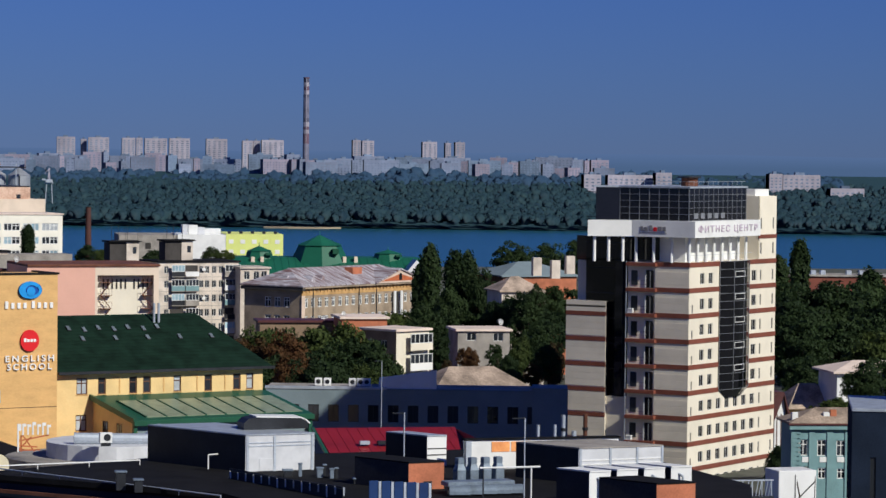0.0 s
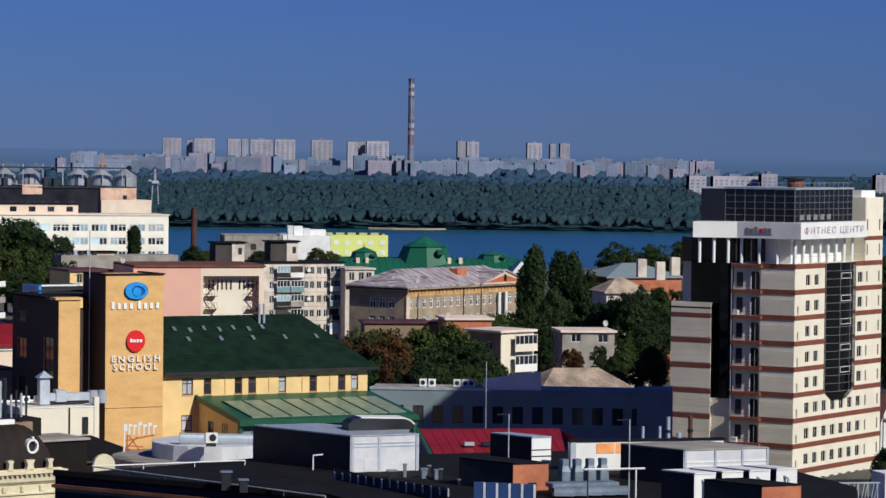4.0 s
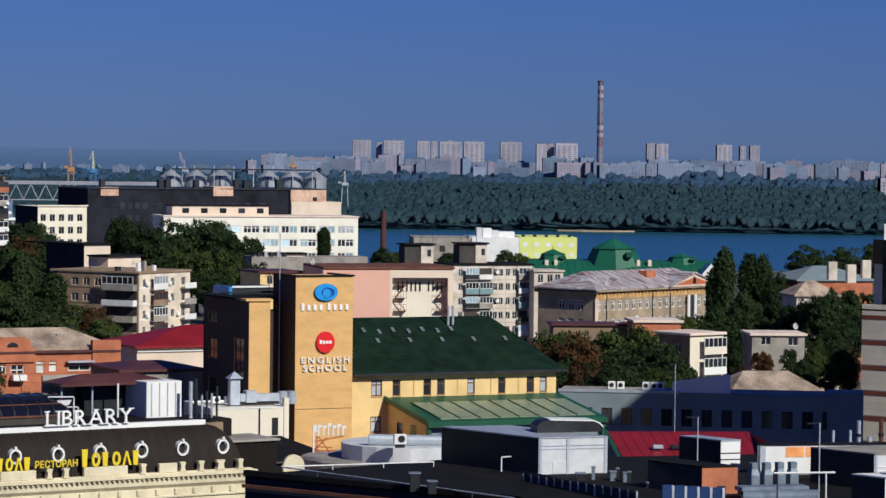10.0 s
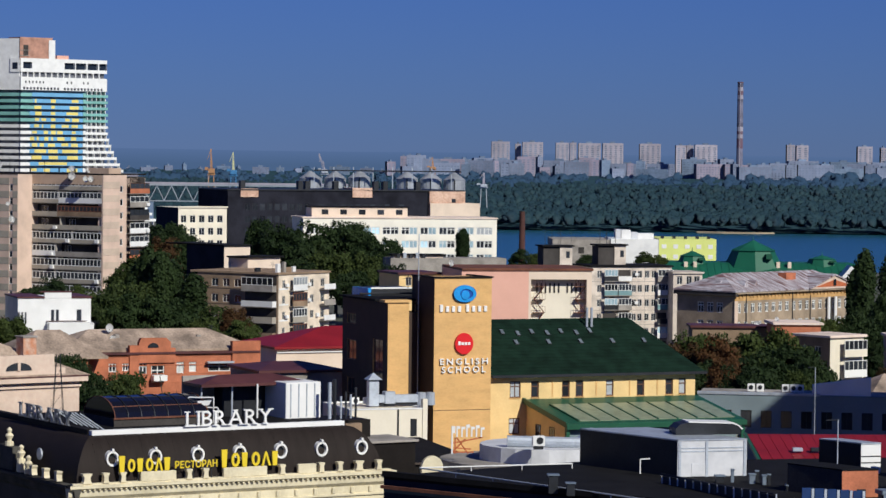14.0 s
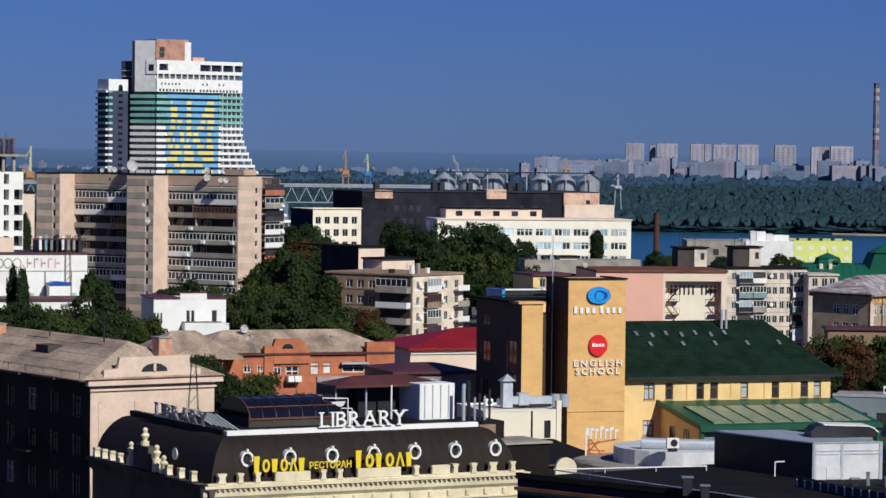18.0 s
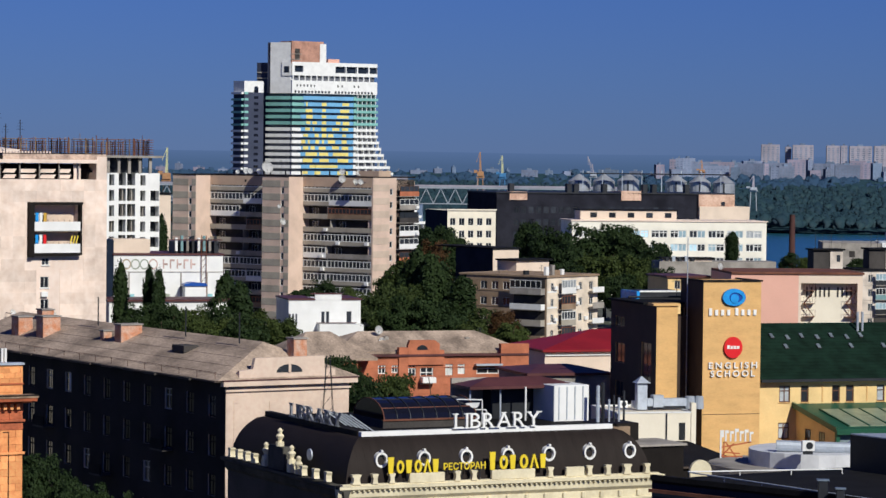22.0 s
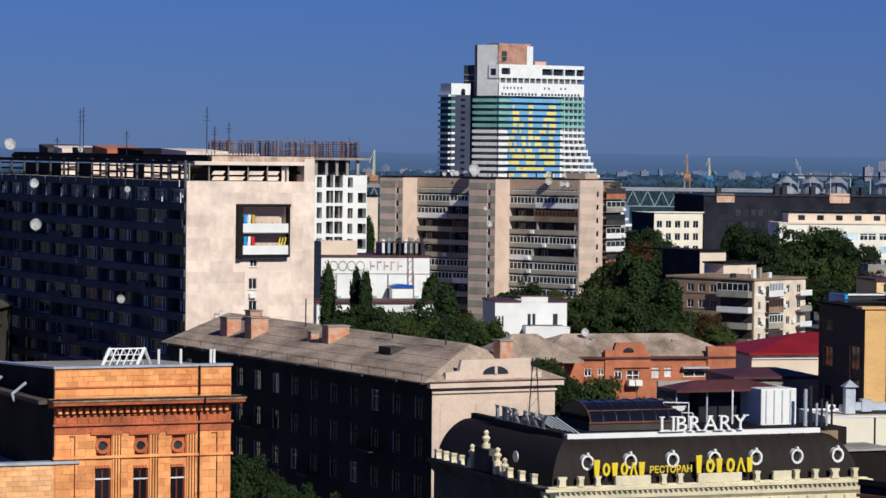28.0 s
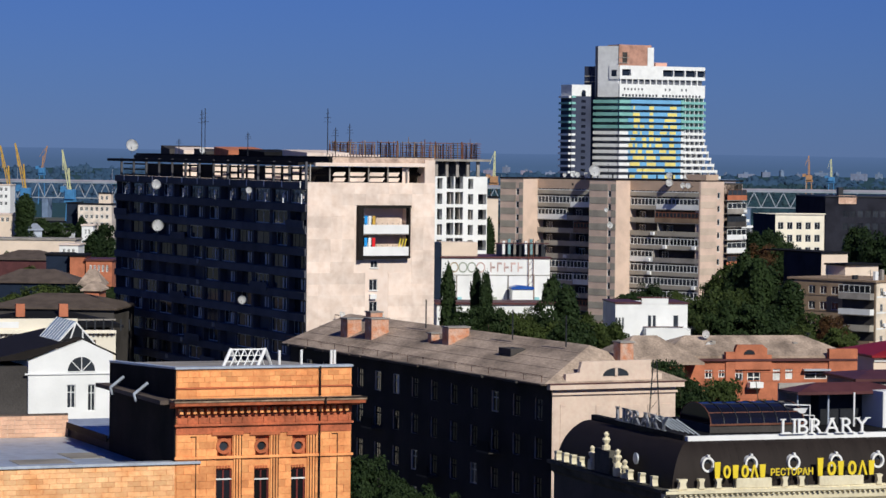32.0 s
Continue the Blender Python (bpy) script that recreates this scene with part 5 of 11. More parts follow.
for k in range(0, len(edges) - 1, 2):
    a, b = edges[k], edges[k + 1]
    blocks(og, face_r(0, 0, 0), a, b, zh + 0.12, zg - 0.02, 0.42, 0.85, M_ORANGE, 10 + k)
    blocks(og, face_r(0, 0, 0), a, b, zh - 4.5, zh - 0.02, 0.42, 0.85, M_ORANGE, 20 + k)
part("string_course", bevel_box(B(), -0.1, OL + 0.1, -0.16, -0.0, zh - 0.02, zh + 0.12, 0.03), M_ORANGE, og)
part("downpipe", tube(B(), 8.23, -0.12, 5, zd - 0.2, 0.055, n=8), M_DARKMETAL, og)
part("downpipe", tube(B(), 8.23, -1.1, zd, zc + 0.1, 0.055, n=8), M_DARKMETAL, og)
part("downpipe", tube(B(), 8.23, -0.16, zc + 0.1, OZ + 0.05, 0.055, n=8), M_DARKMETAL, og)
for cx_ in (1.11, 9.28):
    part("dark_line", box(B(), cx_, cx_ + 0.05, -0.05, -0.004, 5, 26.3), M_DARKMETAL, og)
    part("dark_line", box(B(), cx_ - 0.3, cx_ - 0.002, -0.05, -0.004, 26.25, 26.3), M_DARKMETAL, og)
part("roof", fall(box(B(), 0.42, OL - 0.3, 0.55, OD - 0.1, OZ - 0.04, OZ - 0.01)), M_CONCGREY, og, "grey sheet roof")
# glazed ridge skylight on the roof
sk = thing("roof_skylight", "white framed glazed ridge skylight on a flat roof", "skylight", og.matrix_basis @ pose(3.11, 1.5, OZ - 0.07))
for x in (0, 0.4, 0.8, 1.2, 1.6, 2.0):
    bm = B()
    rr_ = 0.1 if x in (0, 2.0) else 0.04
    bar(bm, (x, 0, 0), (x + 0.72, 0.8, 0.95), rr_, 6), bar(bm, (x + 0.72, 0.8, 0.95), (x + 1.34, 1.6, 0), rr_, 6)
    part("rafter", bm, M_WHITE, sk)
for a in (0.33, 0.66, 1.0):
    part("purlin", bar(B(), (0.72 * a, 0.8 * a, 0.95 * a), (2.0 + 0.72 * a, 0.8 * a, 0.95 * a), 0.055 if a == 1.0 else 0.03), M_WHITE, sk)
for (x, y) in ((3.0, 3), (4.3, 3), (5.9, 2.5), (6.1, 2.5)):
    single("roof_pipe", tube(B(), 0, 0, -0.1, 0.8, 0.08, n=8), M_WHITE, "short white vent pipe on a roof", "vent pipe", og.matrix_basis @ pose(3.92 + x, y, OZ - 0.04))
for s in (0.35, 0.72):
    spout = bar(B(), (-1.05, OD * s, zc - 0.02), (-0.3, OD * s - 0.2, zc + 0.62), 0.09, 8)
    part("rain_spout", bar(spout, (-1.05, OD * s, zc), (-0.92, OD * s, zc - 0.42), 0.07, 8), M_STEEL, og)
# the low wing in front of its shaded side
WZ = 24.92
lw = thing("stone_wing", "low orange stone wing with a flat grey roof", "building", og.matrix_basis @ pose(-16, 0, 0))
part("wall", box(B(), 0, 15.99, 0.0, 0.5, 0, WZ - 0.1), M_ORANGE, lw)
part("wall", box(B(), 0, 15.9, 0.5, 22, 0, WZ - 0.9), M_STEELDK, lw)
M_WINGSTONE = mat("pale_orange_stone_block", (0.86, 0.5, 0.25), 0.8, vary=0.18, scale=0.9, fine=7, random_tone=0.18, col2=(0.74, 0.33, 0.13))
blocks(lw, face_r(0, 0, 0), 0.0, 15.95, WZ - 3.2, WZ - 0.12, 0.28, 0.72, M_WINGSTONE, 31)
part("coping", bevel_box(B(), -0.1, 17.4, -0.15, 0.65, WZ - 0.1, WZ + 0.05, 0.03), M_STEEL, lw)
part("roof", box(B(), 0, 15.9, 0.65, 21.9, WZ - 0.9, WZ - 0.6), M_STEEL, lw, "grey felt roof")
for x, y, w, d in ((9.0, 4.0, 3.2, 5.0), (12.6, 9.0, 2.0, 3.0), (4.0, 11.0, 3.5, 2.6)):
    part("roof_sheet", box(B(), x, x + w, y, y + d, WZ - 0.598, WZ - 0.57), M_CONCGREY, lw)
part("roof_box", bevel_box(B(), 6.2, 7.6, 14.0, 15.0, WZ - 0.6, WZ + 0.1, 0.03), M_BRICK, lw)
part("cable_coil", tube(B(), 13.2, 2.0, WZ - 0.6, WZ - 0.45, 0.42, n=14), M_STEELDK, lw)
back = part("back_wall", box(B(), -4, 15.9, 22.05, 22.4, WZ - 4, WZ + 0.72), M_PINKPALE, lw, "peach brick parapet")
blocks(back, face_r(0, 0, 22.05), -4, 15.9, WZ - 0.6, WZ + 0.7, 0.26, 0.85, mat("peach_brick", (0.78, 0.47, 0.32), 0.85, vary=0.2, scale=0.6, fine=7, random_tone=0.12), 41, "brick")
part("back_coping", box(B(), -4, 15.9, 22.0, 22.45, WZ + 0.722, WZ + 0.8), M_BROWNROOF, lw)
an2 = thing("flat_annex", "dark low annex with a pale grey sheet roof", "building", og.matrix_basis @ pose(0.0, 13.05, 0))
part("wall", box(B(), 0.05, 11, 0.05, 10.8, 0, WZ + 0.1), M_DARKWALL, an2)
part("roof", box(B(), -0.15, 11.2, 0, 11, WZ + 0.102, WZ + 0.28), M_STEEL, an2, "pale grey sheet roof")
# dark sheet stands for the shade on the roof's left edge
part("fascia", box(B(), -0.2, -0.152, 0, 11, WZ - 0.1, WZ + 0.28), M_DARKMETAL, an2)

# ---- white gabled house and cream house beyond it ----
wh_ = site("white_gabled_house", "white gabled house with a half-round window", "house", -74.16, 232.00, 30)
wl_, we_, wp_ = 6.88, 24.90, 26.56
hs_ = [(3.13, 21.14, 0.71, 1.86), (4.81, 20.88, 0.64, 2.12)]
bm = B()
wall_face(bm, face_r(), wl_, 0, we_, hs_)
box(bm, 0.0, wl_, 0.4, 14, 0, we_), box(bm, 0, 0.01, 0, 0.4, 0, we_)
extrude_xz(bm, [(0, we_), (wl_, we_), (wl_, we_ + 0.5), (4.42, wp_)], 0.0, 0.45)
part("wall", bm, M_WHITE, wh_)
windows_r(wh_, hs_, frame=M_WHITEFRAME, cols=2, rows=2)
hx, hz = 4.3, 24.05
bm = B()
extrude_xz(bm, [(hx + 1.12 * math.cos(i * math.pi / 14), hz + 1.16 * math.sin(i * math.pi / 14)) for i in range(15)], -0.02, 0.05)
fan = part("fanlight", bm, M_GLASS, wh_, "half-round window")
for a in (0, 45, 90, 135, 180):
    part("glazing_bar", bar(B(), (hx, -0.05, hz), (hx + 1.12 * math.cos(radians(a)), -0.05, hz + 1.16 * math.sin(radians(a))), 0.04), M_WHITE, fan)
part("ledge", bevel_box(B(), -0.3, wl_, -0.12, 0, hz - 0.22, hz - 0.1, 0.02), M_WHITE, wh_)
part("roof", extrude_xz(B(), [(-2.8, we_ + 0.2), (-2.8, we_), (-0.1, we_ + 0.1), (4.42, wp_), (wl_ + 0.4, we_ + 0.35), (wl_ + 0.4, we_ + 0.5), (4.42, wp_ + 0.15)], 0.46, 14), M_DARKMETAL, wh_, "dark sheet roof")
part("side_house", box(B(), -8, -0.02, 0.3, 12, 0, we_ - 0.4), M_DARKWALL, wh_)
gz = thing("roof_glazing", "blue glazed gabled roof lantern with a white frame", "skylight", wh_.matrix_basis @ pose(4.3, 2, 26.1))
M_BLUEGLAZE = mat("blue_glazing", (0.16, 0.25, 0.38), 0.15, vary=0.1)
gw_, gh_, gd_ = 1.6, 1.75, 7.0
part("glazed_slope", extrude_xz(B(), [(-gw_, 0), (0, gh_), (0, gh_ + 0.08), (-gw_ - 0.08, 0)], 0, gd_), M_BLUEGLAZE, gz)
part("glazed_slope", extrude_xz(B(), [(0, gh_), (gw_, 0), (gw_ + 0.08, 0), (0, gh_ + 0.08)], 0, gd_), M_NAVY, gz)
part("gable", extrude_xz(B(), [(-gw_, 0), (gw_, 0), (0, gh_)], 0.05, 0.1), M_GLASS, gz)
for p, q in (((-gw_, 0), (0, gh_)), ((gw_, 0), (0, gh_)), ((-gw_, 0.05), (gw_, 0.05)), ((0.55, 0), (0.55, 1.15)), ((-0.6, 0.05), (-0.05, gh_ - 0.15))):
    part("frame_bar", bar(B(), (p[0], -0.02, p[1]), (q[0], -0.02, q[1]), 0.07), M_WHITE, gz)
for i in range(8):
    part("frame_bar", bar(B(), (-gw_ - 0.04, i * gd_ / 7.5 + 0.2, 0.05), (0, i * gd_ / 7.5 + 0.2, gh_ + 0.08), 0.05), M_WHITE, gz)
yb = site("cream_house", "cream house with a dentilled cornice and dark roof", "house", -96.29, 285.00, 24)
yl_, yz_ = 13.56, 23.85
yh = [(s, yz_ - 2.6, 1.1, 1.7) for s in (2.2, 5.0, 7.8, 10.5)]
body(yb, yl_, 12, yz_, M_CREAM, front=yh)
windows_r(yb, yh, frame=M_BROWNFRAME, cols=2, rows=2)
part("cornice", bevel_box(B(), -0.2, yl_, -0.4, 0, yz_ - 0.25, yz_ + 0.05, 0.04), M_CREAM, yb)
dm = mesh_of("dentil", box(B(), 0, 0.18, -0.25, 0, 0, 0.22), M_OCHRESHADETRIM)
for i in range(30):
    part("dentil", dm, None, yb, m=pose(i * yl_ / 30, 0, yz_ - 0.5))
part("parapet", box(B(), 0, yl_ * 0.72, -0.05, 0.3, yz_ + 0.06, yz_ + 1.2), M_CREAM, yb)
part("balustrade", box(B(), 1, 4, -0.1, -0.05, yz_ + 0.3, yz_ + 0.9), M_WHITE, yb)
for i in range(7):
    part("roof_rail_post", box(B(), yl_ * 0.72 + i * 0.85, yl_ * 0.72 + i * 0.85 + 0.12, 0.1, 0.22, yz_, yz_ + 1.1), M_STEELDK, yb)
part("roof_rail", box(B(), yl_ * 0.72, yl_, 0.1, 0.2, yz_ + 1.0, yz_ + 1.15), M_CONCGREY, yb)
part("roof", hip_roof(B(), 0, yl_ + 1, 1.5, 11.5, yz_ + 0.2, yz_ + 1.6, 5), M_TAR, yb, "dark felt roof")
for x in (1.5, 4.2, 8.5):
    part("chimney", bevel_box(B(), x, x + 0.9, 4.5, 5.3, yz_ + 0.6, yz_ + 2.4, 0.03), M_BRICK, yb)

# ---- the long grey house ----
gr = site("long_plaster_house", "long house with beige end wall and old slate roof", "apartment house", -32.65, 235.00, 35.7)
GL, GD_, GZ_ = 11.04, 52.54, 23.83
gh = []
for k in range(5):
    for i in range(13):
        gh.append((1.6 + i * (GD_ - 3) / 13, GZ_ - 2.9 - 3.1 * k, 1.3, 1.7))
body(gr, GL, GD_, GZ_, M_BEIGE, side=gh)
# the unlit side's shade is put into a dark plaster colour
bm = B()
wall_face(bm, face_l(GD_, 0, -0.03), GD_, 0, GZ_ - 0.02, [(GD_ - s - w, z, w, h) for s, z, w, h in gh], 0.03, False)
part("side_render", bm, mat("shade_dark_plaster", (0.03, 0.028, 0.03), 0.9, vary=0.3, scale=0.3, spec=0.1), gr, "plaster side coloured dark for shade")
rngc = random.Random(8)
# frames, panes and balconies darkened too, to sit in that painted shade
for s, z, w, h in gh:
    window(gr, face_l(s + w, z), w, h, frame=M_GREYFRAME if rngc.random() < 0.1 else M_TAR, cols=2, rows=2, bar_w=0.09, glass=M_BLACKGLASS if rngc.random() < 0.8 else M_GLASS)
M_CURTAIN = mat("pale_curtain", (0.5, 0.52, 0.56), 0.9, vary=0.15)
for s, z, w, h in gh:
    if rngc.random() < 0.12:
        part("curtain", box(B(), 0.06, 0.09, s + 0.15, s + 0.15 + w * rngc.choice((0.3, 0.7)), z + 0.1, z + h - 0.1), M_CURTAIN, gr)
for i, k in ((2, 1), (5, 2), (8, 1), (9, 3), (11, 2), (4, 3), (1, 3), (7, 3)):
    y0 = 1.6 + i * (GD_ - 3) / 13 - 0.4
    z0 = GZ_ - 3.1 - 3.1 * k
    bl = part("balcony", bevel_box(B(), -1.1, 0, y0, y0 + 2.2, z0, z0 + 0.16, 0.02), M_DARKWALL, gr)
    part("railing", box(B(), -1.1, -1.04, y0, y0 + 2.2, z0 + 0.16, z0 + 1.0), M_TAR, bl)
part("cornice", bevel_box(B(), -0.5, GL + 0.5, -0.6, 0, GZ_ - 0.35, GZ_ + 0.05, 0.05), M_BEIGE, gr)
part("cornice_flashing", box(B(), -0.55, GL + 0.55, -0.65, 0.3, GZ_ + 0.052, GZ_ + 0.12), M_MAROON, gr)
part("string_course", bevel_box(B(), -0.1, GL + 0.1, -0.2, 0, GZ_ - 0.8, GZ_ - 0.62, 0.03), M_BEIGE, gr)
for x0, x1 in ((0.7, 1.1), (GL * 0.35, GL * 0.42), (GL * 0.54, GL * 0.7), (GL * 0.77, GL * 0.97)):
    bm = B()
    zt = GZ_ - 1.7
    if x1 - x0 > 0.6:
        box(bm, x0, x1, -0.06, 0, zt - 5, zt)
        part("raised_panel", bm, M_BEIGE, gr)
    else:
        box(bm, x0, x0 + 0.12, -0.05, 0, zt - 9, zt), box(bm, x0, x1, -0.05, 0, zt, zt + 0.12)
        part("panel_moulding", bm, M_BEIGE, gr)
ap0, ap1, apz = 1.14, 8.75, 25.64
bm = B()
extrude_xz(bm, [(ap0, GZ_ + 0.12), (ap1 + 1.0, GZ_ + 0.12), (ap1 + 1.0, GZ_ + 0.75), (ap1, GZ_ + 0.8), (ap1, apz), (ap0 + 1.4, apz - 0.05), (ap0 + 1.2, GZ_ + 0.9), (ap0, GZ_ + 0.8)], -0.05, 0.35)
part("attic_gable", bm, M_BEIGE, gr)
lx, lz_ = 5.58, 24.44
bm = B()
extrude_xz(bm, [(lx + 1.15 * math.cos(i * math.pi / 12), lz_ + 0.62 * math.sin(i * math.pi / 12)) for i in range(13)], -0.1, -0.06)
lun = part("lunette", bm, M_GLASS, gr, "half-round attic window")
part("glazing_bar", box(B(), lx - 0.12, lx + 0.12, -0.16, -0.1, lz_, lz_ + 0.6), M_BEIGE, lun)
# roof: two slate slopes along the house
rz1 = GZ_ + 2.75
bm = B()
rv = [bm.verts.new(p) for p in ((-0.9, -0.3, GZ_ + 0.1), (GL + 0.9, -0.3, GZ_ + 0.1), (GL + 0.9, GD_, GZ_ + 0.1), (-0.9, GD_, GZ_ + 0.1), (GL / 2, 4.2, rz1), (GL / 2, GD_ - 1, rz1))]
bm.faces.new((rv[0], rv[1], rv[4])), bm.faces.new((rv[1], rv[2], rv[5], rv[4])), bm.faces.new((rv[2], rv[3], rv[5])), bm.faces.new((rv[3], rv[0], rv[4], rv[5])), bm.faces.new((rv[3], rv[2], rv[1], rv[0]))
part("roof", bm, M_OLDROOF, gr, "weathered grey-brown slate roof")
sl_ = (rz1 - GZ_ - 0.1) / (GL / 2 + 0.9)
for j in range(2, 14, 3):
    xx = -0.9 + (GL / 2 + 0.9) * j / 14
    zz = GZ_ + 0.1 + sl_ * (xx + 0.9)
    part("slate_course", box(B(), xx, xx + 0.07, 0.2 + 4.2 * j / 14, GD_ - 0.3, zz - 0.02, zz + 0.03), M_OLDROOF, gr)
def roof_stack(y, x, w, d, h, m=None):
    zz = GZ_ + 0.1 + sl_ * (min(x, GL - x) + 0.9)
    c = part("chimney", bevel_box(B(), x - d / 2, x + d / 2, y - w / 2, y + w / 2, zz - 0.6, zz + h, 0.04), m or M_OLDBRICK, gr, "brick chimney stack")
    part("chimney_cap", bevel_box(B(), x - d / 2 - 0.08, x + d / 2 + 0.08, y - w / 2 - 0.08, y + w / 2 + 0.08, zz + h, zz + h + 0.12, 0.02), M_CONCGREY, c)
for fy, x, w, d, h in ((0.83, 2.2, 1.6, 1.4, 1.35), (0.735, 2.5, 1.5, 1.7, 1.5), (0.86, 5.2, 1.2, 1.2, 0.6), (0.47, 3.6, 1.3, 2.0, 1.05), (0.53, 3.0, 0.8, 0.8, 0.6), (0.04, GL - 3.6, 1.2, 1.2, 1.1)):
    roof_stack(GD_ * fy, x, w, d, h)
hx_ = 2.9
part("roof_hatch", bevel_box(B(), hx_ - 0.7, hx_ + 0.7, GD_ * 0.22, GD_ * 0.22 + 2.2, GZ_ + 0.3 + sl_ * hx_, GZ_ + 0.85 + sl_ * hx_, 0.03), M_DARKWALL, gr, "low dark roof hatch")
# uneven sheet-metal eaves along the shaded side
rnge = random.Random(4)
for i in range(26):
    y = -0.2 + i * GD_ / 26
    part("eaves_sheet", box(B(), -1.0 - rnge.uniform(0.05, 0.3), -0.3, y, y + GD_ / 26 - 0.03, GZ_ - 0.02 - rnge.uniform(0, 0.12), GZ_ + 0.07), M_BROWNROOF if rnge.random() < 0.5 else M_DARKWALL, gr)
for fy in (0.3, 0.12, 0.62):
    part("vent_pipe", tube(B(), 4.5, GD_ * fy, GZ_ + 2.5, GZ_ + 5.0, 0.06, n=8), M_STEELDK, gr)
bm = B()
for i in range(16):
    bar(bm, (-0.7, 0.5 + i * GD_ / 17, GZ_ + 0.15), (-0.7, 0.5 + i * GD_ / 17, GZ_ + 0.7), 0.02)
bar(bm, (-0.7, 0.3, GZ_ + 0.7), (-0.7, GD_, GZ_ + 0.7), 0.02)
part("snow_rail", bm, M_RUST, gr)
bm = B()
for dx in (-0.4, 0.4):
    for dy in (-0.4, 0.4):
        bar(bm, (dx, dy, 0), (dx * 0.3, dy * 0.3, 4.6), 0.03)
for k in range(5):
    bar(bm, (-0.4 + 0.05 * k, -0.4, k * 0.9), (0.4 - 0.05 * k, -0.4, k * 0.9 + 0.9), 0.02)
single("lattice_mast", bm, M_STEELDK, "thin dark lattice mast beside a house wall", "lattice mast", pose(-23.31, 222, 22.25))

# ---- the concrete slab of flats ----
sb = site("slab_block", "nine-storey concrete slab of flats with a blank end wall", "apartment block", -84.62, 380.00, 34)
SL, SD, SZ = 17.76, 78.71, 37.72
sh_ = [(8.64, 23.87, 1.15, 1.41), (8.67, 20.93, 1.15, 1.47), (8.81, 26.77, 1.02, 0.91)]
bq = (7.71, 28.31, 6.04, 6.17)
NF, NB = 10, 12
FP = 2.82
bayw = SD / NB
sideh = []
for k in range(NF):
    for i in range(NB):
        sideh.append((i * bayw + 0.35, SZ - 2.75 - FP * k, bayw - 0.7, 1.75))
bm = B()
wall_face(bm, face_r(), SL, 0, SZ, sh_ + [bq], 1.2)
vv = [bm.verts.new(p) for p in ((SL, 0, 0), (SL, SD, 0), (0, SD, 0), (SL, 0, SZ), (SL, SD, SZ), (0, SD, SZ), (0, 0, SZ))]
bm.faces.new((vv[0], vv[1], vv[4], vv[3])), bm.faces.new((vv[1], vv[2], vv[5], vv[4])), bm.faces.new((vv[6], vv[3], vv[4], vv[5]))
part("wall", bm, M_CONC, sb)
M_EDGEOLD = mat("stained_roof_edge", (0.6, 0.45, 0.36), 0.9, vary=0.4, scale=0.6, fine=4, col2=(0.25, 0.18, 0.15))
M_SLABPANEL = mat("stained_end_wall_panel", (0.83, 0.67, 0.57), 0.85, vary=0.15, scale=0.3, fine=1.2, random_tone=0.09)
# dark panel colour that carries the long face's shade
M_SLABSHADE = mat("shade_blue_grey_panel", (0.085, 0.085, 0.1), 0.8, vary=0.25, scale=0.3, random_tone=0.2)
bm = B()
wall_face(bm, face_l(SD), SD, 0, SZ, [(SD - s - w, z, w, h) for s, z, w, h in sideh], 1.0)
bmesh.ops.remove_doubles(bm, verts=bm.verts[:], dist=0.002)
part("side_wall", bm, M_SLABSHADE, sb, "long face coloured dark for shade")
rngs = random.Random(21)
# end wall cladding slabs
panel_cache = {}
px_n, pz_n = 11, 18
pw, ph = SL / px_n, 1.45
for j in range(pz_n):
    for i in range(px_n):
        a, b, z0, z1 = i * pw, (i + 1) * pw, SZ - (j + 1) * ph, SZ - j * ph
        if any(h[0] < b and h[0] + h[2] > a and h[1] < z1 and h[1] + h[3] > z0 for h in [(bq[0] - 1, bq[1] - 1, bq[2] + 1, bq[3] + 1)] + sh_):
            continue
        if "p" not in panel_cache:
            panel_cache["p"] = mesh_of("wall_panel", bevel_box(B(), 0.0015, pw - 0.0015, -0.06, 0, 0.0015, ph - 0.0015, 0.0015), M_SLABPANEL)
        part("wall_panel", panel_cache["p"], None, sb, m=pose(a, rngs.uniform(-0.003, 0.003), z0))
for s, z, w, h in sh_:
    window(sb, face_r(s, z), w, h, frame=M_WHITEFRAME, cols=2)
    part("sill", box(B(), s - 0.1, s + w + 0.1, -0.15, 0, z - 0.1, z), M_WHITE, sb)
for z in (22.85, 20.08):
    part("air_conditioner", bevel_box(B(), sh_[0][0], sh_[0][0] + 0.9, -0.45, -0.05, z - 0.1, z + 0.5, 0.03), M_WHITE, sb)
# framed double balcony
q = bq
bm = B()
box(bm, q[0] - 0.9, q[0] + q[2] + 0.35, -0.9, 0, q[1] + q[3], q[1] + q[3] + 0.35), box(bm, q[0] - 0.9, q[0] - 0.3, -0.9, 0, q[1] - 0.5, q[1] + q[3])
box(bm, q[0] + q[2], q[0] + q[2] + 0.25, -0.9, 0, q[1] - 0.3, q[1] + q[3]), box(bm, q[0] - 0.3, q[0] + q[2], -0.9, 0, q[1] - 0.35, q[1])
lg = part("balcony_frame", bm, M_DARKMETAL, sb, "dark balcony surround")
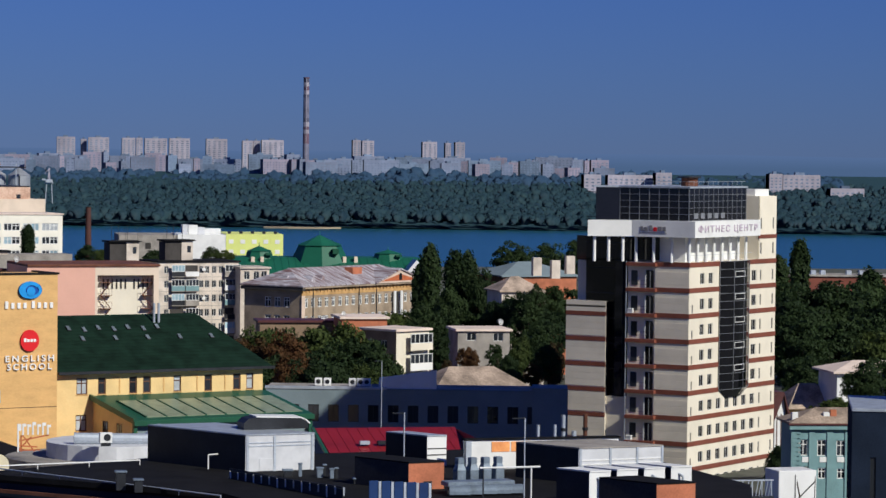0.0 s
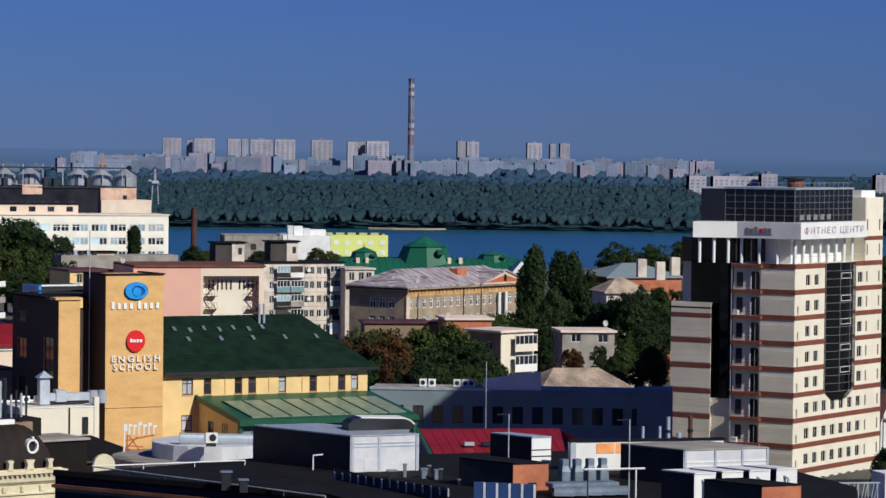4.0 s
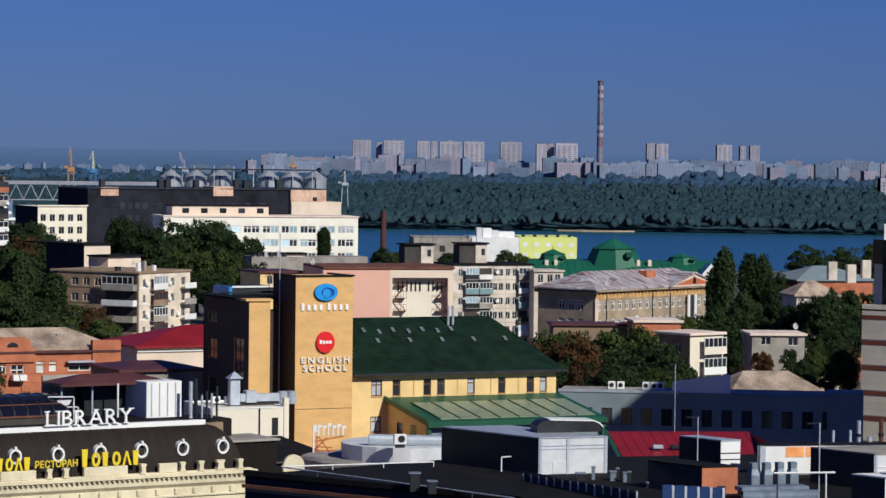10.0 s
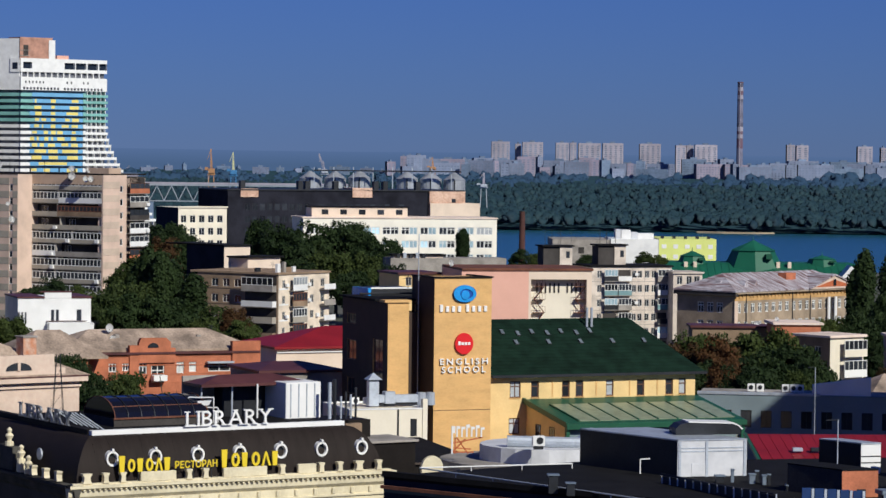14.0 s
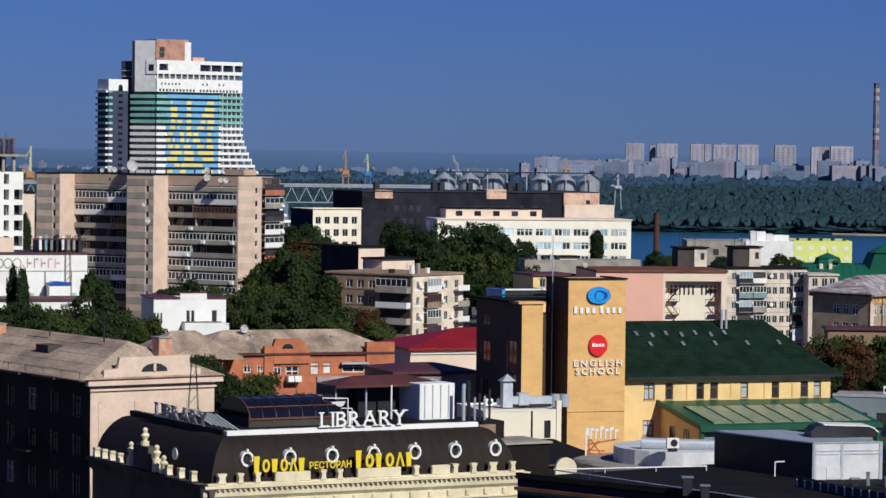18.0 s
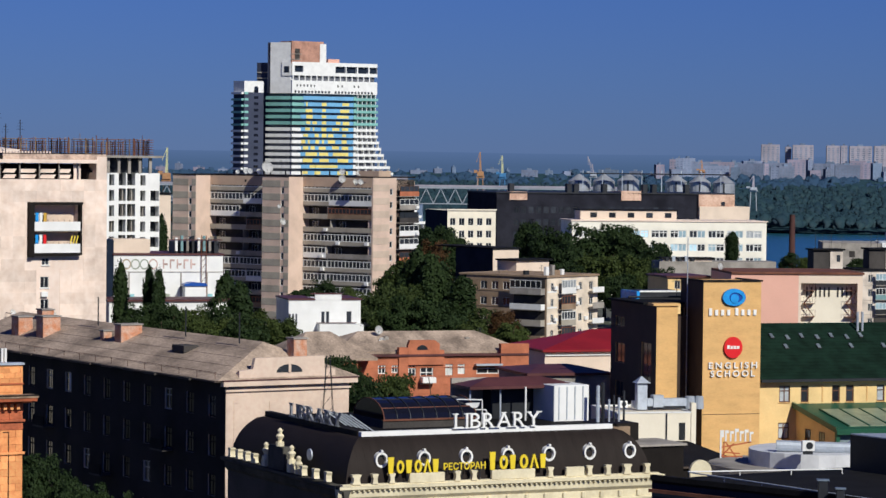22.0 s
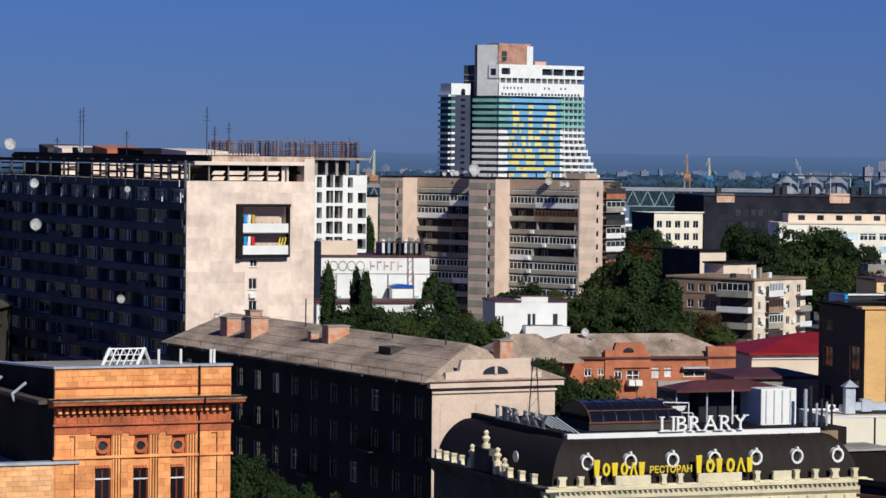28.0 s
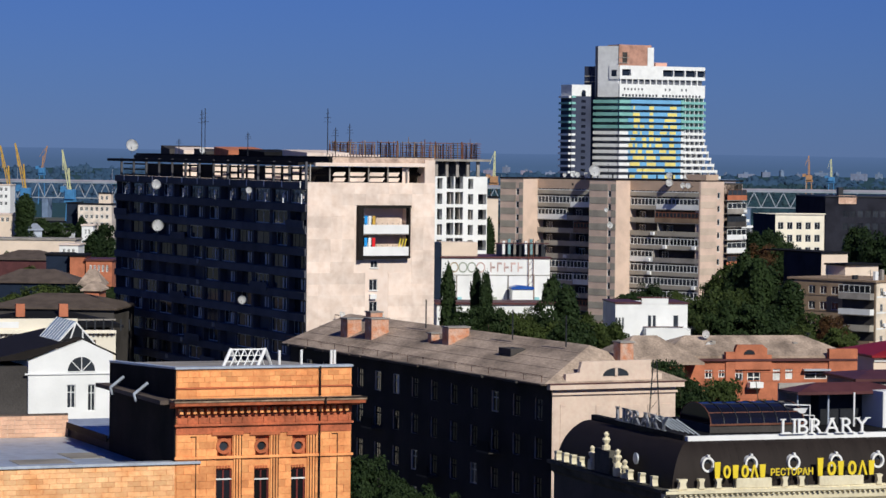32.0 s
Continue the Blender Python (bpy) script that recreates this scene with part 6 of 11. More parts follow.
for zz in (q[1] + 0.05, q[1] + 0.05 + FP):
    fr = part("balcony_front", bevel_box(B(), q[0] - 0.28, q[0] + q[2] - 0.02, -0.95, -0.85, zz, zz + 1.15, 0.02), M_WHITE, lg, "pale balcony front")
    part("balcony_slab", box(B(), q[0] - 0.28, q[0] + q[2], -0.85, 1.1, zz - 0.12, zz), M_CONCGREY, sb)
    bm = B()
    for i in range(8):
        box(bm, q[0] + i * q[2] / 8, q[0] + i * q[2] / 8 + 0.04, -0.92, -0.88, zz + 1.15, zz + 1.4)
    part("rail_stubs", bm, M_STEELDK, sb)
    part("loggia_back", box(B(), q[0] + 2.2, q[0] + q[2] - 0.4, 1.0, 1.1, zz, zz + 2.2), M_BEIGE, sb)
    window(sb, face_r(q[0] + 0.2, zz + 0.4), 1.7, 1.7, frame=M_WHITEFRAME, inset=0.9)
    for i, m in enumerate((M_SIGNBLUE, M_WHITE, M_SIGNRED if zz < q[1] + 1 else M_CRANEYEL)):
        part("hung_cloth", box(B(), q[0] + 0.1 + i * 0.55, q[0] + 0.5 + i * 0.55, -0.3, -0.26, zz + 0.9, zz + 2.3), m, sb)
for i in range(3):
    part("board", bar(B(), (q[0] + q[2] - 1.3 + 0.4 * i, -0.6, q[1] + 1.1), (q[0] + q[2] - 0.9 + 0.4 * i, -0.3, q[1] + 2.2), 0.09), M_SIGNYELLOW, sb)
# shaded long face: spandrels and fins hold the shade in their dark colour; windows
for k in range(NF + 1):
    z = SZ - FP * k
    part("spandrel", box(B(), -0.3, -0.004, 0, SD, z - 0.95 if k else z - 0.9, z), M_SLABSHADE, sb)
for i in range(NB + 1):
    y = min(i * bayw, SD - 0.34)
    part("fin", box(B(), -0.07, -0.004, y, y + 0.26, 0, SZ - 2.6), M_SLABSHADE, sb)
    part("white_post", box(B(), -0.85, -0.72, y, y + 0.12, SZ - 2.75, SZ - 1.5), M_WHITE, sb)
    part("post_arm", box(B(), -0.72, -0.3, y + 0.02, y + 0.1, SZ - 1.62, SZ - 1.52), M_SLABSHADE, sb)
    part("meter_box", box(B(), -0.46, -0.3, y + 0.3, y + 0.62, SZ - 2.1, SZ - 1.72), M_CONC, sb)
    part("white_post", box(B(), -0.8, -0.7, y + 0.6, y + 0.7, SZ - 0.75, SZ + 0.1), M_WHITE, sb)
for s, z, w, h in sideh:
    if rngs.random() < 0.85:
        window(sb, face_l(s + w, z), w, h, frame=M_WHITEFRAME if rngs.random() < 0.45 else M_STEELDK, cols=rngs.choice((2, 3, 4)), inset=0.25 if rngs.random() < 0.6 else 0.8, bar_w=0.09)
    r_ = rngs.random()
    if r_ < 0.4:
        for c in range(2):
            part("curtain", box(B(), 0.15, 0.18, s + 0.3 + c * 1.1, s + 0.8 + c * 1.1, z + 0.2, z + h - 0.2), M_CURTAIN, sb)
    elif r_ < 0.52:
        part("balcony_front", box(B(), -0.5, -0.42, s - 0.2, s + w + 0.2, z - 0.35, z + 0.65), M_SLABSHADE, sb)
    elif r_ < 0.6:
        part("air_conditioner", bevel_box(B(), -0.5, -0.1, s + 0.4, s + 1.2, z - 0.7, z - 0.1, 0.03), M_CONCGREY, sb)
# roof storey: pergola of beams on posts, slab edge, huts
RZ_ = 40.05
# terrace wall coloured dark for the shade under the roof
part("terrace_wall", box(B(), 4.5, SL - 1, 2.5, SD - 1, SZ, RZ_ - 0.6), M_DARKMETAL, sb)
part("tall_pier", box(B(), 16.31, SL, 0.004, 5, SZ, 40.67), M_CONC, sb)
part("roof_beam", bevel_box(B(), 0.887, 16.30, -0.5, 0.2, RZ_ - 0.25, RZ_ + 0.2, 0.03), M_CONC, sb)
part("roof_slab", box(B(), 3.0, SL - 2.5, 0.3, SD + 1, RZ_ + 0.1, RZ_ + 0.75), M_DARKMETAL, sb)
part("eaves_beam", box(B(), -1.2, -0.45, 0.3, SD + 1, RZ_ - 0.2, RZ_ + 0.2), M_DARKMETAL, sb)
for i in range(28):
    y = 0.6 + i * (SD - 1) / 27
    part("pergola_beam", box(B(), -0.45, 3.0, y, y + 0.22, RZ_ - 0.1, RZ_ + 0.16), M_DARKMETAL, sb)
part("roof_edge", box(B(), 3.52, SL, 0.25, 1.2, RZ_ + 0.2, RZ_ + 0.9), M_EDGEOLD, sb, "stained roof edge")
part("roof_deck", box(B(), 3.0, SL, 1.2, SD, RZ_ + 0.76, RZ_ + 1.0), M_TAR, sb)
for i in range(6):
    x = 0.3 + i * SL / 6.6
    part("post", box(B(), x, x + 0.16, 0.0, 0.16, SZ, RZ_), M_CONCGREY, sb)
for i in range(14):
    y = i * SD / 13.5
    part("post", box(B(), -0.3, 0.0, y, y + 0.25, SZ, RZ_ + 0.3), M_SLABSHADE, sb)
for i in range(7):
    x = 1.2 + i * SL / 7.5
    part("pergola_brace", bar(B(), (x, 1.0, SZ + 0.2), (x + 1.6, 3.0, RZ_ - 0.1), 0.14), M_DARKMETAL, sb)
# pale screen panels, cut slanted to the shape of sunlit stripes
for a_, b_ in ((3.62, 5.48), (5.79, 8.21), (8.61, 10.89), (11.20, 13.02)):
    for j in range(2):
        part("screen_panel", extrude_xz(B(), [(a_, SZ + 0.12 + 0.72 * j), (b_ - 0.3, SZ + 0.12 + 0.72 * j), (b_, SZ + 0.6 + 0.72 * j), (a_ + 0.3, SZ + 0.6 + 0.72 * j)], 0.45, 0.6), M_CONC, sb)
part("screen_panel", box(B(), 13.34, 14.29, 0.45, 0.6, SZ, RZ_ - 0.4), M_CONC, sb)
for i in range(2):
    part("pergola_rail", box(B(), 0.4, SL - 1.5, 1.2 + i, 1.5 + i, SZ + 0.9 + 0.8 * i, SZ + 1.2 + 0.8 * i), M_DARKMETAL, sb)
# terrace partitions that catch the sun through the open pergola, behind dark rails
for i in range(20):
    y = 5 + i * (SD - 12) / 20
    if i in (5, 11, 12) or i > 14:
        continue
    part("terrace_partition", bevel_box(B(), 1.2, 2.1, y, y + 0.14, SZ + 0.15, RZ_ - 0.35, 0.02), M_CONC, sb)
for z in (SZ + 0.05, SZ + 0.85, SZ + 1.65):
    part("terrace_rail", box(B(), 0.1, 0.22, 0.5, SD - 3, z, z + 0.22), M_DARKMETAL, sb)
for fy, w, h, m in ((0.1, 9, 0.9, M_CONC), (0.3, 10, 0.9, M_TAR), (0.48, 6, 1.2, M_BRICK), (0.6, 5, 0.9, M_DARKWALL), (0.72, 4, 1.1, M_CONC), (0.8, 4, 1.3, M_DARKWALL)):
    part("roof_hut", extrude_yz(B(), [(SD * fy, RZ_ + 0.9), (SD * fy + w, RZ_ + 0.9), (SD * fy + w, RZ_ + 0.9 + h), (SD * fy, RZ_ + 0.9 + h * 0.6)], 3, 9), m, sb)
for i in range(18):
    part("parapet_block", box(B(), 3 + i * 0.42, 3.2 + i * 0.42, 0.9, 1.2, RZ_ + 1.0, RZ_ + 1.25), M_CONC, sb)
for t_, x_, top, bot in ((-106.34, 410, 47.18, 0), (-105.86, 410, 47.42, 0), (-97.33, 400, 44.15, 0), (-83.78, 388, 47.27, 0), (-82.73, 388, 44.79, 0), (-80.44, 386, 45.30, 0), (-113.57, 425, 43.21, 0)):
    an_ = thing("roof_antenna", "thin dark aerial mast on a flat roof", "antenna", pose(t_, x_, RZ_ + 0.9))
    hgt = top - RZ_ - 0.9
    part("mast", bar(B(), (0, 0, 0), (0, 0, hgt), 0.055, 6), M_STEELDK, an_)
    for k in range(3):
        part("crossbar", bar(B(), (-0.5 + 0.1 * k, 0, hgt * (0.72 + 0.09 * k)), (0.5 - 0.1 * k, 0, hgt * (0.72 + 0.09 * k)), 0.03), M_STEELDK, an_)
dish("a", -122.58, 432, RZ_ + 1.0, 0.920, 15, 15)
dish("b", -110.87, 404, 30.30, 0.823, 5, 5)
dish("c", -112.26, 408, 36.03, 0.680, 10, 5)
dish("d", -94.26, 388, 35.98, 0.431, 10, 5)
dish("e", -95.03, 388, 21.48, 0.575, 10, 5)
dish("f", -107.53, 415, RZ_ + 1.0, 0.45, 10, 10)

# ---- unfinished white frame house ----
uf = site("unfinished_block", "white concrete frame of an unfinished block under scaffolding", "unfinished building", -114.68, 640.00, 28.5)
UL, UZ = 9.86, 36.28
UL2 = 11.77
uh, UP = [], 3.29
for k in range(8):
    z = UZ - 0.25 - UP * (k + 1) + UP * 0.32
    uh += [(0.503, z, 1.64 - 0.503, UP * 0.7), (2.6, z, 4.2 - 2.6, UP * 0.8), (4.5, z, 6.3 - 4.5, UP * 0.8), (7.45, z, 8.59 - 7.45, UP * 0.66)]
    if k:
        uh.append((9.73, z, UL2 - 9.73 - 0.15, UP * 0.66))
bm = B()
wall_face(bm, face_r(), UL2, 0, UZ, uh, 2.5)
box(bm, 0, UL2, 2.6, 14, 0, UZ - 0.01), box(bm, 0, 0.01, 0, 2.6, 0, UZ)
part("frame", bm, M_WHITE, uf)
for s, z, w, h in uh:
    # dark panel stands for the shade inside the opening
    part("dark_room", box(B(), s + 0.02, s + w - 0.02, 2.3, 2.45, z + 0.02, z + h - 0.02), M_STEELDK, uf)
    if rngs.random() < 0.4:
        part("inner_wall", box(B(), s + w * 0.6, s + w * 0.75, 0.6, 2.2, z, z + h), M_CONCGREY, uf)
part("top_slab", box(B(), -24, UL2 + 0.4, -1, 14, 39.64, 40.12), M_CONCGREY, uf)
for i in range(5):
    part("column", box(B(), i * UL / 4.2, i * UL / 4.2 + 0.6, 0, 0.6, UZ, 39.64), M_CONCGREY, uf)
part("top_room", box(B(), 1, UL - 1, 3, 12, UZ, 39.64), M_STEELDK, uf)
# timber shuttering and scaffolding on top
M_TIMBER = mat("raw_timber", (0.3, 0.2, 0.13), 0.9, vary=0.3, scale=1.0, random_tone=0.4)
sz0, sz1 = 40.12, 43.9
for i in range(150):
    x = -23.5 + i * (UL2 + 22) / 150
    if (i % 52) in (23, 24, 25, 49, 50):
        continue
    deep = rngs.choice((0.0, 0.9, 1.8, 2.7))
    hh = (sz1 - sz0) * rngs.uniform(0.72, 1.0) * (1.25 if rngs.random() < 0.05 else 1)
    part("scaffold_pole", box(B(), x, x + rngs.choice((0.07, 0.1, 0.16)), deep, deep + 0.14, sz0, sz0 + hh), M_TIMBER if rngs.random() < 0.6 else M_RUST, uf)
for j in range(7):
    for k, (a, b) in enumerate(((-23, -17.5), (-17, -13), (-12.5, -8), (-7.5, -2.5), (-2, 4), (4.3, UL2 - 1))):
        z = sz0 + (sz1 - sz0) * (j + 0.5 + 0.15 * rngs.random()) / 7.5
        part("scaffold_rail", box(B(), a, b, 0.15 + 0.9 * (k % 3), 0.22 + 0.9 * (k % 3), z, z + 0.09), M_RUST if (j + k) % 3 else M_TIMBER, uf)
        part("scaffold_board", box(B(), a + 0.3, b - 0.3, 0.3, 2.6, z - 0.06, z), M_RUST, uf)

# ---- the restaurant with the mansard roof ----
lb = site("restaurant_house", "cream stucco restaurant with a dark rounded mansard roof", "restaurant", -19.84, 200.00, 29.5)
LL, LD = 23.36, 20.85
LZ = 19.76          # top of the cornice
LT = 22.79      # top of the mansard
M_STUCCO = mat("cream_stucco", (0.74, 0.66, 0.47), 0.75, vary=0.14, scale=0.7, fine=6)
# stucco darkened to carry the shade of the side face
M_SHADESTUCCO = mat("shade_dark_stucco", (0.09, 0.085, 0.075), 0.9, vary=0.3, scale=0.6, spec=0.1)
M_MANSARD = mat("brown_black_standing_seam", (0.024, 0.018, 0.016), 0.65, 0.0, spec=0.12, vary=0.15, scale=0.4, stretch=(6, 1, 1))
body(lb, LL, LD, LZ - 0.6, M_STUCCO)
part("cornice", extrude_yz(B(), [(0, LZ - 1.0), (-0.25, LZ - 0.75), (-0.3, LZ - 0.35), (-0.6, LZ - 0.2), (-0.6, LZ), (0.3, LZ)], -0.6, LL + 0.6), M_STUCCO, lb)
# side wall and side cornice hold their shade in dark colours
side_skin(lb, LD, LZ - 0.62, [], M_DARKWALL, "side wall coloured dark for shade")
part("cornice_side", extrude_xz(B(), [(-0.021, LZ - 1.0), (-0.25, LZ - 0.75), (-0.3, LZ - 0.35), (-0.6, LZ - 0.2), (-0.6, LZ), (0.3, LZ)], -0.55, LD), M_SHADESTUCCO, lb, "side cornice coloured dark for shade")
dn = mesh_of("dentil", bevel_box(B(), 0, 0.16, -0.5, -0.28, 0, 0.16, 0.02), M_STUCCO)
for i in range(62):
    part("dentil", dn, None, lb, m=pose(i * LL / 62, 0, LZ - 0.36))
part("string_course", bevel_box(B(), -0.1, LL + 0.1, -0.14, 0, LZ - 1.65, LZ - 1.5, 0.03), M_STUCCO, lb)
br = mesh_of("bracket", bevel_box(B(), 0, 0.3, -0.16, 0, 0, 0.42, 0.05), M_STUCCO)
for i in range(16):
    part("bracket", br, None, lb, m=pose(0.4 + i * LL / 16.2, 0, LZ - 1.45))
part("blocking_course", box(B(), -0.3, LL + 0.3, -0.35, 0.1, LZ, LZ + 0.1), M_STUCCO, lb)
# mansard: a bowed profile swept along the front, mitred to the side
prof = [(0.15, 0.0), (0.2, 0.45), (0.3, 0.9), (0.43, 1.32), (0.6, 1.7), (0.81, 2.07), (1.05, 2.4), (1.31, 2.67), (1.6, 2.9), (1.94, 2.96 + (LT - LZ - 2.9) * 0.3), (2.3, LT - LZ)]
bm = B()
def loop(d, z):
    return [bm.verts.new(p) for p in ((d, d, LZ + z), (LL - d, d, LZ + z), (LL - d, LD - d, LZ + z), (d, LD - d, LZ + z))]
loops = [loop(d, z) for d, z in prof]
for a, b in zip(loops, loops[1:]):
    for i in range(4):
        bm.faces.new((a[i], a[(i + 1) % 4], b[(i + 1) % 4], b[i]))
bm.faces.new(loops[-1])
for a, b in zip(loops, loops[1:]):
    for i in range(4):
        bm.edges.get((a[i], b[i])).smooth = False
part("mansard_roof", bm, M_MANSARD, lb, "dark brown metal mansard roof", smooth=True)
def on_mansard(z):
    for (d0, a), (d1, b) in zip(prof, prof[1:]):
        if z <= b:
            return d0 + (d1 - d0) * (z - a) / (b - a)
    return prof[-1][0]
for i in range(1, 40):
    x = i * LL / 40
    bm = B()
    for (d0, z0), (d1, z1) in zip(prof, prof[1:]):
        if d1 < x < LL - d1:
            bar(bm, (x, d0 + 0.012, LZ + z0), (x, d1 + 0.012, LZ + z1), 0.026)
    if len(bm.verts):
        part("seam", bm, M_MANSARD, lb)
    else:
        bm.free()
part("roof_ledge", bevel_box(B(), 2.1, LL - 2.1, 2.05, 2.6, LT - 0.02, LT + 0.3, 0.03), M_WHITE, lb, "white roof ledge")
part("roof_ledge_side", bevel_box(B(), 2.0, 2.5, 2.6, LD - 2, LT - 0.02, LT + 0.35, 0.03), M_DARKMETAL, lb)
part("roof_deck", box(B(), 2.5, LL - 2.4, 2.6, LD - 2.4, LT, LT + 0.1), M_TAR, lb)
# round dormer windows with white rims
for k in range(7):
    zc = 1.6
    y = on_mansard(zc) - 0.05
    x = (2.83 + (21.70 - 2.83) * k / 6)
    bm = B()
    rr = [[bm.verts.new((r * math.cos(i * math.pi / 12), yy, r * 1.12 * math.sin(i * math.pi / 12))) for i in range(24)] for r, yy in ((0.46, 0.5), (0.46, -0.2), (0.33, -0.2), (0.3, 0.1))]
    for a, b in zip(rr, rr[1:]):
        for i in range(24):
            bm.faces.new((a[i], a[(i + 1) % 24], b[(i + 1) % 24], b[i]))
    box(bm, -0.08, 0.08, -0.25, 0.0, 0.5, 0.66)
    rim = part("round_window", bm, M_WHITE, lb, "white-rimmed round window", m=pose(x, y, LZ + zc))
    part("pane", tube(B(), 0, 0, 0, 0.04, 0.34, n=20), M_GLASS, rim, m=pose(0, 0.12, 0, 90))
# parapet pedestals on the cornice
ped = mesh_of("pedestal", extrude_xz(B(), [(-0.26, 0), (0.26, 0), (0.19, 0.18), (0.17, 0.42), (0.26, 0.58), (0.26, 0.66), (-0.26, 0.66), (-0.26, 0.58), (-0.17, 0.42), (-0.19, 0.18)], -0.2, 0.2), M_STUCCO)
marks = [0.69, 2.04, 3.28, 8.12, 9.35, 15.14, 18.16, 19.61, 21.12, 22.68]
for i, x in enumerate(marks):
    part("pedestal", ped, None, lb, m=Matrix.Translation((x, -0.25, LZ + 0.1)) @ Matrix.Diagonal((1.25 if i in (0, 8) else 0.85, 1, 1, 1)))
for a, b in ((4.56, 7.16), (10.67, 13.97), (16.36, 17.76)):
    part("parapet_panel", bevel_box(B(), a, b, -0.4, -0.1, LZ + 0.1, LZ + 0.72, 0.04), M_STUCCO, lb)
for fy in (0.1, 0.2, 0.3, 0.72, 0.79, 0.86, 0.93):
    part("pedestal", ped, None, lb, m=Matrix.Translation((-0.3, LD * fy, LZ + 0.1)) @ Matrix.Rotation(radians(90), 4, "Z"))
# urns, and an attic block darkened for the side's shade
part("attic_block", bevel_box(B(), -0.5, 0.1, LD * 0.45, LD * 0.58, LZ + 0.1, LZ + 1.7, 0.05), M_SHADESTUCCO, lb)
def urn(y, z):
    bm = B()
    for z0, z1, r0, r1 in ((0, 0.3, 0.3, 0.3), (0.3, 0.42, 0.16, 0.16), (0.42, 0.7, 0.16, 0.3), (0.7, 0.85, 0.3, 0.2), (0.85, 1.1, 0.12, 0.2), (1.1, 1.25, 0.2, 0.06)):
        tube(bm, 0, 0, z0, z1, r0, r1, 10)
    part("urn", bm, M_STUCCO, lb, "white stucco urn", m=pose(-0.3, y, z))
urn(LD * 0.5, LZ + 1.7), urn(LD * 0.4, LZ + 0.7), urn(LD * 0.34, LZ + 0.1), urn(LD * 0.62, LZ + 0.5)
for fy, h in ((0.4, 0.6), (0.62, 0.5)):
    part("urn_plinth", bevel_box(B(), -0.55, -0.05, LD * fy - 0.3, LD * fy + 0.3, LZ + 0.1, LZ + 0.1 + h, 0.04), M_STUCCO, lb)
part("oval_frame", tube(B(), 0, 0, 0, 0.1, 0.4, n=16), M_STEEL, lb, m=pose(0.2, LD * 0.3, LZ + 1.5, 0, -90))
# signs
x0, z0, x1 = 8.94, 23.21, 15.46
sg = thing("roof_sign", "large white serif letters on a roof edge", "sign", lb.matrix_basis)
serif_letters("LIBRARY", 1.06, M_WHITE, 0.15, pose(x0, 2.0, LT + 0.33), "sign_letter", sg, x1 - x0)
for i in range(8):
    part("sign_stay", bar(B(), (x0 + i * (x1 - x0) / 7.3 + 0.1, 2.1, LT + 0.4), (x0 + i * (x1 - x0) / 7.3 + 0.1, 2.9, LT + 0.1), 0.03), M_STEELDK, sg)
sg2 = thing("roof_sign", "white letters seen edge-on along the roof side", "sign", lb.matrix_basis)
# white letters given grey to stand for their backlit dark
serif_letters("LIBRARY", 1.0, M_GREYFRAME, 0.15, pose(2.0, 13.90, LT + 0.36, 0, 0, -90), "sign_letter", sg2, 13.90 - 5.01)
for i in range(6):
    y = 4.0 + i * 0.9
    part("sign_stay", bar(B(), (2.1, y, LT + 1.3), (3.6, y - 0.6, LT + 0.2), 0.05), M_STEEL, sg2)
rs_ = thing("restaurant_sign", "yellow restaurant lettering with plain bars for the name", "sign", lb.matrix_basis)
def name_bars(a, b, n, h):
    """Plain posts, rings and wedges where a proper name stands."""
    w = (b - a) / n
    for i in range(n):
        bm = B()
        x, hh = a + i * w, h * (1.15 if i == 0 else 0.92)
        if i in (1, 3):
            n_ = 18
            cx_, rx_ = x + w * 0.42, w * 0.42
            rings = [[bm.verts.new((cx_ + rx_ * f_ * math.cos(j * 2 * math.pi / n_), y_, hh / 2 + hh / 2 * g_ * math.sin(j * 2 * math.pi / n_))) for j in range(n_)] for f_, g_, y_ in ((1, 1, 0.06), (1, 1, -0.06), (0.42, 0.6, -0.06), (0.42, 0.6, 0.06))]
            for p_, q_ in zip(rings, rings[1:] + rings[:1]):
                for j in range(n_):
                    bm.faces.new((p_[j], p_[(j + 1) % n_], q_[(j + 1) % n_], q_[j]))
            bmesh.ops.recalc_face_normals(bm, faces=bm.faces)
        elif i == 4:
            extrude_xz(bm, [(x, 0), (x + 0.16, 0), (x + w * 0.42, hh * 0.75), (x + w * 0.7, 0), (x + w * 0.92, 0), (x + w * 0.52, hh), (x + w * 0.34, hh)], -0.06, 0.06)
        else:
            extrude_xz(bm, [(x + 0.08, 0), (x + 0.4, 0), (x + 0.46, hh), (x + 0.02, hh)], -0.06, 0.06)
        part("name_bar", bm, M_SIGNYELLOW, rs_, m=pose(0, -0.35, LZ + 0.74))
name_bars(2.93, 6.88, 6, 0.95)
name_bars(10.47, 15.06, 6, 1.05)
x0, x1 = 7.05, 10.17
letters("РЕСТОРАН", 0.45, M_SIGNYELLOW, 0.08, pose(x0, -0.35, LZ + 0.85), "sign_lettering", "", parent=rs_, width=x1 - x0)
for i in range(9):
    x = 3.05 + i * 1.35
    part("sign_leg", bar(B(), (x, -0.3, LZ + 0.1), (x, -0.3, LZ + 0.9), 0.03), M_STEELDK, rs_)
# roof lantern: dark glazed barrel
ln = thing("glazed_roof_lantern", "dark glazed barrel-shaped roof lantern with brown frame", "roof lantern", lb.matrix_basis @ pose(5.57, 6, LT + 0.1))
lw_ = 12.60 - 5.57
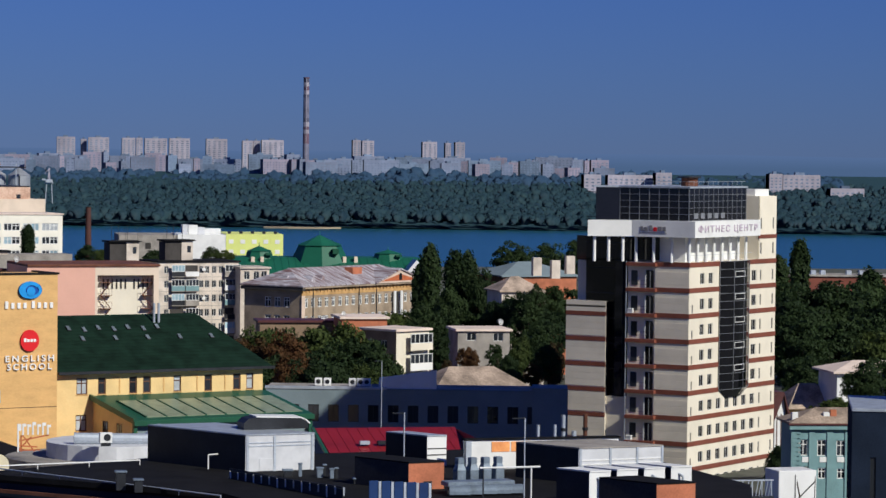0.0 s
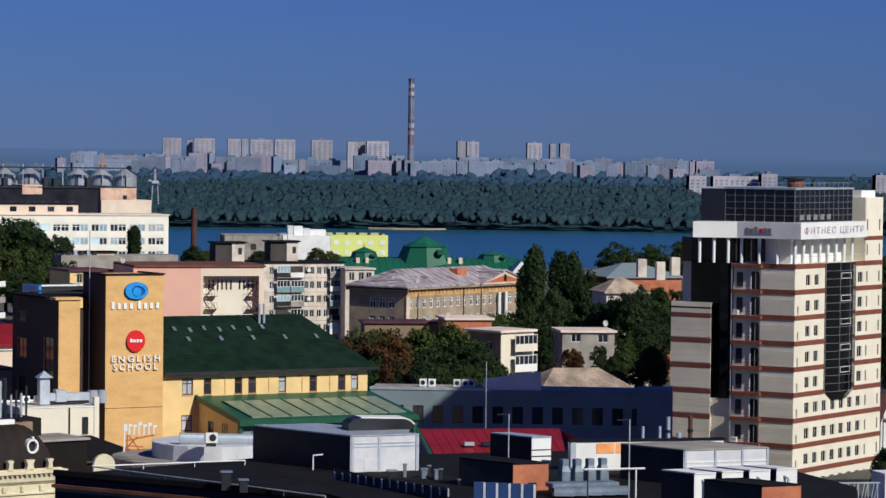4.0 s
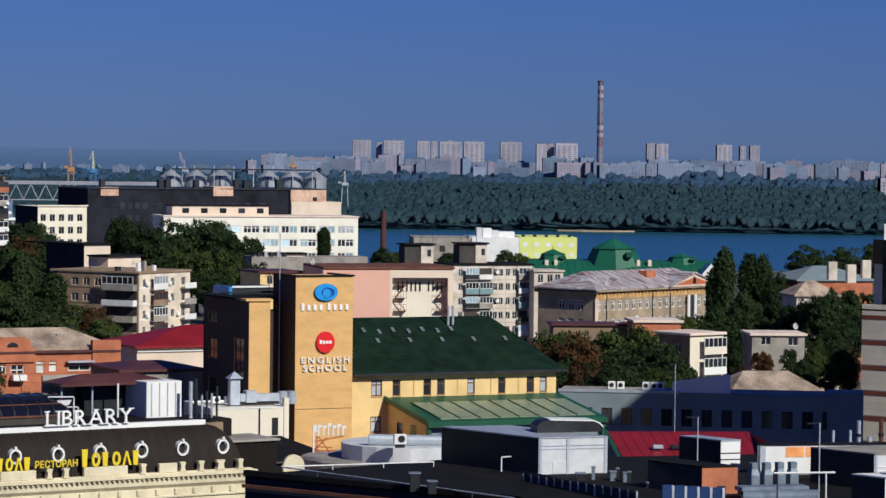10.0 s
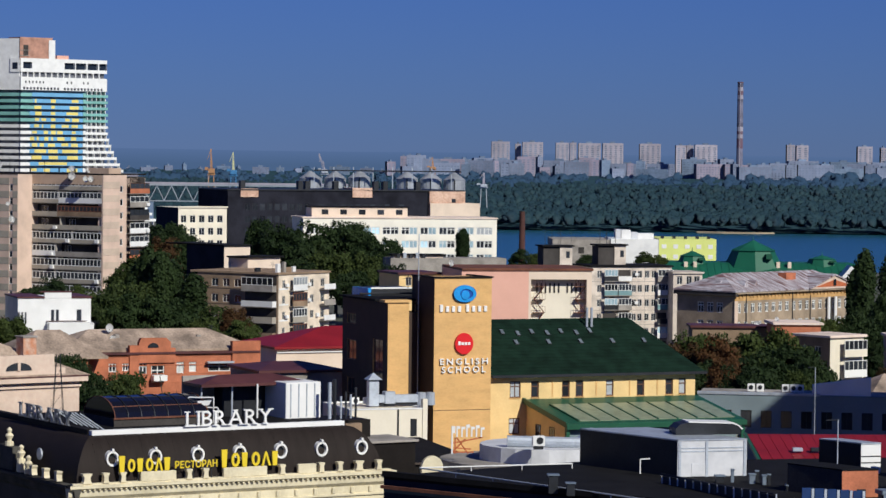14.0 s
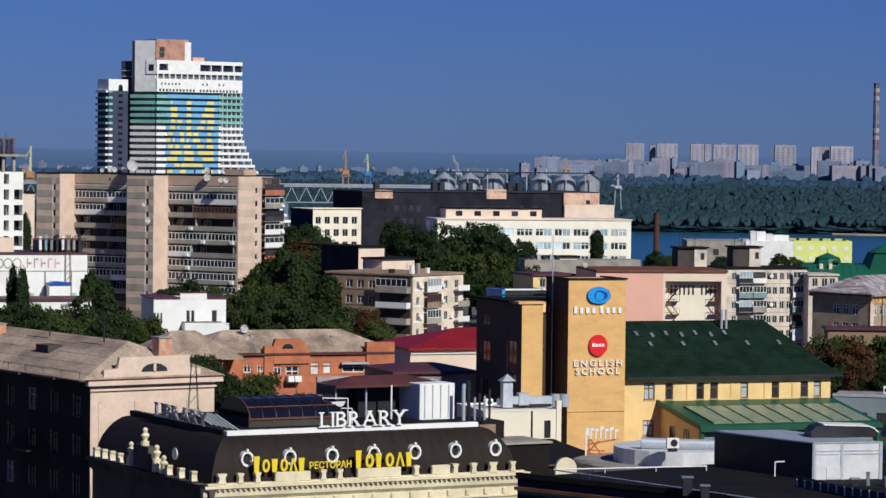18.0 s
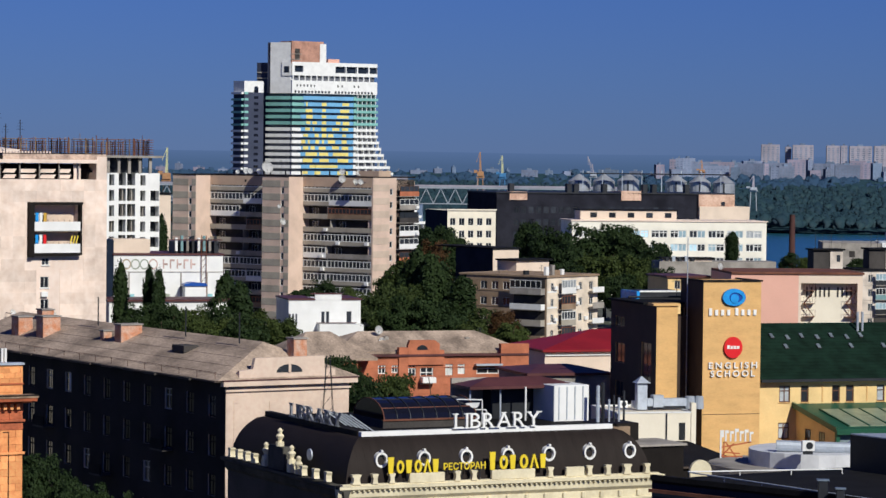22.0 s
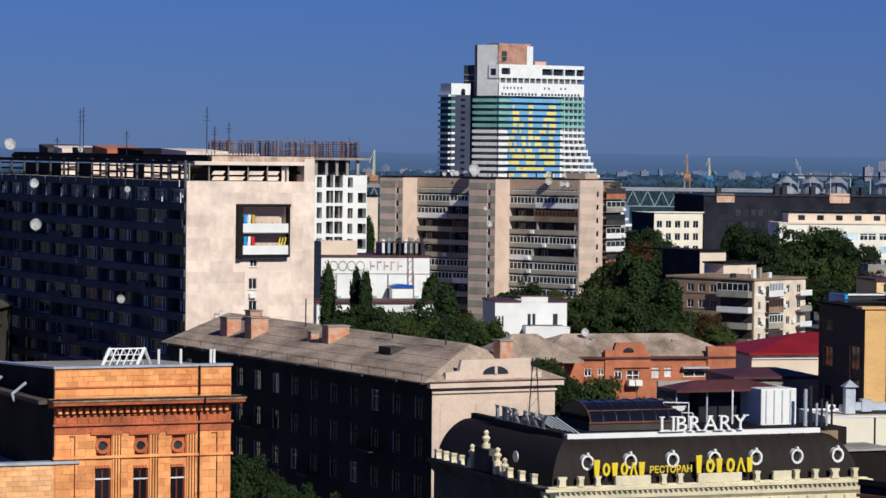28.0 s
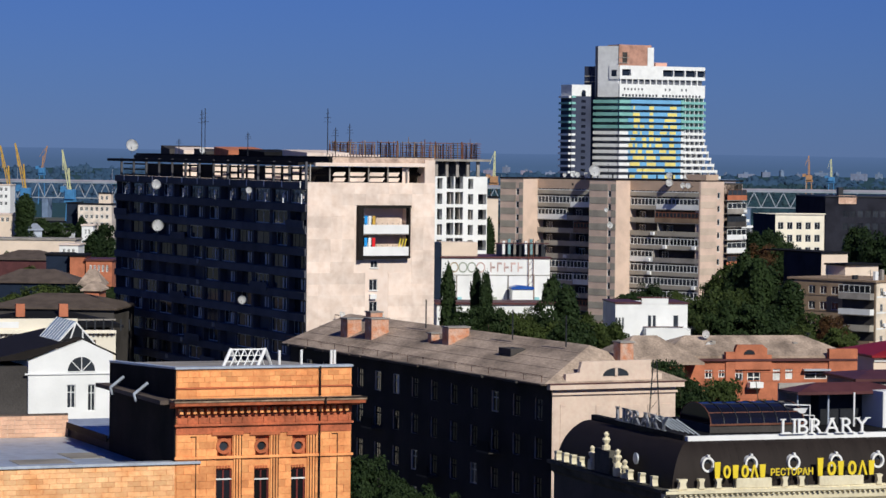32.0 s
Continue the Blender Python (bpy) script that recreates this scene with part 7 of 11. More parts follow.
arcp = [(2.6 - 2.6 * math.cos(radians(a)), 0.55 + 1.35 * math.sin(radians(a))) for a in range(0, 181, 18)]
part("barrel_glass", extrude_yz(B(), [(5.2, 0.55)] + [(0, 0.55)] + arcp[1:-1], 0, lw_), M_BLACKGLASS, ln)
part("base", box(B(), -0.1, lw_ + 0.1, -0.05, 5.25, 0, 0.55), M_DARKWALL, ln)
part("sill", box(B(), -0.15, lw_ + 0.15, -0.15, -0.05, 0.5, 0.62), M_RUST, ln)
for i in range(8):
    bm = B()
    for p, q2 in zip(arcp, arcp[1:]):
        bar(bm, (i * lw_ / 7, p[0], p[1] + 0.02), (i * lw_ / 7, q2[0], q2[1] + 0.02), 0.04)
    part("rib", bm, M_RUST if i in (0, 7) else M_STEELDK, ln)
for k in (2, 4):
    part("purlin", bar(B(), (0, *arcp[k]), (lw_, *arcp[k]), 0.04), M_RUST if k == 2 else M_STEELDK, ln)
# maroon canopy, white plant box and pipes behind
mc = thing("roof_canopy", "maroon sheet canopy over a dark rooftop plant room", "canopy", lb.matrix_basis @ pose(12.42, 9, LT + 0.1))
cw_ = 20.37 - 12.42
ch_ = 25.31 - LT
part("canopy_roof", hip_roof(B(), 0.9, cw_ + 1.5, -0.5, 2.6, ch_ - 0.25, ch_ + 0.5, 2.2, thick=0.2), M_MAROON, mc)
part("plant_room", box(B(), 3.4, cw_ + 1.2, 1.2, 2.5, 0, ch_ - 0.26), M_STEELDK, mc)
for x in (1.2, 3.6):
    part("post", tube(B(), x, 0.1, 0, ch_ - 0.2, 0.07, n=8), M_STEEL, mc)
part("rear_wall", box(B(), 1.0, 4.5, 2.7, 2.9, 0, ch_ + 0.35), M_CONCGREY, mc)
pb = thing("plant_cabinet", "white sheet-metal rooftop plant cabinet with ribs", "plant cabinet", lb.matrix_basis @ pose(19.22, 7, LT + 0.1))
pw_, ph_ = 22.03 - 19.22, 25.34 - LT
part("cabinet_body", bevel_box(B(), 0, pw_, 0, 3.5, 0, ph_, 0.04), M_WHITE, pb)
for i in range(4):
    part("rib", box(B(), 0.35 + i * pw_ / 4.4, 0.43 + i * pw_ / 4.4, -0.05, 0, 0.1, ph_ - 0.1), M_STEEL, pb)
for i, dx in enumerate((0.3, 0.7, 1.2, 1.6, 2.0, 2.4)):
    single("vent_flue", tube(B(), 0, 0, 0, (2.6, 2.8, 1.6, 1.9, 1.7, 2.2)[i], 0.13 if i < 2 else 0.08, n=10), M_STEELDK if i % 2 else M_STEEL, "slender roof flue on a flat roof", "flue", lb.matrix_basis @ pose(21.64 + dx, 5.5, LT + 0.1))
dk = thing("dark_roof_hut", "dark sheet-metal roof hut", "roof hut", lb.matrix_basis @ pose(22.62, 2.5, 0))
part("hut_wall", box(B(), 0, 5.2, 1.0, 5, LZ - 4, LZ + 1.5), M_DARKMETAL, dk)
part("hut_roof", bevel_box(B(), -0.1, 5.4, 0.8, 5.2, LZ + 1.5, LZ + 1.65, 0.03), M_CONCGREY, dk)
part("hut_wall", box(B(), -0.5, 3.2, 4.0, 8, LZ, LZ + 2.9), M_DARKMETAL, dk)
part("yellow_box", bevel_box(B(), 0.1, 0.8, 3.4, 3.9, LZ + 1.6, LZ + 2.1, 0.03), M_SIGNYELLOW, dk)
part("crate", bevel_box(B(), 0.9, 2.3, 3.6, 4.4, LZ + 1.6, LZ + 2.7, 0.03), M_PANELBROWN, dk)

# low dark roof between the restaurant and the sign tower
lk = thing("low_dark_annex", "low dark sheet-clad annex with a felt roof", "annex", pose(-1.0, 238.0, 0, 0, 0, 14))
part("wall", box(B(), 0, 9.5, 0, 20, 0, 17.3), M_DARKMETAL, lk)
part("roof", bevel_box(B(), -0.2, 9.7, -0.2, 20.2, 17.3, 17.5, 0.03), M_TAR, lk)
part("roof_edge", box(B(), -0.2, 9.7, -0.26, -0.21, 17.32, 17.48), M_BROWNROOF, lk)

# ---- the black flat roof in the foreground ----
FZ = 22.0
roofpts = [(0.372, 186.72), (16.02, 173.36), (21.82, 154.17), (41.14, 151.91), (48.29, 178.48), (44.61, 201.61), (34.06, 200.78), (12.98, 196.26)]
fb = thing("flat_roofed_building", "large building with a black felt flat roof", "building", pose(0, 0, 0))
part("wall", prism(B(), roofpts, 0, FZ - 0.2), M_NAVY, fb)
part("roof", prism(B(), [(x * 0.999, y) for x, y in roofpts], FZ - 0.2, FZ), M_TAR, fb, "black roofing felt")
def edge_strip(p, q, z0, z1, t, m, name):
    p, q = Vector((*p, 0)), Vector((*q, 0))
    n = Vector((0, 0, 1)).cross(q - p).normalized() * t
    return part(name, prism(B(), [(p - n)[:2], (q - n)[:2], (q + n)[:2], (p + n)[:2]], z0, z1), m, fb)
edge_strip(roofpts[0], roofpts[1], FZ - 0.02, FZ + 0.3, 0.18, M_TAR, "parapet")
edge_strip(roofpts[1], roofpts[2], FZ - 0.02, FZ + 0.3, 0.18, M_TAR, "parapet")
edge_strip((roofpts[0][0] - 0.15, roofpts[0][1] - 0.2), (roofpts[1][0] - 0.15, roofpts[1][1] - 0.2), FZ - 0.75, FZ - 0.55, 0.1, M_RUST, "gutter")
# white guard rails
def rail(p, q, n, h, m, name, label):
    t = thing(name, label, "railing", pose(0, 0, 0))
    part("top_rail", bar(B(), (*p, FZ + h), (*q, FZ + h), 0.045, 6), m, t)
    for i in range(n + 1):
        a = i / n
        x, y = p[0] + (q[0] - p[0]) * a, p[1] + (q[1] - p[1]) * a
        part("post", bar(B(), (x, y, FZ), (x, y, FZ + h), 0.035), m, t)
rA = (2.60, 188.68)
rB = (12.27, 192.04)
rC = (15.60, 172.25)
rail(rA, rB, 3, 0.3, M_WHITE, "guard_rail", "low white guard rail along a flat roof")
rail(rA, rC, 6, 0.28, M_STEEL, "guard_rail", "low grey guard rail along a flat roof")
# skewed plan box on the roof: near corner, length along the sunny side and along the shaded side
# m_left is a dark colour that stands for shade on the left side
def hut(name, label, cat, x, y, l, d, h, m_right, m_left, m_top, turn=16, skew=38, z=None):
    z = FZ if z is None else z
    t = thing(name, label, cat, pose(x, y, z))
    a = Vector((math.cos(radians(turn)), math.sin(radians(turn)))) * l
    b = Vector((-math.sin(radians(skew)), math.cos(radians(skew)))) * d
    o = Vector((0, 0))
    part("shell", prism(B(), [o, a, a + b, b], 0, h), m_left, t)
    n = Vector((math.sin(radians(turn)), -math.cos(radians(turn)))) * 0.05
    part("sunny_face", prism(B(), [o + n, a + n, a, o], 0.02, h), m_right, t)
    part("top", prism(B(), [o + n * 2, a + n * 2, a + b, b], h, h + 0.08), m_top, t)
    return t, a, b, n
M_GREYPANEL = mat("pale_grey_panel", (0.62, 0.63, 0.66), 0.6, vary=0.1, scale=0.8, fine=3)
px0, py0 = 18.45, 187.34
ph1, pa, pb2, pn = hut("roof_plant_room", "grey panelled roof plant room, shaded side coloured black", "plant room", px0, py0, 4.6, 9.0, 2.25, M_GREYPANEL, M_STEELDK, M_STEEL)
for f_ in (0.03, 0.42, 0.97):
    o = pa * f_ + pn
    part("panel_rib", prism(B(), [o - pa * 0.018 + pn, o + pa * 0.018 + pn, o + pa * 0.018, o - pa * 0.018], 0, 2.2), M_STEEL, ph1)
for z in (1.55, 1.75):
    part("panel_rail", prism(B(), [pn * 1.6, pa + pn * 1.6, pa + pn, pn], z, z + 0.07), M_STEEL, ph1)
o = pa * 0.2
part("access_door", prism(B(), [o + pn * 1.6, o + pa * 0.2 + pn * 1.6, o + pa * 0.2 + pn, o + pn], 0.05, 0.8), M_GREYPANEL, ph1)
part("ladder", bar(B(), (-2.2, 0.9, 0.1), (-2.2, 0.9, 1.0), 0.05), M_WHITE, ph1)
part("ladder", bar(B(), (-2.2, 0.9, 1.0), (-1.6, 0.9, 1.05), 0.05), M_WHITE, ph1)
ex = thing("extract_cowl", "curved dark and white extract cowl on a plant room", "cowl", pose(px0 + 0.2, py0 + 3.0, FZ + 2.35, 0, 0, 10))
part("cowl_body", extrude_xz(B(), [(0, 0), (4.2, 0), (4.2, 0.3), (4.0, 0.52), (3.7, 0.66), (0.8, 0.76), (0.3, 0.66), (0, 0.4)], 0, 1.6), M_STEELDK, ex)
part("cowl_hood", extrude_xz(B(), [(0.8, 0.76), (3.7, 0.67), (4.02, 0.54), (4.28, 0.3), (4.36, 0.34), (4.08, 0.6), (3.75, 0.74), (0.8, 0.83)], -0.05, 1.7), M_WHITE, ex)
# brick huts
bx_, by_ = 27.02, 176.72
b1, a1, c1, n1 = hut("brick_roof_hut", "small orange brick roof hut with a felt top", "roof hut", bx_, by_, 2.3, 4.4, 1.6, M_BRICK, M_DARKWALL, M_TAR)
part("vent_opening", prism(B(), [a1 * 0.42 + n1 * 1.3, a1 * 0.66 + n1 * 1.3, a1 * 0.66 + n1, a1 * 0.42 + n1], 0.05, 0.5), M_STEELDK, b1)
bx_, by_ = 37.93, 159.72
hut("brick_roof_hut", "small orange brick roof hut with a felt top", "roof hut", bx_, by_, 2.4, 4.0, 2.15, M_BRICK, M_DARKWALL, M_TAR)
# dark box with white end, behind the first brick hut
bx_, by_ = 30.22, 190.00
b3, a3, c3, n3 = hut("plant_box", "dark plant box with a white framed end", "plant box", bx_, by_, 1.35, 3.6, 1.9, M_WHITE, M_STEELDK, M_STEEL)
for z in (0.7, 1.1):
    part("frame_bar", prism(B(), [n3 * 1.6, a3 + n3 * 1.6, a3 + n3, n3], z, z + 0.06), M_STEELDK, b3)
# long white parapet with rusty panels, and the grey plant block with fins
lp = thing("roof_parapet", "whitewashed roof parapet with rusty stained panels", "parapet", pose(32.37, 187.97, FZ, 0, 0, 8))
pl_ = 10.20
PZ_ = 23.84 - FZ
part("parapet_wall", box(B(), 0, pl_, 0, 0.4, 0, PZ_), M_WHITE, lp)
part("coping", box(B(), -0.1, pl_ + 0.1, -0.1, 0.5, PZ_, PZ_ + 0.1), M_TAR, lp)
for a, b in ((1.7, 2.9), (3.0, 4.2), (7.2, 8.2)):
    part("stained_panel", box(B(), a, b, -0.03, -0.004, PZ_ - 0.75, PZ_ - 0.12), M_ORANGE, lp)
part("corner_post", box(B(), 0.0, 0.35, -0.1, 0.5, 0, PZ_ - 0.05), M_STEEL, lp)
gx_, gy_ = 37.82, 179.65
g1, ga, gb, gn = hut("grey_plant_block", "grey rooftop plant block with ribs, shaded side coloured dark", "plant block", gx_, gy_, 5.8, 5.0, 2.1, M_GREYPANEL, M_STEELDK, M_CONCGREY)
for f_ in (0.01, 0.36, 0.68, 0.98):
    o = ga * f_ + gn
    part("panel_rib", prism(B(), [o + gn, o + ga * 0.025 + gn, o + ga * 0.025, o], 0, 2.15), M_STEEL, g1)
for z in (1.1, 1.35):
    part("panel_rail", prism(B(), [gn * 1.7, ga + gn * 1.7, ga + gn, gn], z, z + 0.07), M_WHITE, g1)
for i in range(4):
    bx_ = 35.87 + i * 1.75
    by_ = 167.39 + i * 0.75
    cw2, ca, cb, cn2 = hut("air_handling_unit", "white and grey air handling unit with a bent pipe", "air handling unit", bx_, by_, 1.35, 2.4, 2.0 - 0.0 * i, M_WHITE, M_STEELDK, M_WHITE)
    part("bent_pipe", (lambda bm: (bar(bm, (0.7, -0.1, 0.2), (0.7, -0.1, 1.5), 0.07, 8), bar(bm, (0.7, -0.1, 1.5), (0.5, 0.1, 1.65), 0.07, 8), bm)[2])(B()), M_STEEL, cw2)
# flues on the plant block
for i, (xp, top, bot, w) in enumerate(((38.16, 24.25, 0, 0.1), (39.27, 24.26, 0, 0.1), (41.06, 24.35, 0, 0.14), (41.79, 23.29, 0, 0.17), (42.56, 24.43, 0, 0.15))):
    fl_ = thing("roof_flue", "round steel flue pipe standing on a roof", "flue", pose(xp, 194 if i < 2 else 200, FZ))
    part("pipe", tube(B(), 0, 0, 0, top - FZ, w, n=10), M_RUST if i == 4 else M_STEEL, fl_)
    part("collar", tube(B(), 0, 0, (top - FZ) * 0.55, (top - FZ) * 0.55 + 0.2, w * 1.35, n=10), M_STEELDK, fl_)
# row of four ducts with bent heads
for i in range(4):
    dt = thing("duct_stack", "galvanised square duct stack with a tapered head", "duct", pose(30.80 + i * 0.82, 181 + 0.2 * i, FZ, 0, 0, 20))
    hgt = 23.22 - FZ
    part("duct", bevel_box(B(), -0.3, 0.3, -0.3, 0.3, 0, hgt - 0.5, 0.04), M_DUCT, dt)
    part("taper", tube(B(), 0, 0, hgt - 0.5, hgt - 0.1, 0.42, 0.26, 4), M_DUCT, dt, m=pose(0, 0, 0, 0, 0, 45))
    part("head", bevel_box(B(), -0.22, 0.22, -0.22, 0.22, hgt - 0.1, hgt + 0.25, 0.03), M_DUCT, dt)
tk = thing("fan_tray", "galvanised tray with round fans on a roof", "fan unit", pose(28.95, 174, FZ, 0, 0, 12))
part("tray", bevel_box(B(), 0, 4.2, 0, 1.2, 0.5, 0.75, 0.04), M_DUCT, tk)
for i in range(5):
    part("fan_hood", extrude_xz(B(), [(0.36 * math.cos(a * math.pi / 8), 0.5 * math.sin(a * math.pi / 8)) for a in range(9)], -0.6, 0.6), M_DUCT, tk, m=pose(0.5 + i * 0.85, -0.6, 0.12, 0, 0, 70))
for i in range(4):
    part("leg", box(B(), 0.1 + i * 1.3, 0.2 + i * 1.3, 0.3, 0.4, 0, 0.5), M_STEELDK, tk)
# blue slatted barrier in the foreground
bb = thing("blue_barrier", "row of blue sheet panels with pale uprights", "barrier", pose(23.49, 168, 22.74 - 1.2, 0, 0, 12))
for i in range(5):
    part("panel", bevel_box(B(), i * 0.75, i * 0.75 + 0.55, 0, 0.06, 0, 2.0 - 0.05 * i, 0.02), mat("barrier_blue_paint", (0.008, 0.035, 0.13), 0.5, vary=0.15), bb)
    part("upright", box(B(), i * 0.75 + 0.55, i * 0.75 + 0.7, -0.05, 0.1, 0, 1.95 - 0.05 * i), M_STEEL, bb)
gv = thing("roof_walkway", "dark roof walkway rail with pale posts", "railing", pose(0, 0, 0))
wA, wB = (17.16, 184, 22.43), (22.52, 172, 22.73)
part("top_rail", bar(B(), wA, wB, 0.06, 6), M_STEELDK, gv)
for i in range(15):
    p = Vector(wA).lerp(Vector(wB), i / 14)
    part("post", bar(B(), p + Vector((0.05, -0.2, -0.45 if i % 3 else -1.0)), p + Vector((0.05, -0.2, 0.02)), 0.06), M_STEEL if i % 3 else M_WHITE, gv)
part("screen", prism(B(), [wA[:2], wB[:2], (wB[0], wB[1] + 0.1), (wA[0], wA[1] + 0.1)], FZ - 0.1, FZ + 0.62), M_STEELDK, gv)
# small chimney cowls and pipes
c_ = thing("roof_vent", "short metal roof vent on black felt", "roof vent", pose(10.27, 178.03, FZ))
part("pipe", bevel_box(B(), -0.28, 0.28, -0.28, 0.28, 0, 1.05, 0.02), M_STEELDK, c_)
part("cap", bevel_box(B(), -0.36, 0.36, -0.36, 0.36, 1.05, 1.13, 0.02), M_DUCT, c_)
c_ = thing("roof_vent", "short metal roof vent on black felt", "roof vent", pose(11.22, 176.84, FZ))
part("pipe", bevel_box(B(), -0.24, 0.24, -0.24, 0.24, 0, 0.70, 0.02), M_STEELDK, c_)
part("cap", bevel_box(B(), -0.31, 0.31, -0.31, 0.31, 0.70, 0.78, 0.02), M_DUCT, c_)
c_ = thing("roof_vent", "short metal roof vent on black felt", "roof vent", pose(21.57, 184.73, FZ))
part("pipe", bevel_box(B(), -0.10, 0.10, -0.10, 0.10, 0, 0.75, 0.02), M_DUCT, c_)
part("cap", bevel_box(B(), -0.13, 0.13, -0.13, 0.13, 0.75, 0.83, 0.02), M_DUCT, c_)
c_ = thing("roof_vent", "short metal roof vent on black felt", "roof vent", pose(20.77, 184.42, FZ))
part("pipe", bevel_box(B(), -0.25, 0.25, -0.25, 0.25, 0, 0.40, 0.02), M_STEELDK, c_)
part("cap", bevel_box(B(), -0.33, 0.33, -0.33, 0.33, 0.40, 0.48, 0.02), M_DUCT, c_)
c_ = thing("roof_vent", "short metal roof vent on black felt", "roof vent", pose(22.70, 184.09, FZ))
part("pipe", bevel_box(B(), -0.18, 0.18, -0.18, 0.18, 0, 0.55, 0.02), M_DUCT, c_)
part("cap", bevel_box(B(), -0.23, 0.23, -0.23, 0.23, 0.55, 0.63, 0.02), M_DUCT, c_)
c_ = thing("roof_vent", "short metal roof vent on black felt", "roof vent", pose(23.02, 184.41, FZ))
part("pipe", bevel_box(B(), -0.10, 0.10, -0.10, 0.10, 0, 0.70, 0.02), M_STEELDK, c_)
part("cap", bevel_box(B(), -0.13, 0.13, -0.13, 0.13, 0.70, 0.78, 0.02), M_DUCT, c_)
c_ = thing("roof_vent", "short metal roof vent on black felt", "roof vent", pose(23.35, 183.46, FZ))
part("pipe", bevel_box(B(), -0.12, 0.12, -0.12, 0.12, 0, 0.55, 0.02), M_DUCT, c_)
part("cap", bevel_box(B(), -0.16, 0.16, -0.16, 0.16, 0.55, 0.63, 0.02), M_DUCT, c_)
c_ = thing("roof_vent", "short metal roof vent on black felt", "roof vent", pose(23.63, 183.45, FZ))
part("pipe", bevel_box(B(), -0.10, 0.10, -0.10, 0.10, 0, 0.60, 0.02), M_STEELDK, c_)
part("cap", bevel_box(B(), -0.13, 0.13, -0.13, 0.13, 0.60, 0.68, 0.02), M_DUCT, c_)
c_ = thing("roof_vent", "short metal roof vent on black felt", "roof vent", pose(24.98, 182.19, FZ))
part("pipe", bevel_box(B(), -0.25, 0.25, -0.25, 0.25, 0, 0.50, 0.02), M_DUCT, c_)
part("cap", bevel_box(B(), -0.33, 0.33, -0.33, 0.33, 0.50, 0.58, 0.02), M_DUCT, c_)
c_ = thing("roof_vent", "short metal roof vent on black felt", "roof vent", pose(24.46, 180.34, FZ))
part("pipe", bevel_box(B(), -0.20, 0.20, -0.20, 0.20, 0, 0.30, 0.02), M_STEELDK, c_)
part("cap", bevel_box(B(), -0.26, 0.26, -0.26, 0.26, 0.30, 0.38, 0.02), M_DUCT, c_)

for xp, yp, hh in ((27.55, 182, 26.13), (31.9, 166, 27.22), (43.09, 300, 21.01)):
    ml = thing("lamp_mast", "thin steel mast with a short arm", "mast", pose(xp, yp, FZ if yp < 250 else 0))
    base = FZ if yp < 250 else 0
    part("mast", bar(B(), (0, 0, 0), (0, 0, hh - base), 0.04, 6), M_STEEL, ml)
    part("arm", bar(B(), (0, 0, hh - base - 0.02), (-0.7, 0, hh - base - 0.05), 0.05), M_STEELDK, ml)
pf2 = thing("rooftop_handrail", "white horizontal pipe on a short post over a roof", "pipe rail", pose(31.95, 165.8, FZ))
part("pipe", bar(B(), (-2.6, 0, 2.45), (0.8, 0, 2.5), 0.06, 8), M_WHITE, pf2)
part("post", bar(B(), (0.3, 0, 0), (0.3, 0, 2.5), 0.05, 8), M_WHITE, pf2)
part("post", bar(B(), (-2.4, 0, 0), (-2.4, 0, 2.46), 0.04, 8), M_STEELDK, pf2)
# low drum with an air conditioner, and the back-to-front sign frame
dr_ = thing("drum_roof", "low round grey rooftop drum with a pipe on top", "rooftop structure", pose(10.47, 212, 20.28 - 1.0))
part("drum", tube(B(), 0, 0, 0, 1.3, 6.2, 6.2, 28), M_CONCGREY, dr_, smooth=False)
part("upper_drum", tube(B(), 1.2, 0, 1.3, 2.35, 4.6, 4.6, 24), M_GREYPANEL, dr_)
part("pipe", bar(B(), (-1.6, -2.5, 2.75), (3.6, -2.5, 2.65), 0.4, 12), M_STEEL, dr_)
part("cone", tube(B(), 4.4, 0, 2.35, 3.5, 1.7, 0.1, 14), M_STEEL, dr_)
ac = thing("air_conditioner", "white outdoor air conditioner unit with a round fan", "air conditioner", pose(10.47, 206, 22.04, 0, 0, 8))
part("case", bevel_box(B(), 0, 0.85, 0, 0.4, 0, 0.68, 0.03), M_WHITE, ac)
part("fan_grille", tube(B(), 0, 0, 0, 0.03, 0.24, n=16), M_STEELDK, ac, m=pose(0.5, -0.005, 0.36, 90))
part("bracket", box(B(), 0.1, 0.75, 0.1, 0.3, -0.25, 0), M_STEELDK, ac)
bs = thing("shop_sign", "white letters on a rusty frame, seen from behind", "sign", pose(5.00, 208, 21.26, 0, 0, 10))
for i in range(7):
    hh = (1.9, 0.75, 0.7, 0.85, 0.7, 0.8, 0.65)[i]
    bm = B()
    zb = 0.0 if i == 0 else 1.15
    box(bm, i * 0.34, i * 0.34 + 0.1, -0.05, 0.05, zb, zb + hh), box(bm, i * 0.34 + 0.1, i * 0.34 + 0.26, -0.05, 0.05, zb + hh * 0.75, zb + hh)
    part("letter_back", bm, M_WHITE, bs)
for a, b in (((0, 0), (1.0, 1.0)), ((0.3, 0), (0.3, 1.1)), ((1.2, 0), (0.4, 1.1)), ((0, 0.1), (1.6, 0.1)), ((0, 0.7), (2.2, 1.1)), ((0.2, 0.4), (1.4, 0.3))):
    part("frame_bar", bar(B(), (a[0], 0.15, a[1]), (b[0], 0.15, b[1]), 0.06), M_ORANGEDK, bs)
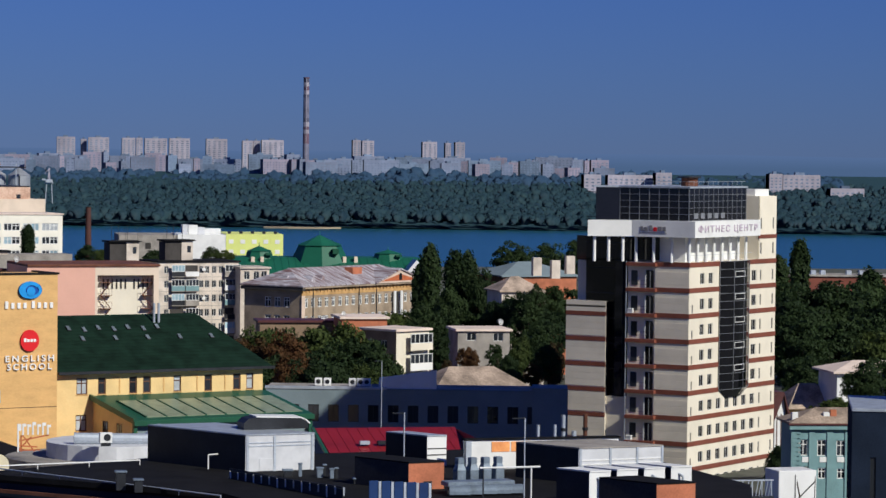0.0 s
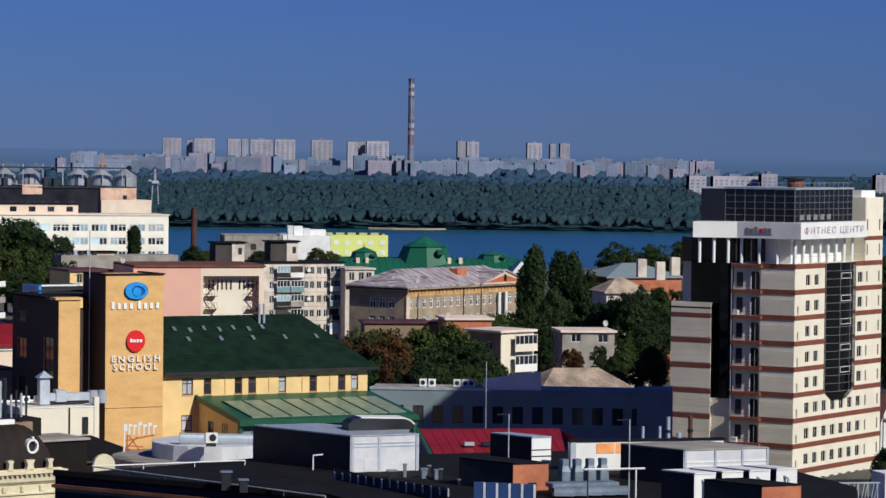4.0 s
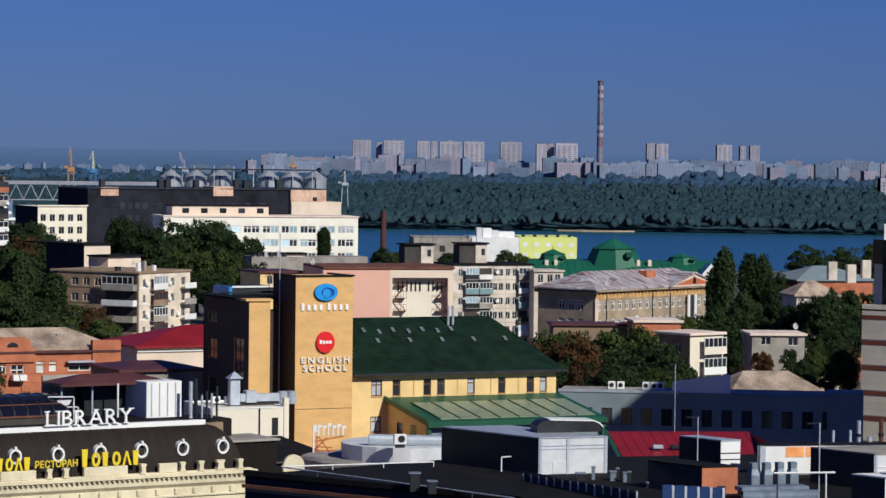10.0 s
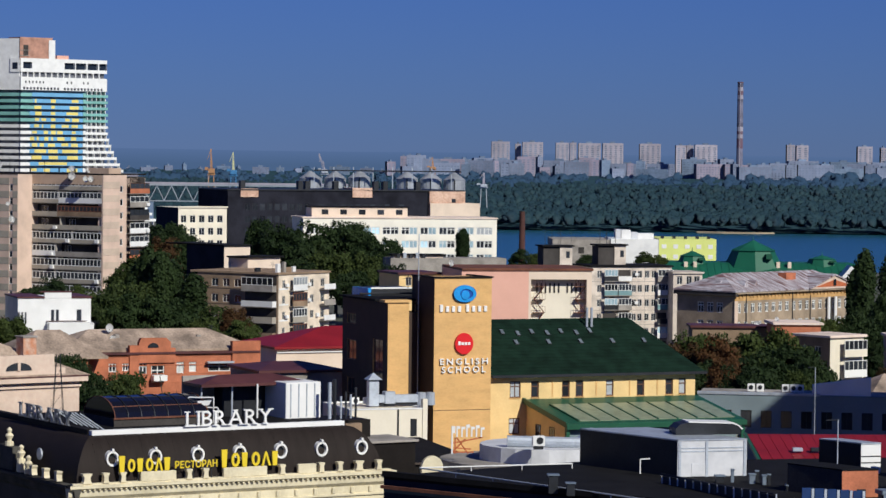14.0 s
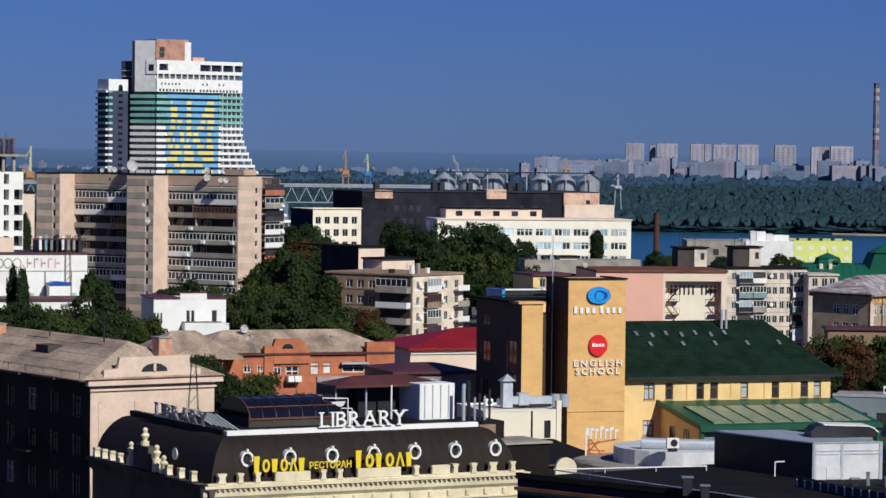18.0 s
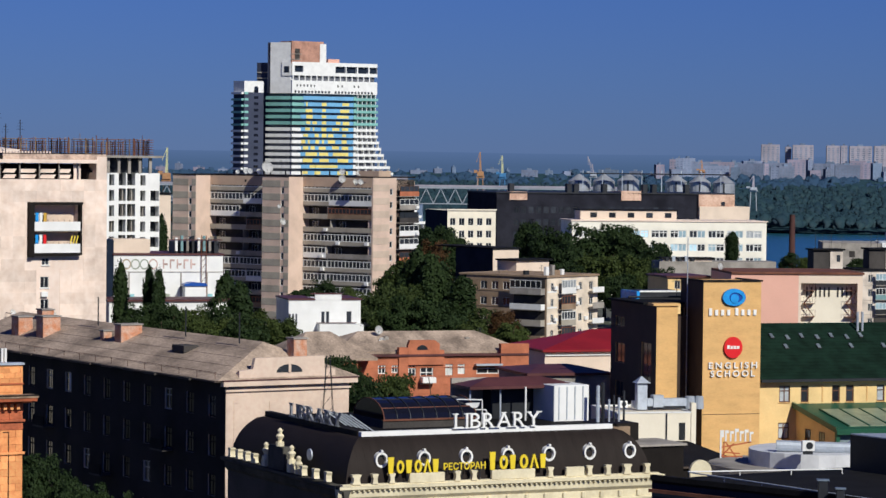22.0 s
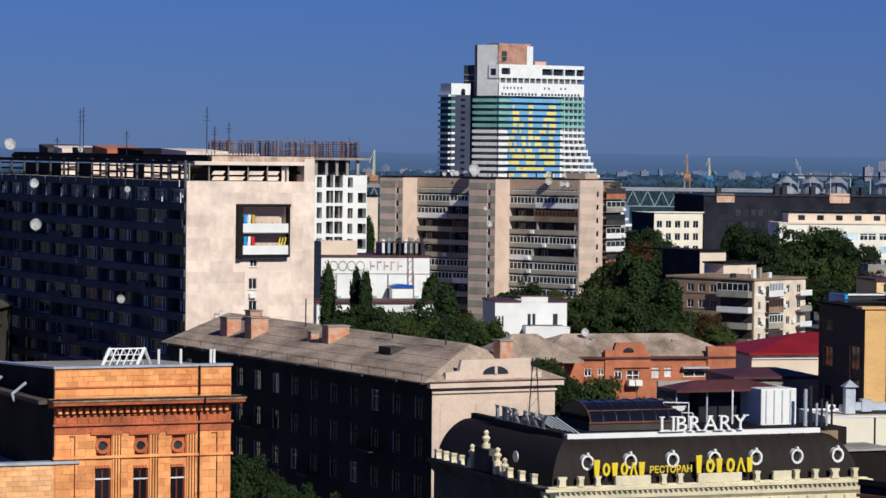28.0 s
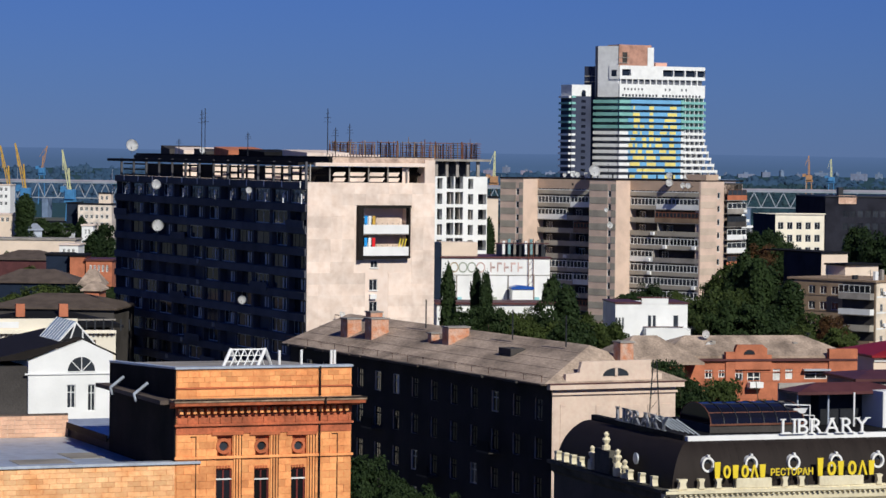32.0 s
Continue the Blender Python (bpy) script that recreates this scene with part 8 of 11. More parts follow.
single("half_round_gable", extrude_xz(B(), [(-0.75, -20.86), (0.75, -20.86)] + [(0.75 * math.cos(i * math.pi / 12), 0.75 * math.sin(i * math.pi / 12)) for i in range(13)], 0, 0.3), M_STUCCO, "cream half-round parapet gable", "gable", pose(3.65, 203, 20.86, 0, 0, 20))

# ---- the striped tower of flats ----
ap = site("striped_flats", "beige and grey striped concrete flats with glazed balconies", "apartment block", -56.26, 620.00, 56.5)
AZ = 36.18
AL1, AL2 = 7.64, 14.08
a1, b1 = 18.65, 44.41
PJ = 4.54
a2, b2_ = 25.89, 50.99
AP = 2.72
NF = 12
top_rooms = [(5.55, AZ - 1.4 - AP * (k + 1) + 0.6, 0.95, 1.35) for k in range(NF)]
# core coloured dark to give the open balconies their shade
part("core", box(B(), 2.0, AL2, 0.35, b2_ - 0.1, 0, AZ - 0.35), M_DARKWALL, ap)
bm = B()
wall_face(bm, face_r(), AL1, 0, AZ, top_rooms)
box(bm, 0, 0.3, 0.3, 0.36, 0, AZ), box(bm, 0.3, AL1, 0.36, 1.5, 0, AZ - 0.01), box(bm, 0, 0.01, 0, 0.3, 0, AZ)
part("end_wall", bm, M_STRIPEBEIGE, ap)
windows_r(ap, top_rooms, frame=M_WHITEFRAME, cols=1, bar_w=0.12)
M_STRIPESAND = mat("sandy_stripe_concrete", (0.58, 0.46, 0.37), 0.85, vary=0.12, scale=0.3)
M_STRIPEPINK = mat("pinkish_stripe_concrete", (0.55, 0.4, 0.3), 0.85, vary=0.12, scale=0.3)
for k in range(13):
    z = AZ - AP * (k + 1)
    part("stripe_panel", box(B(), 0.02, 5.27, -0.04, -0.003, z, z + AP / 2), M_STRIPESAND, ap)
for lo, hi in ((a1, a2), (b1, b2_)):
    sw = lo + (hi - lo) * 0.18
    sidew = [(sw, AZ - 1.35 - AP * (k + 1) + 0.5, 0.9, 1.45) for k in range(NF)]
    bm = B()
    wall_face(bm, face_l(hi, 0, -PJ), hi - lo, 0, AZ, [(hi - s - w, z, w, h) for s, z, w, h in sidew])
    part("pier_core", box(B(), -PJ + 0.32, 2.2, lo, hi, 0, AZ - 0.003), M_STRIPEBEIGE, ap)
    part("pier_edge", box(B(), -PJ, -PJ + 0.318, lo, lo + 0.02, 0, AZ), M_STRIPEBEIGE, ap)
    part("pier_edge", box(B(), -PJ, -PJ + 0.318, hi - 0.02, hi, 0, AZ), M_STRIPEBEIGE, ap)
    part("stair_pier", bm, M_STRIPEBEIGE, ap, "projecting striped pier")
    for s, z, w, h in sidew:
        window(ap, face_l(s + w, z, -PJ), w, h, frame=M_WHITEFRAME, cols=1, bar_w=0.14)
    for k in range(13):
        z = AZ - AP * (k + 1)
        for j, (p, q) in enumerate(((lo + 0.02, sw - 0.05), (sw + 0.95, hi - 0.02))):
            part("stripe_panel", box(B(), -PJ - 0.05, -PJ - 0.003, p, q, z + 0.55, z + 0.55 + AP / 2), M_STRIPEGREY, ap)
rnga = random.Random(5)
def balcony_row(y0, y1, k, split, styles):
    z = AZ - 2.05 - AP * k - 1.05
    part("balcony_slab", box(B(), 0.05, 2.0, y0, y1, z - 0.15, z), M_CONCGREY, ap)
    cuts = [y0, y0 + (y1 - y0) * split, y1]
    for a, b, st in zip(cuts, cuts[1:], styles):
        front_m = {"g": M_STRIPEGREY, "w": M_WHITE, "b": M_PANELBROWN, "d": M_STRIPEGREY, "o": M_CONCGREY}[st]
        part("balcony_front", box(B(), 0.02, 0.1, a + 0.03, b - 0.03, z, z + (0.75 if st == "g" else 0.95)), front_m, ap)
        if st in "gw":
            low = 0.75 if st == "g" else 0.95
            window(ap, face_l(b - 0.1, z + low, 0.03), b - a - 0.2, 2.25 - low, frame=M_WHITEFRAME, cols=max(4, int((b - a) / 0.95)), inset=0.02, bar_w=0.15)
        elif st == "b":
            window(ap, face_l(b - 0.1, z + 0.95, 0.05), b - a - 0.2, 1.25, frame=M_RUST, cols=max(4, int((b - a) / 0.9)), inset=0.02, bar_w=0.2)
        else:
            window(ap, face_l(b - 1.0, z + 0.5, 1.98), 1.6, 1.6, frame=M_WHITEFRAME, inset=-0.05)
        if rnga.random() < 0.4:
            part("air_conditioner", bevel_box(B(), -0.42, 0.0, a + 0.6, a + 1.5, z + 0.1, z + 0.75, 0.03), M_WHITE, ap)
    part("party_wall", box(B(), 0.1, 2.0, cuts[1] - 0.06, cuts[1] + 0.06, z, z + AP - 0.2), M_CONCGREY, ap)
for k in range(NF):
    # kinds of balcony along the face: glazed, white, brown, dark, open
    balcony_row(0.4, a1 - 0.03, k, (0.66, 0.62, 0.64, 0.6, 0.42, 0.66, 0.64)[k % 7], ("gg", "wg", "bd", "dd", "gg", "ow", "gg")[k % 7])
    balcony_row(a2 + 0.03, b1 - 0.03, k, (0.5, 0.5, 0.55, 0.45)[k % 4], ("gg", "wg", "dw", "bd", "dd", "od")[k % 6])
# sunny end balconies
for k in range(NF):
    z = AZ - 2.9 - AP * k
    part("balcony_slab", box(B(), AL1 + 0.05, AL2, -0.9, 0.35, z - 1.0, z - 0.85), M_CONCGREY, ap)
    part("balcony_front", box(B(), AL1 + 0.05, AL2, -0.95, -0.88, z - 0.85, z + 0.1), (M_BRICK, M_CONCGREY, M_DARKWALL, M_WHITE, M_WHITE)[k % 5], ap)
    window(ap, face_r(AL1 + 0.1, z + 0.1, -0.93), AL2 - AL1 - 0.2, 1.2, frame=(M_BROWNFRAME, M_WHITEFRAME, M_STEELDK, M_WHITEFRAME, M_WHITEFRAME)[k % 5], cols=4, inset=0, bar_w=0.1)
    if k % 2:
        part("air_conditioner", bevel_box(B(), AL2 - 1.3, AL2 - 0.4, -1.4, -1.0, z - 0.7, z - 0.1, 0.03), M_WHITE, ap)
part("end_return", box(B(), AL1 + 0.01, AL2 + 0.1, 0.35, 6, 0, AZ - 0.6), M_STRIPEBEIGE, ap)
for lo, hi in ((0.38, a1 - 0.02), (a2 + 0.02, b1 - 0.02)):
    part("attic_wall", bevel_box(B(), 0.0, 2.0, lo, hi, AZ - 2.0, AZ - 0.02, 0.05), M_STRIPEPINK, ap)
    part("attic_vent", box(B(), -0.03, 0.0, lo + (hi - lo) * 0.45, lo + (hi - lo) * 0.45 + 0.5, AZ - 1.3, AZ - 0.8), M_DARKWALL, ap)
part("roof", box(B(), 0.0, AL2, 0.0, b2_, AZ + 0.002, AZ + 0.25), M_DARKMETAL, ap)
for lo, hi in ((a1, a2), (b1, b2_)):
    part("pier_roof", box(B(), -PJ - 0.1, -0.01, lo - 0.1, hi + 0.1, AZ + 0.002, AZ + 0.25), M_DARKMETAL, ap)
part("roof_hut", box(B(), 3, 7, 1, 7, AZ + 0.2, AZ + 1.4), M_STRIPEPINK, ap)
for x in (3, 9, 14, 20, 26, 31):
    part("roof_pipe", tube(B(), 1 + x % 4, x, AZ + 0.2, AZ + 1.2, 0.15, n=8), M_STEELDK, ap)


def wall_dish(x, y, z, r, turn, tilt, back):
    """A dish held off a wall by a long bracket instead of a post."""
    t = dish("w", x, y, z, r, turn, tilt)
    part("wall_bracket", bar(B(), (0, 0.05, r), (back[0], back[1], r), 0.06), M_STEELDK, t)
    return t
dish("r", -79.85, 634.00, AZ + 0.22, 1.29, 10, 20)
dish("r", -81.89, 636.00, AZ + 0.22, 0.59, 20, 20)
dish("r", -84.20, 640.00, AZ + 0.22, 0.59, 0, 20)
dish("r", -85.16, 640.00, AZ + 0.22, 0.59, 10, 20)
dish("r", -63.43, 628.00, AZ + 0.22, 0.70, -10, 20)
dish("r", -87.12, 642.00, AZ + 0.22, 0.48, -5, 20)
dish("r", -59.84, 626.00, AZ + 0.22, 0.58, 0, 20)

wall_dish(-59.99, 620.50, 34.56, 0.63, 10, 12, (1.5, 1.9))
wall_dish(-58.85, 619.50, 34.59, 0.63, 10, 12, (1.5, 1.9))
wall_dish(-63.02, 624.00, 34.86, 0.81, -10, 12, (1.5, 1.9))
wall_dish(-74.71, 619.00, 26.19, 0.74, 20, 12, (1.5, 1.9))
wall_dish(-75.56, 620.00, 29.62, 0.46, 10, 12, (1.5, 1.9))
wall_dish(-98.92, 648.00, 23.82, 0.60, 0, 12, (1.5, 1.9))
wall_dish(-101.98, 652.00, 22.55, 0.72, 0, 12, (1.5, 1.9))


# ---- the unfinished riverside hotel ----
pr = site("riverside_hotel", "tall unfinished white hotel with painted balcony bands", "hotel tower", -188.74, 1600.00, 37.5)
PW = 53.67
PTOP, PB0 = 71.14, 3.30
PN = 24
M_PARWALL = mat("hotel_recess_wall", (0.14, 0.15, 0.18), 0.9, vary=0.2, scale=0.1)
# navy puts the shade on the hotel's sides and wing into colour
M_PARNAVYSHADE = mat("hotel_navy_shade_wall", (0.05, 0.06, 0.1), 0.9, vary=0.2, scale=0.1)
sec = [0, PW * 0.13, PW * 0.71, PW * 0.74, PW]
rngp = random.Random(12)
flare = [max(0, (k - 6)) ** 1.35 * 0.9 for k in range(PN)]
part("core", box(B(), 0.2, PW - 0.3, 2.2, 22, 0, PTOP), M_PARWALL, pr)


def beside(x, y, a):
    """A turned frame for the angled flank, in the hotel's own space."""
    return pr.matrix_basis.inverted() @ pose(x, y, 0, 0, 0, a)


FL = beside(-203.51, 1607.70, -25.5)
fw = 15.93
part("flank_core", box(B(), 0.3, fw - 0.2, 2.0, 16, 0, PTOP), M_PARWALL, pr, m=FL)
# yellow lengths of the painted bands, by storey, in 27ths of the painted width
blue_art = ((), ((6, 7), (13, 15), (22, 25)), ((6, 9), (13, 15), (21, 25)), ((6, 9), (13, 15), (20, 25)), ((6, 8), (9, 11), (13, 15), (19, 21), (22, 25)),
            ((6, 8), (9, 10), (13, 15), (18, 21), (22, 25)), ((5, 7), (10, 12), (13, 15), (16, 18), (22, 24)), ((4, 6), (7, 8), (10, 12), (13, 14), (16, 19), (22, 24)),
            ((5, 7), (8, 10), (12, 15), (18, 21), (22, 25)), ((6, 11), (12, 16), (18, 25)), ((5, 9), (12, 16), (20, 25)), ((8, 20),), ((5, 7), (10, 13), (20, 25)), ((5, 12),))
for k in range(PN):
    z = PTOP - PB0 * (k + 1)
    green = k < 5
    x_end = PW + flare[k]
    slab_m = M_GREENBANNER if green else M_WHITE
    cut = sec[1] * rngp.uniform(0.75, 1.25)
    part("balcony_band", box(B(), 0.0, cut, -0.2, 2.3, z, z + 1.75), slab_m, pr)
    part("balcony_band", box(B(), sec[3], x_end, -0.25, 2.3, z, z + 1.4), slab_m, pr)
    part("balcony_band", box(B(), cut, sec[2], -0.3, 2.3, z, z + 1.95), M_BLUEBANNER, pr)
    part("flank_band", box(B(), 0.0, fw, 0, 2.1, z, z + 1.75), slab_m, pr, m=FL)
    for i, j in blue_art[k] if k < len(blue_art) else ():
        xa, xb = (sec[2] * (q_ + rngp.uniform(-0.3, 0.3)) / 27 for q_ in (i, j))
        part("painted_patch", box(B(), xa, xb, -0.34, -0.31, z + rngp.choice((0.02, 0.1, 0.3)), z + rngp.uniform(1.75, 1.95)), M_YELLOWBANNER, pr)
    for i in range(5):
        x = sec[3] + (x_end - sec[3]) * (i + 0.5) / 5
        part("balcony_fin", box(B(), x, x + 0.35, 0.3, 2.2, z + 1.4, z + PB0), M_WHITE, pr)
    part("stair_block", box(B(), sec[2], sec[3], -0.6, 2.3, z, z + 2.1), M_WHITE if k > 4 else M_GREENBANNER, pr)
# white crown storeys
cz1, cz2 = 77.99, 86.73
part("crown_wall", box(B(), 0.0, PW - 0.6, -0.2, 20, PTOP, cz1), M_WHITE, pr)
part("flank_crown", box(B(), 2.85, fw + 0.3, -0.2, 12, PTOP, cz1 + 0.4), M_WHITE, pr, m=FL)
for i in range(24):
    if i != 11:
        part("small_window", box(B(), 1.5 + i * (PW - 4) / 24, 2.6 + i * (PW - 4) / 24, -0.26, -0.21, PTOP + 0.3, PTOP + 1.5), M_GLASS, pr)
for x in (0.05, 0.09, 0.13, 0.17, 0.21, 0.25, 0.52, 0.57, 0.71, 0.76):
    part("small_window", box(B(), PW * x, PW * x + 0.8, -0.26, -0.21, PTOP + 3.6, PTOP + 4.8), M_GLASS, pr)
part("crown_recess", box(B(), 0.5, PW - 1.5, 1.5, 19, cz1, cz1 + 2.6), M_PARWALL, pr)
for i in range(14):
    part("crown_pillar", box(B(), 0.6 + i * (PW - 2.5) / 14, 1.2 + i * (PW - 2.5) / 14, 0.2, 1.4, cz1, cz1 + 2.6), M_WHITE, pr)
hb = [(PW * f_, cz1 + 4.4, PW * g_, 3.4) for f_, g_ in ((0.03, 0.1), (0.5, 0.12), (0.63, 0.12), (0.765, 0.12), (0.9, 0.09))]
bm = B()
wall_face(bm, face_r(0.0, 0, 0.0), PW - 0.5, cz1 + 2.6, cz2 + 1.0, hb, 2.0)
box(bm, 0.0, PW - 0.5, 2.1, 20, cz1 + 2.6, cz2 + 0.98)
part("crown_storey", bm, M_WHITE, pr)
for s, z, w, h in hb:
    part("crown_window", box(B(), s, s + w, 1.6, 1.9, z, z + h), M_NAVY, pr)
lz3 = 97.99
lt1 = -0.100
part("lift_tower", box(B(), 2.75, fw - 0.4, -0.1, 9, cz1 + 0.4, lz3), M_WHITE, pr, m=FL)
part("lift_tower_side", box(B(), 0.591, 2.75 - 0.01, 0.6, 8.5, PTOP, lz3), M_PARNAVYSHADE, pr, m=FL)
part("crown_link", box(B(), 10.21, fw + 0.1, -0.6, 2, cz1 + 2.4, cz2 + 1.0), M_WHITE, pr, m=FL)
part("link_window", box(B(), 11.66, 14.83, -0.66, -0.62, cz1 + 4.0, cz1 + 7.4), M_NAVY, pr, m=FL)
part("brick_core", box(B(), lt1, 19.70, 0.5, 12, cz2, 98.68), mat("bare_pinkish_brick", (0.5, 0.27, 0.2), 0.9, vary=0.25, scale=0.3), pr, "bare brick core")
part("core_opening", box(B(), lt1 + 2.0, lt1 + 5, 0.4, 0.48, cz2 + 2, cz2 + 8), M_DARKWALL, pr)
for z in (cz2 + 2.2, cz2 + 5):
    part("core_ledge", box(B(), lt1 - 0.5, lt1 + 6, 0.1, 0.48, z, z + 0.3), M_CONCGREY, pr)
part("core_edge", box(B(), 17.24, 21.10, 0.2, 11, cz2, 97.49), M_WHITE, pr)
part("roof_stub", box(B(), 23.95, 31.01, 3, 9, cz2 + 1, cz2 + 3.0), M_PINK, pr)
part("dark_annex", box(B(), -8.30, -1.17, 4, 14, 0, 87.42), M_PARNAVYSHADE, pr, m=FL)
for z in (cz1 + 1, cz1 + 4):
    part("annex_ledge", box(B(), -7.92, -0.780, 3.4, 3.98, z, z + 0.5), M_STRIPEGREY, pr, m=FL)
p2 = site("riverside_hotel_wing", "narrow white and green wing of an unfinished hotel", "hotel tower", -212.61, 1590.00, 37.5)
w2, d2, z2 = 11.65, 11.36, 77.21
part("core", box(B(), 0, w2, 0, d2, 0, z2 - 6), M_PARNAVYSHADE, p2)
part("top", box(B(), 0, w2, 0, d2, z2 - 6, z2), M_WHITE, p2)
for k in range(PN):
    z = z2 - 7 - PB0 * k
    part("balcony_band", box(B(), -1.4, 0.0, 0.5, d2, z, z + 1.1), M_GREENBANNER if 0 < k < 6 else M_WHITE, p2)
    part("green_band", box(B(), 0, w2 * 0.2, -0.25, -0.003, z, z + 1.2), M_GREENBANNER if k < 6 else M_WHITE, p2)
    part("window", box(B(), w2 * 0.5, w2 * 0.72, -0.2, -0.13, z + 1.0, z + 2.4), M_BLACKGLASS, p2)
part("round_hole", tube(B(), 0, 0, 0, 0.08, 1.3, n=16), M_NAVY, p2, m=pose(w2 * 0.62, -0.01, z2 - 4.0, 90))
# dark sheet for the shade the tower casts on the wing
part("shaded_wall", box(B(), w2 * 0.2, w2, -0.12, -0.003, 0, z2 - 12), M_PARNAVYSHADE, p2)

# ---- white hall with faded lettering ----
hl = site("white_hall", "white rendered hall with a faded decorative frieze", "hall", -79.52, 450.00, 19.7)
hw, hz_ = 16.57, 25.83
body(hl, hw, 12, hz_, M_WHITE)
part("roof_edge", bevel_box(B(), -0.2, hw + 0.2, -0.2, 12, hz_, hz_ + 0.25, 0.04), M_MAROON, hl)
part("side_wall", box(B(), -1.4, -0.01, 0.1, 9, 0, hz_ + 2.2), M_NAVY, hl)
part("roof_hut", box(B(), 0.4, 6.0, 3, 8, hz_ + 0.25, hz_ + 2.3), M_PINKPALE, hl)
part("roof_hut", box(B(), hw * 0.58, hw - 0.3, 2, 7, hz_ + 0.25, hz_ + 2.0), M_STEELDK, hl)
for i in range(8):
    part("roof_unit", bevel_box(B(), hw * 0.57 + i * 0.85, hw * 0.57 + 0.4 + i * 0.85, 1.0, 1.5, hz_ + 0.6, hz_ + 2.6 + 0.3 * (i % 2), 0.04), (M_WHITE, M_TEAL, M_CONCGREY, M_STEELDK)[i % 4], hl)
part("roof_rail", box(B(), hw * 0.5, hw, 0.9, 1.0, hz_ + 2.2, hz_ + 2.35), M_MAROON, hl)
M_MURAL = (mat("mural_ochre", (0.5, 0.4, 0.28), 0.8), mat("mural_green", (0.36, 0.4, 0.33), 0.8), mat("mural_rose", (0.62, 0.44, 0.4), 0.8), mat("mural_turquoise", (0.3, 0.6, 0.65), 0.8))
for i in range(4):
    cx2 = 1.9 + i * 1.35
    bm = B()
    rr = [[bm.verts.new((cx2 + r * math.cos(j * math.pi / 10), -0.03, hz_ - 1.35 + r * 1.15 * math.sin(j * math.pi / 10))) for j in range(20)] for r in (0.7, 0.52)]
    for j in range(20):
        bm.faces.new((rr[0][j], rr[0][(j + 1) % 20], rr[1][(j + 1) % 20], rr[1][j]))
    part("painted_ring", bm, M_MURAL[(0, 1, 1, 2)[i]], hl)
for i in range(5):
    bm = B()
    x = 7.4 + i * 1.05
    box(bm, x, x + 0.22, -0.03, -0.004, hz_ - 2.0, hz_ - 0.6), box(bm, x + 0.22, x + 0.75, -0.03, -0.004, hz_ - (0.9 if i % 2 else 1.5), hz_ - (0.6 if i % 2 else 1.2))
    part("painted_bar", bm, M_MURAL[2], hl)
for i in range(4):
    part("wall_pilaster", box(B(), 2.2 + i * hw / 4.2, 2.4 + i * hw / 4.2, -0.1, -0.004, 0, hz_ - 2.6), M_CONCGREY, hl)
part("ledge", box(B(), 0, hw, -0.08, -0.004, hz_ - 2.55, hz_ - 2.45), M_CONCGREY, hl)
for x, w, m in ((1.5, 1.6, 3), (6.5, 2.0, 1), (11.5, 1.6, 3), (14.2, 0.8, 3)):
    part("painted_patch", bevel_box(B(), x, x + w, -0.05, -0.004, hz_ - 6.8, hz_ - 5.8, 0.02), M_MURAL[m], hl)
kb = thing("kiosk", "small white kiosk with a blue roof", "kiosk", hl.matrix_basis @ pose(10.24, -1.5, 19.73))
part("box", bevel_box(B(), 0, 3.2, -1.5, 0.5, -9, 1.6, 0.03), M_WHITE, kb)
part("roof", extrude_xz(B(), [(-0.2, 1.6), (3.4, 1.6), (3.2, 2.0), (1.0, 2.2), (-0.1, 1.9)], -1.7, 0.7), M_SIGNNAVY, kb)
bm = B()
for dx in (0, 0.7):
    bar(bm, (dx * 1.2, -0.3, 0), (dx, -0.3, 12), 0.06)
for k in range(12):
    bar(bm, (0, -0.3, k), (0.75, -0.3, k + 0.8), 0.035)
single("ladder_mast", bm, M_RUST, "rusty lattice ladder mast against a hall wall", "lattice mast", hl.matrix_basis @ pose(13.23, 0, hz_ - 9))
hl2 = site("white_shed", "long low white shed behind trees", "shed", -76.60, 430.00, 19.7)
body(hl2, 19.86, 8, 19.90, M_WHITE)
part("roof", box(B(), -0.3, 19.86 + 0.3, -0.3, 8.3, 19.90, 19.90 + 0.3), M_MAROON, hl2)

# ---- white house, red-brick house, maroon roof ----
ws = site("white_house", "plain white rendered house with narrow dark windows", "house", -47.29, 400.00, 17.7)
w_, z_ = 9.68, 22.02
wf = [(4.34, 18.97, 0.47, 1.52), (4.99, 18.98, 0.44, 1.52), (7.76, 18.98, 0.68, 1.52), (-0.04, 18.72, 0.31, 1.47), (0.42, 18.72, 0.26, 1.47), (0.86, 18.72, 0.26, 1.47)]
body(ws, w_, 9, z_, M_WHITE, front=wf)
windows_r(ws, wf, frame=M_GREYFRAME, cols=1)
part("parapet", box(B(), w_ * 0.36, w_ * 0.73, -0.04, 0.4, z_, z_ + 0.75), M_WHITE, ws)
part("roof_edge", bevel_box(B(), -0.15, w_ * 0.36, -0.15, 9, z_, z_ + 0.2, 0.03), M_MAROON, ws)
part("roof_edge", bevel_box(B(), w_ * 0.73, w_ + 0.15, -0.15, 9, z_, z_ + 0.2, 0.03), M_MAROON, ws)
part("parapet_cap", box(B(), w_ * 0.3, w_ * 0.74, -0.1, 0.5, z_ + 0.75, z_ + 0.9), M_MAROON, ws)
part("ledge", box(B(), 3.73, 9.08, -0.3, 0, 18.96, 19.03), M_MAROON, ws)
part("porch", box(B(), 3.73, w_, -2.0, -0.01, 0, 18.88), M_WHITE, ws)
rb = site("brick_house", "orange-red brick house with a stepped gable and grey roof", "house", -30.26, 310.00, 21.7)
rw, rz0 = 19.01, 20.90
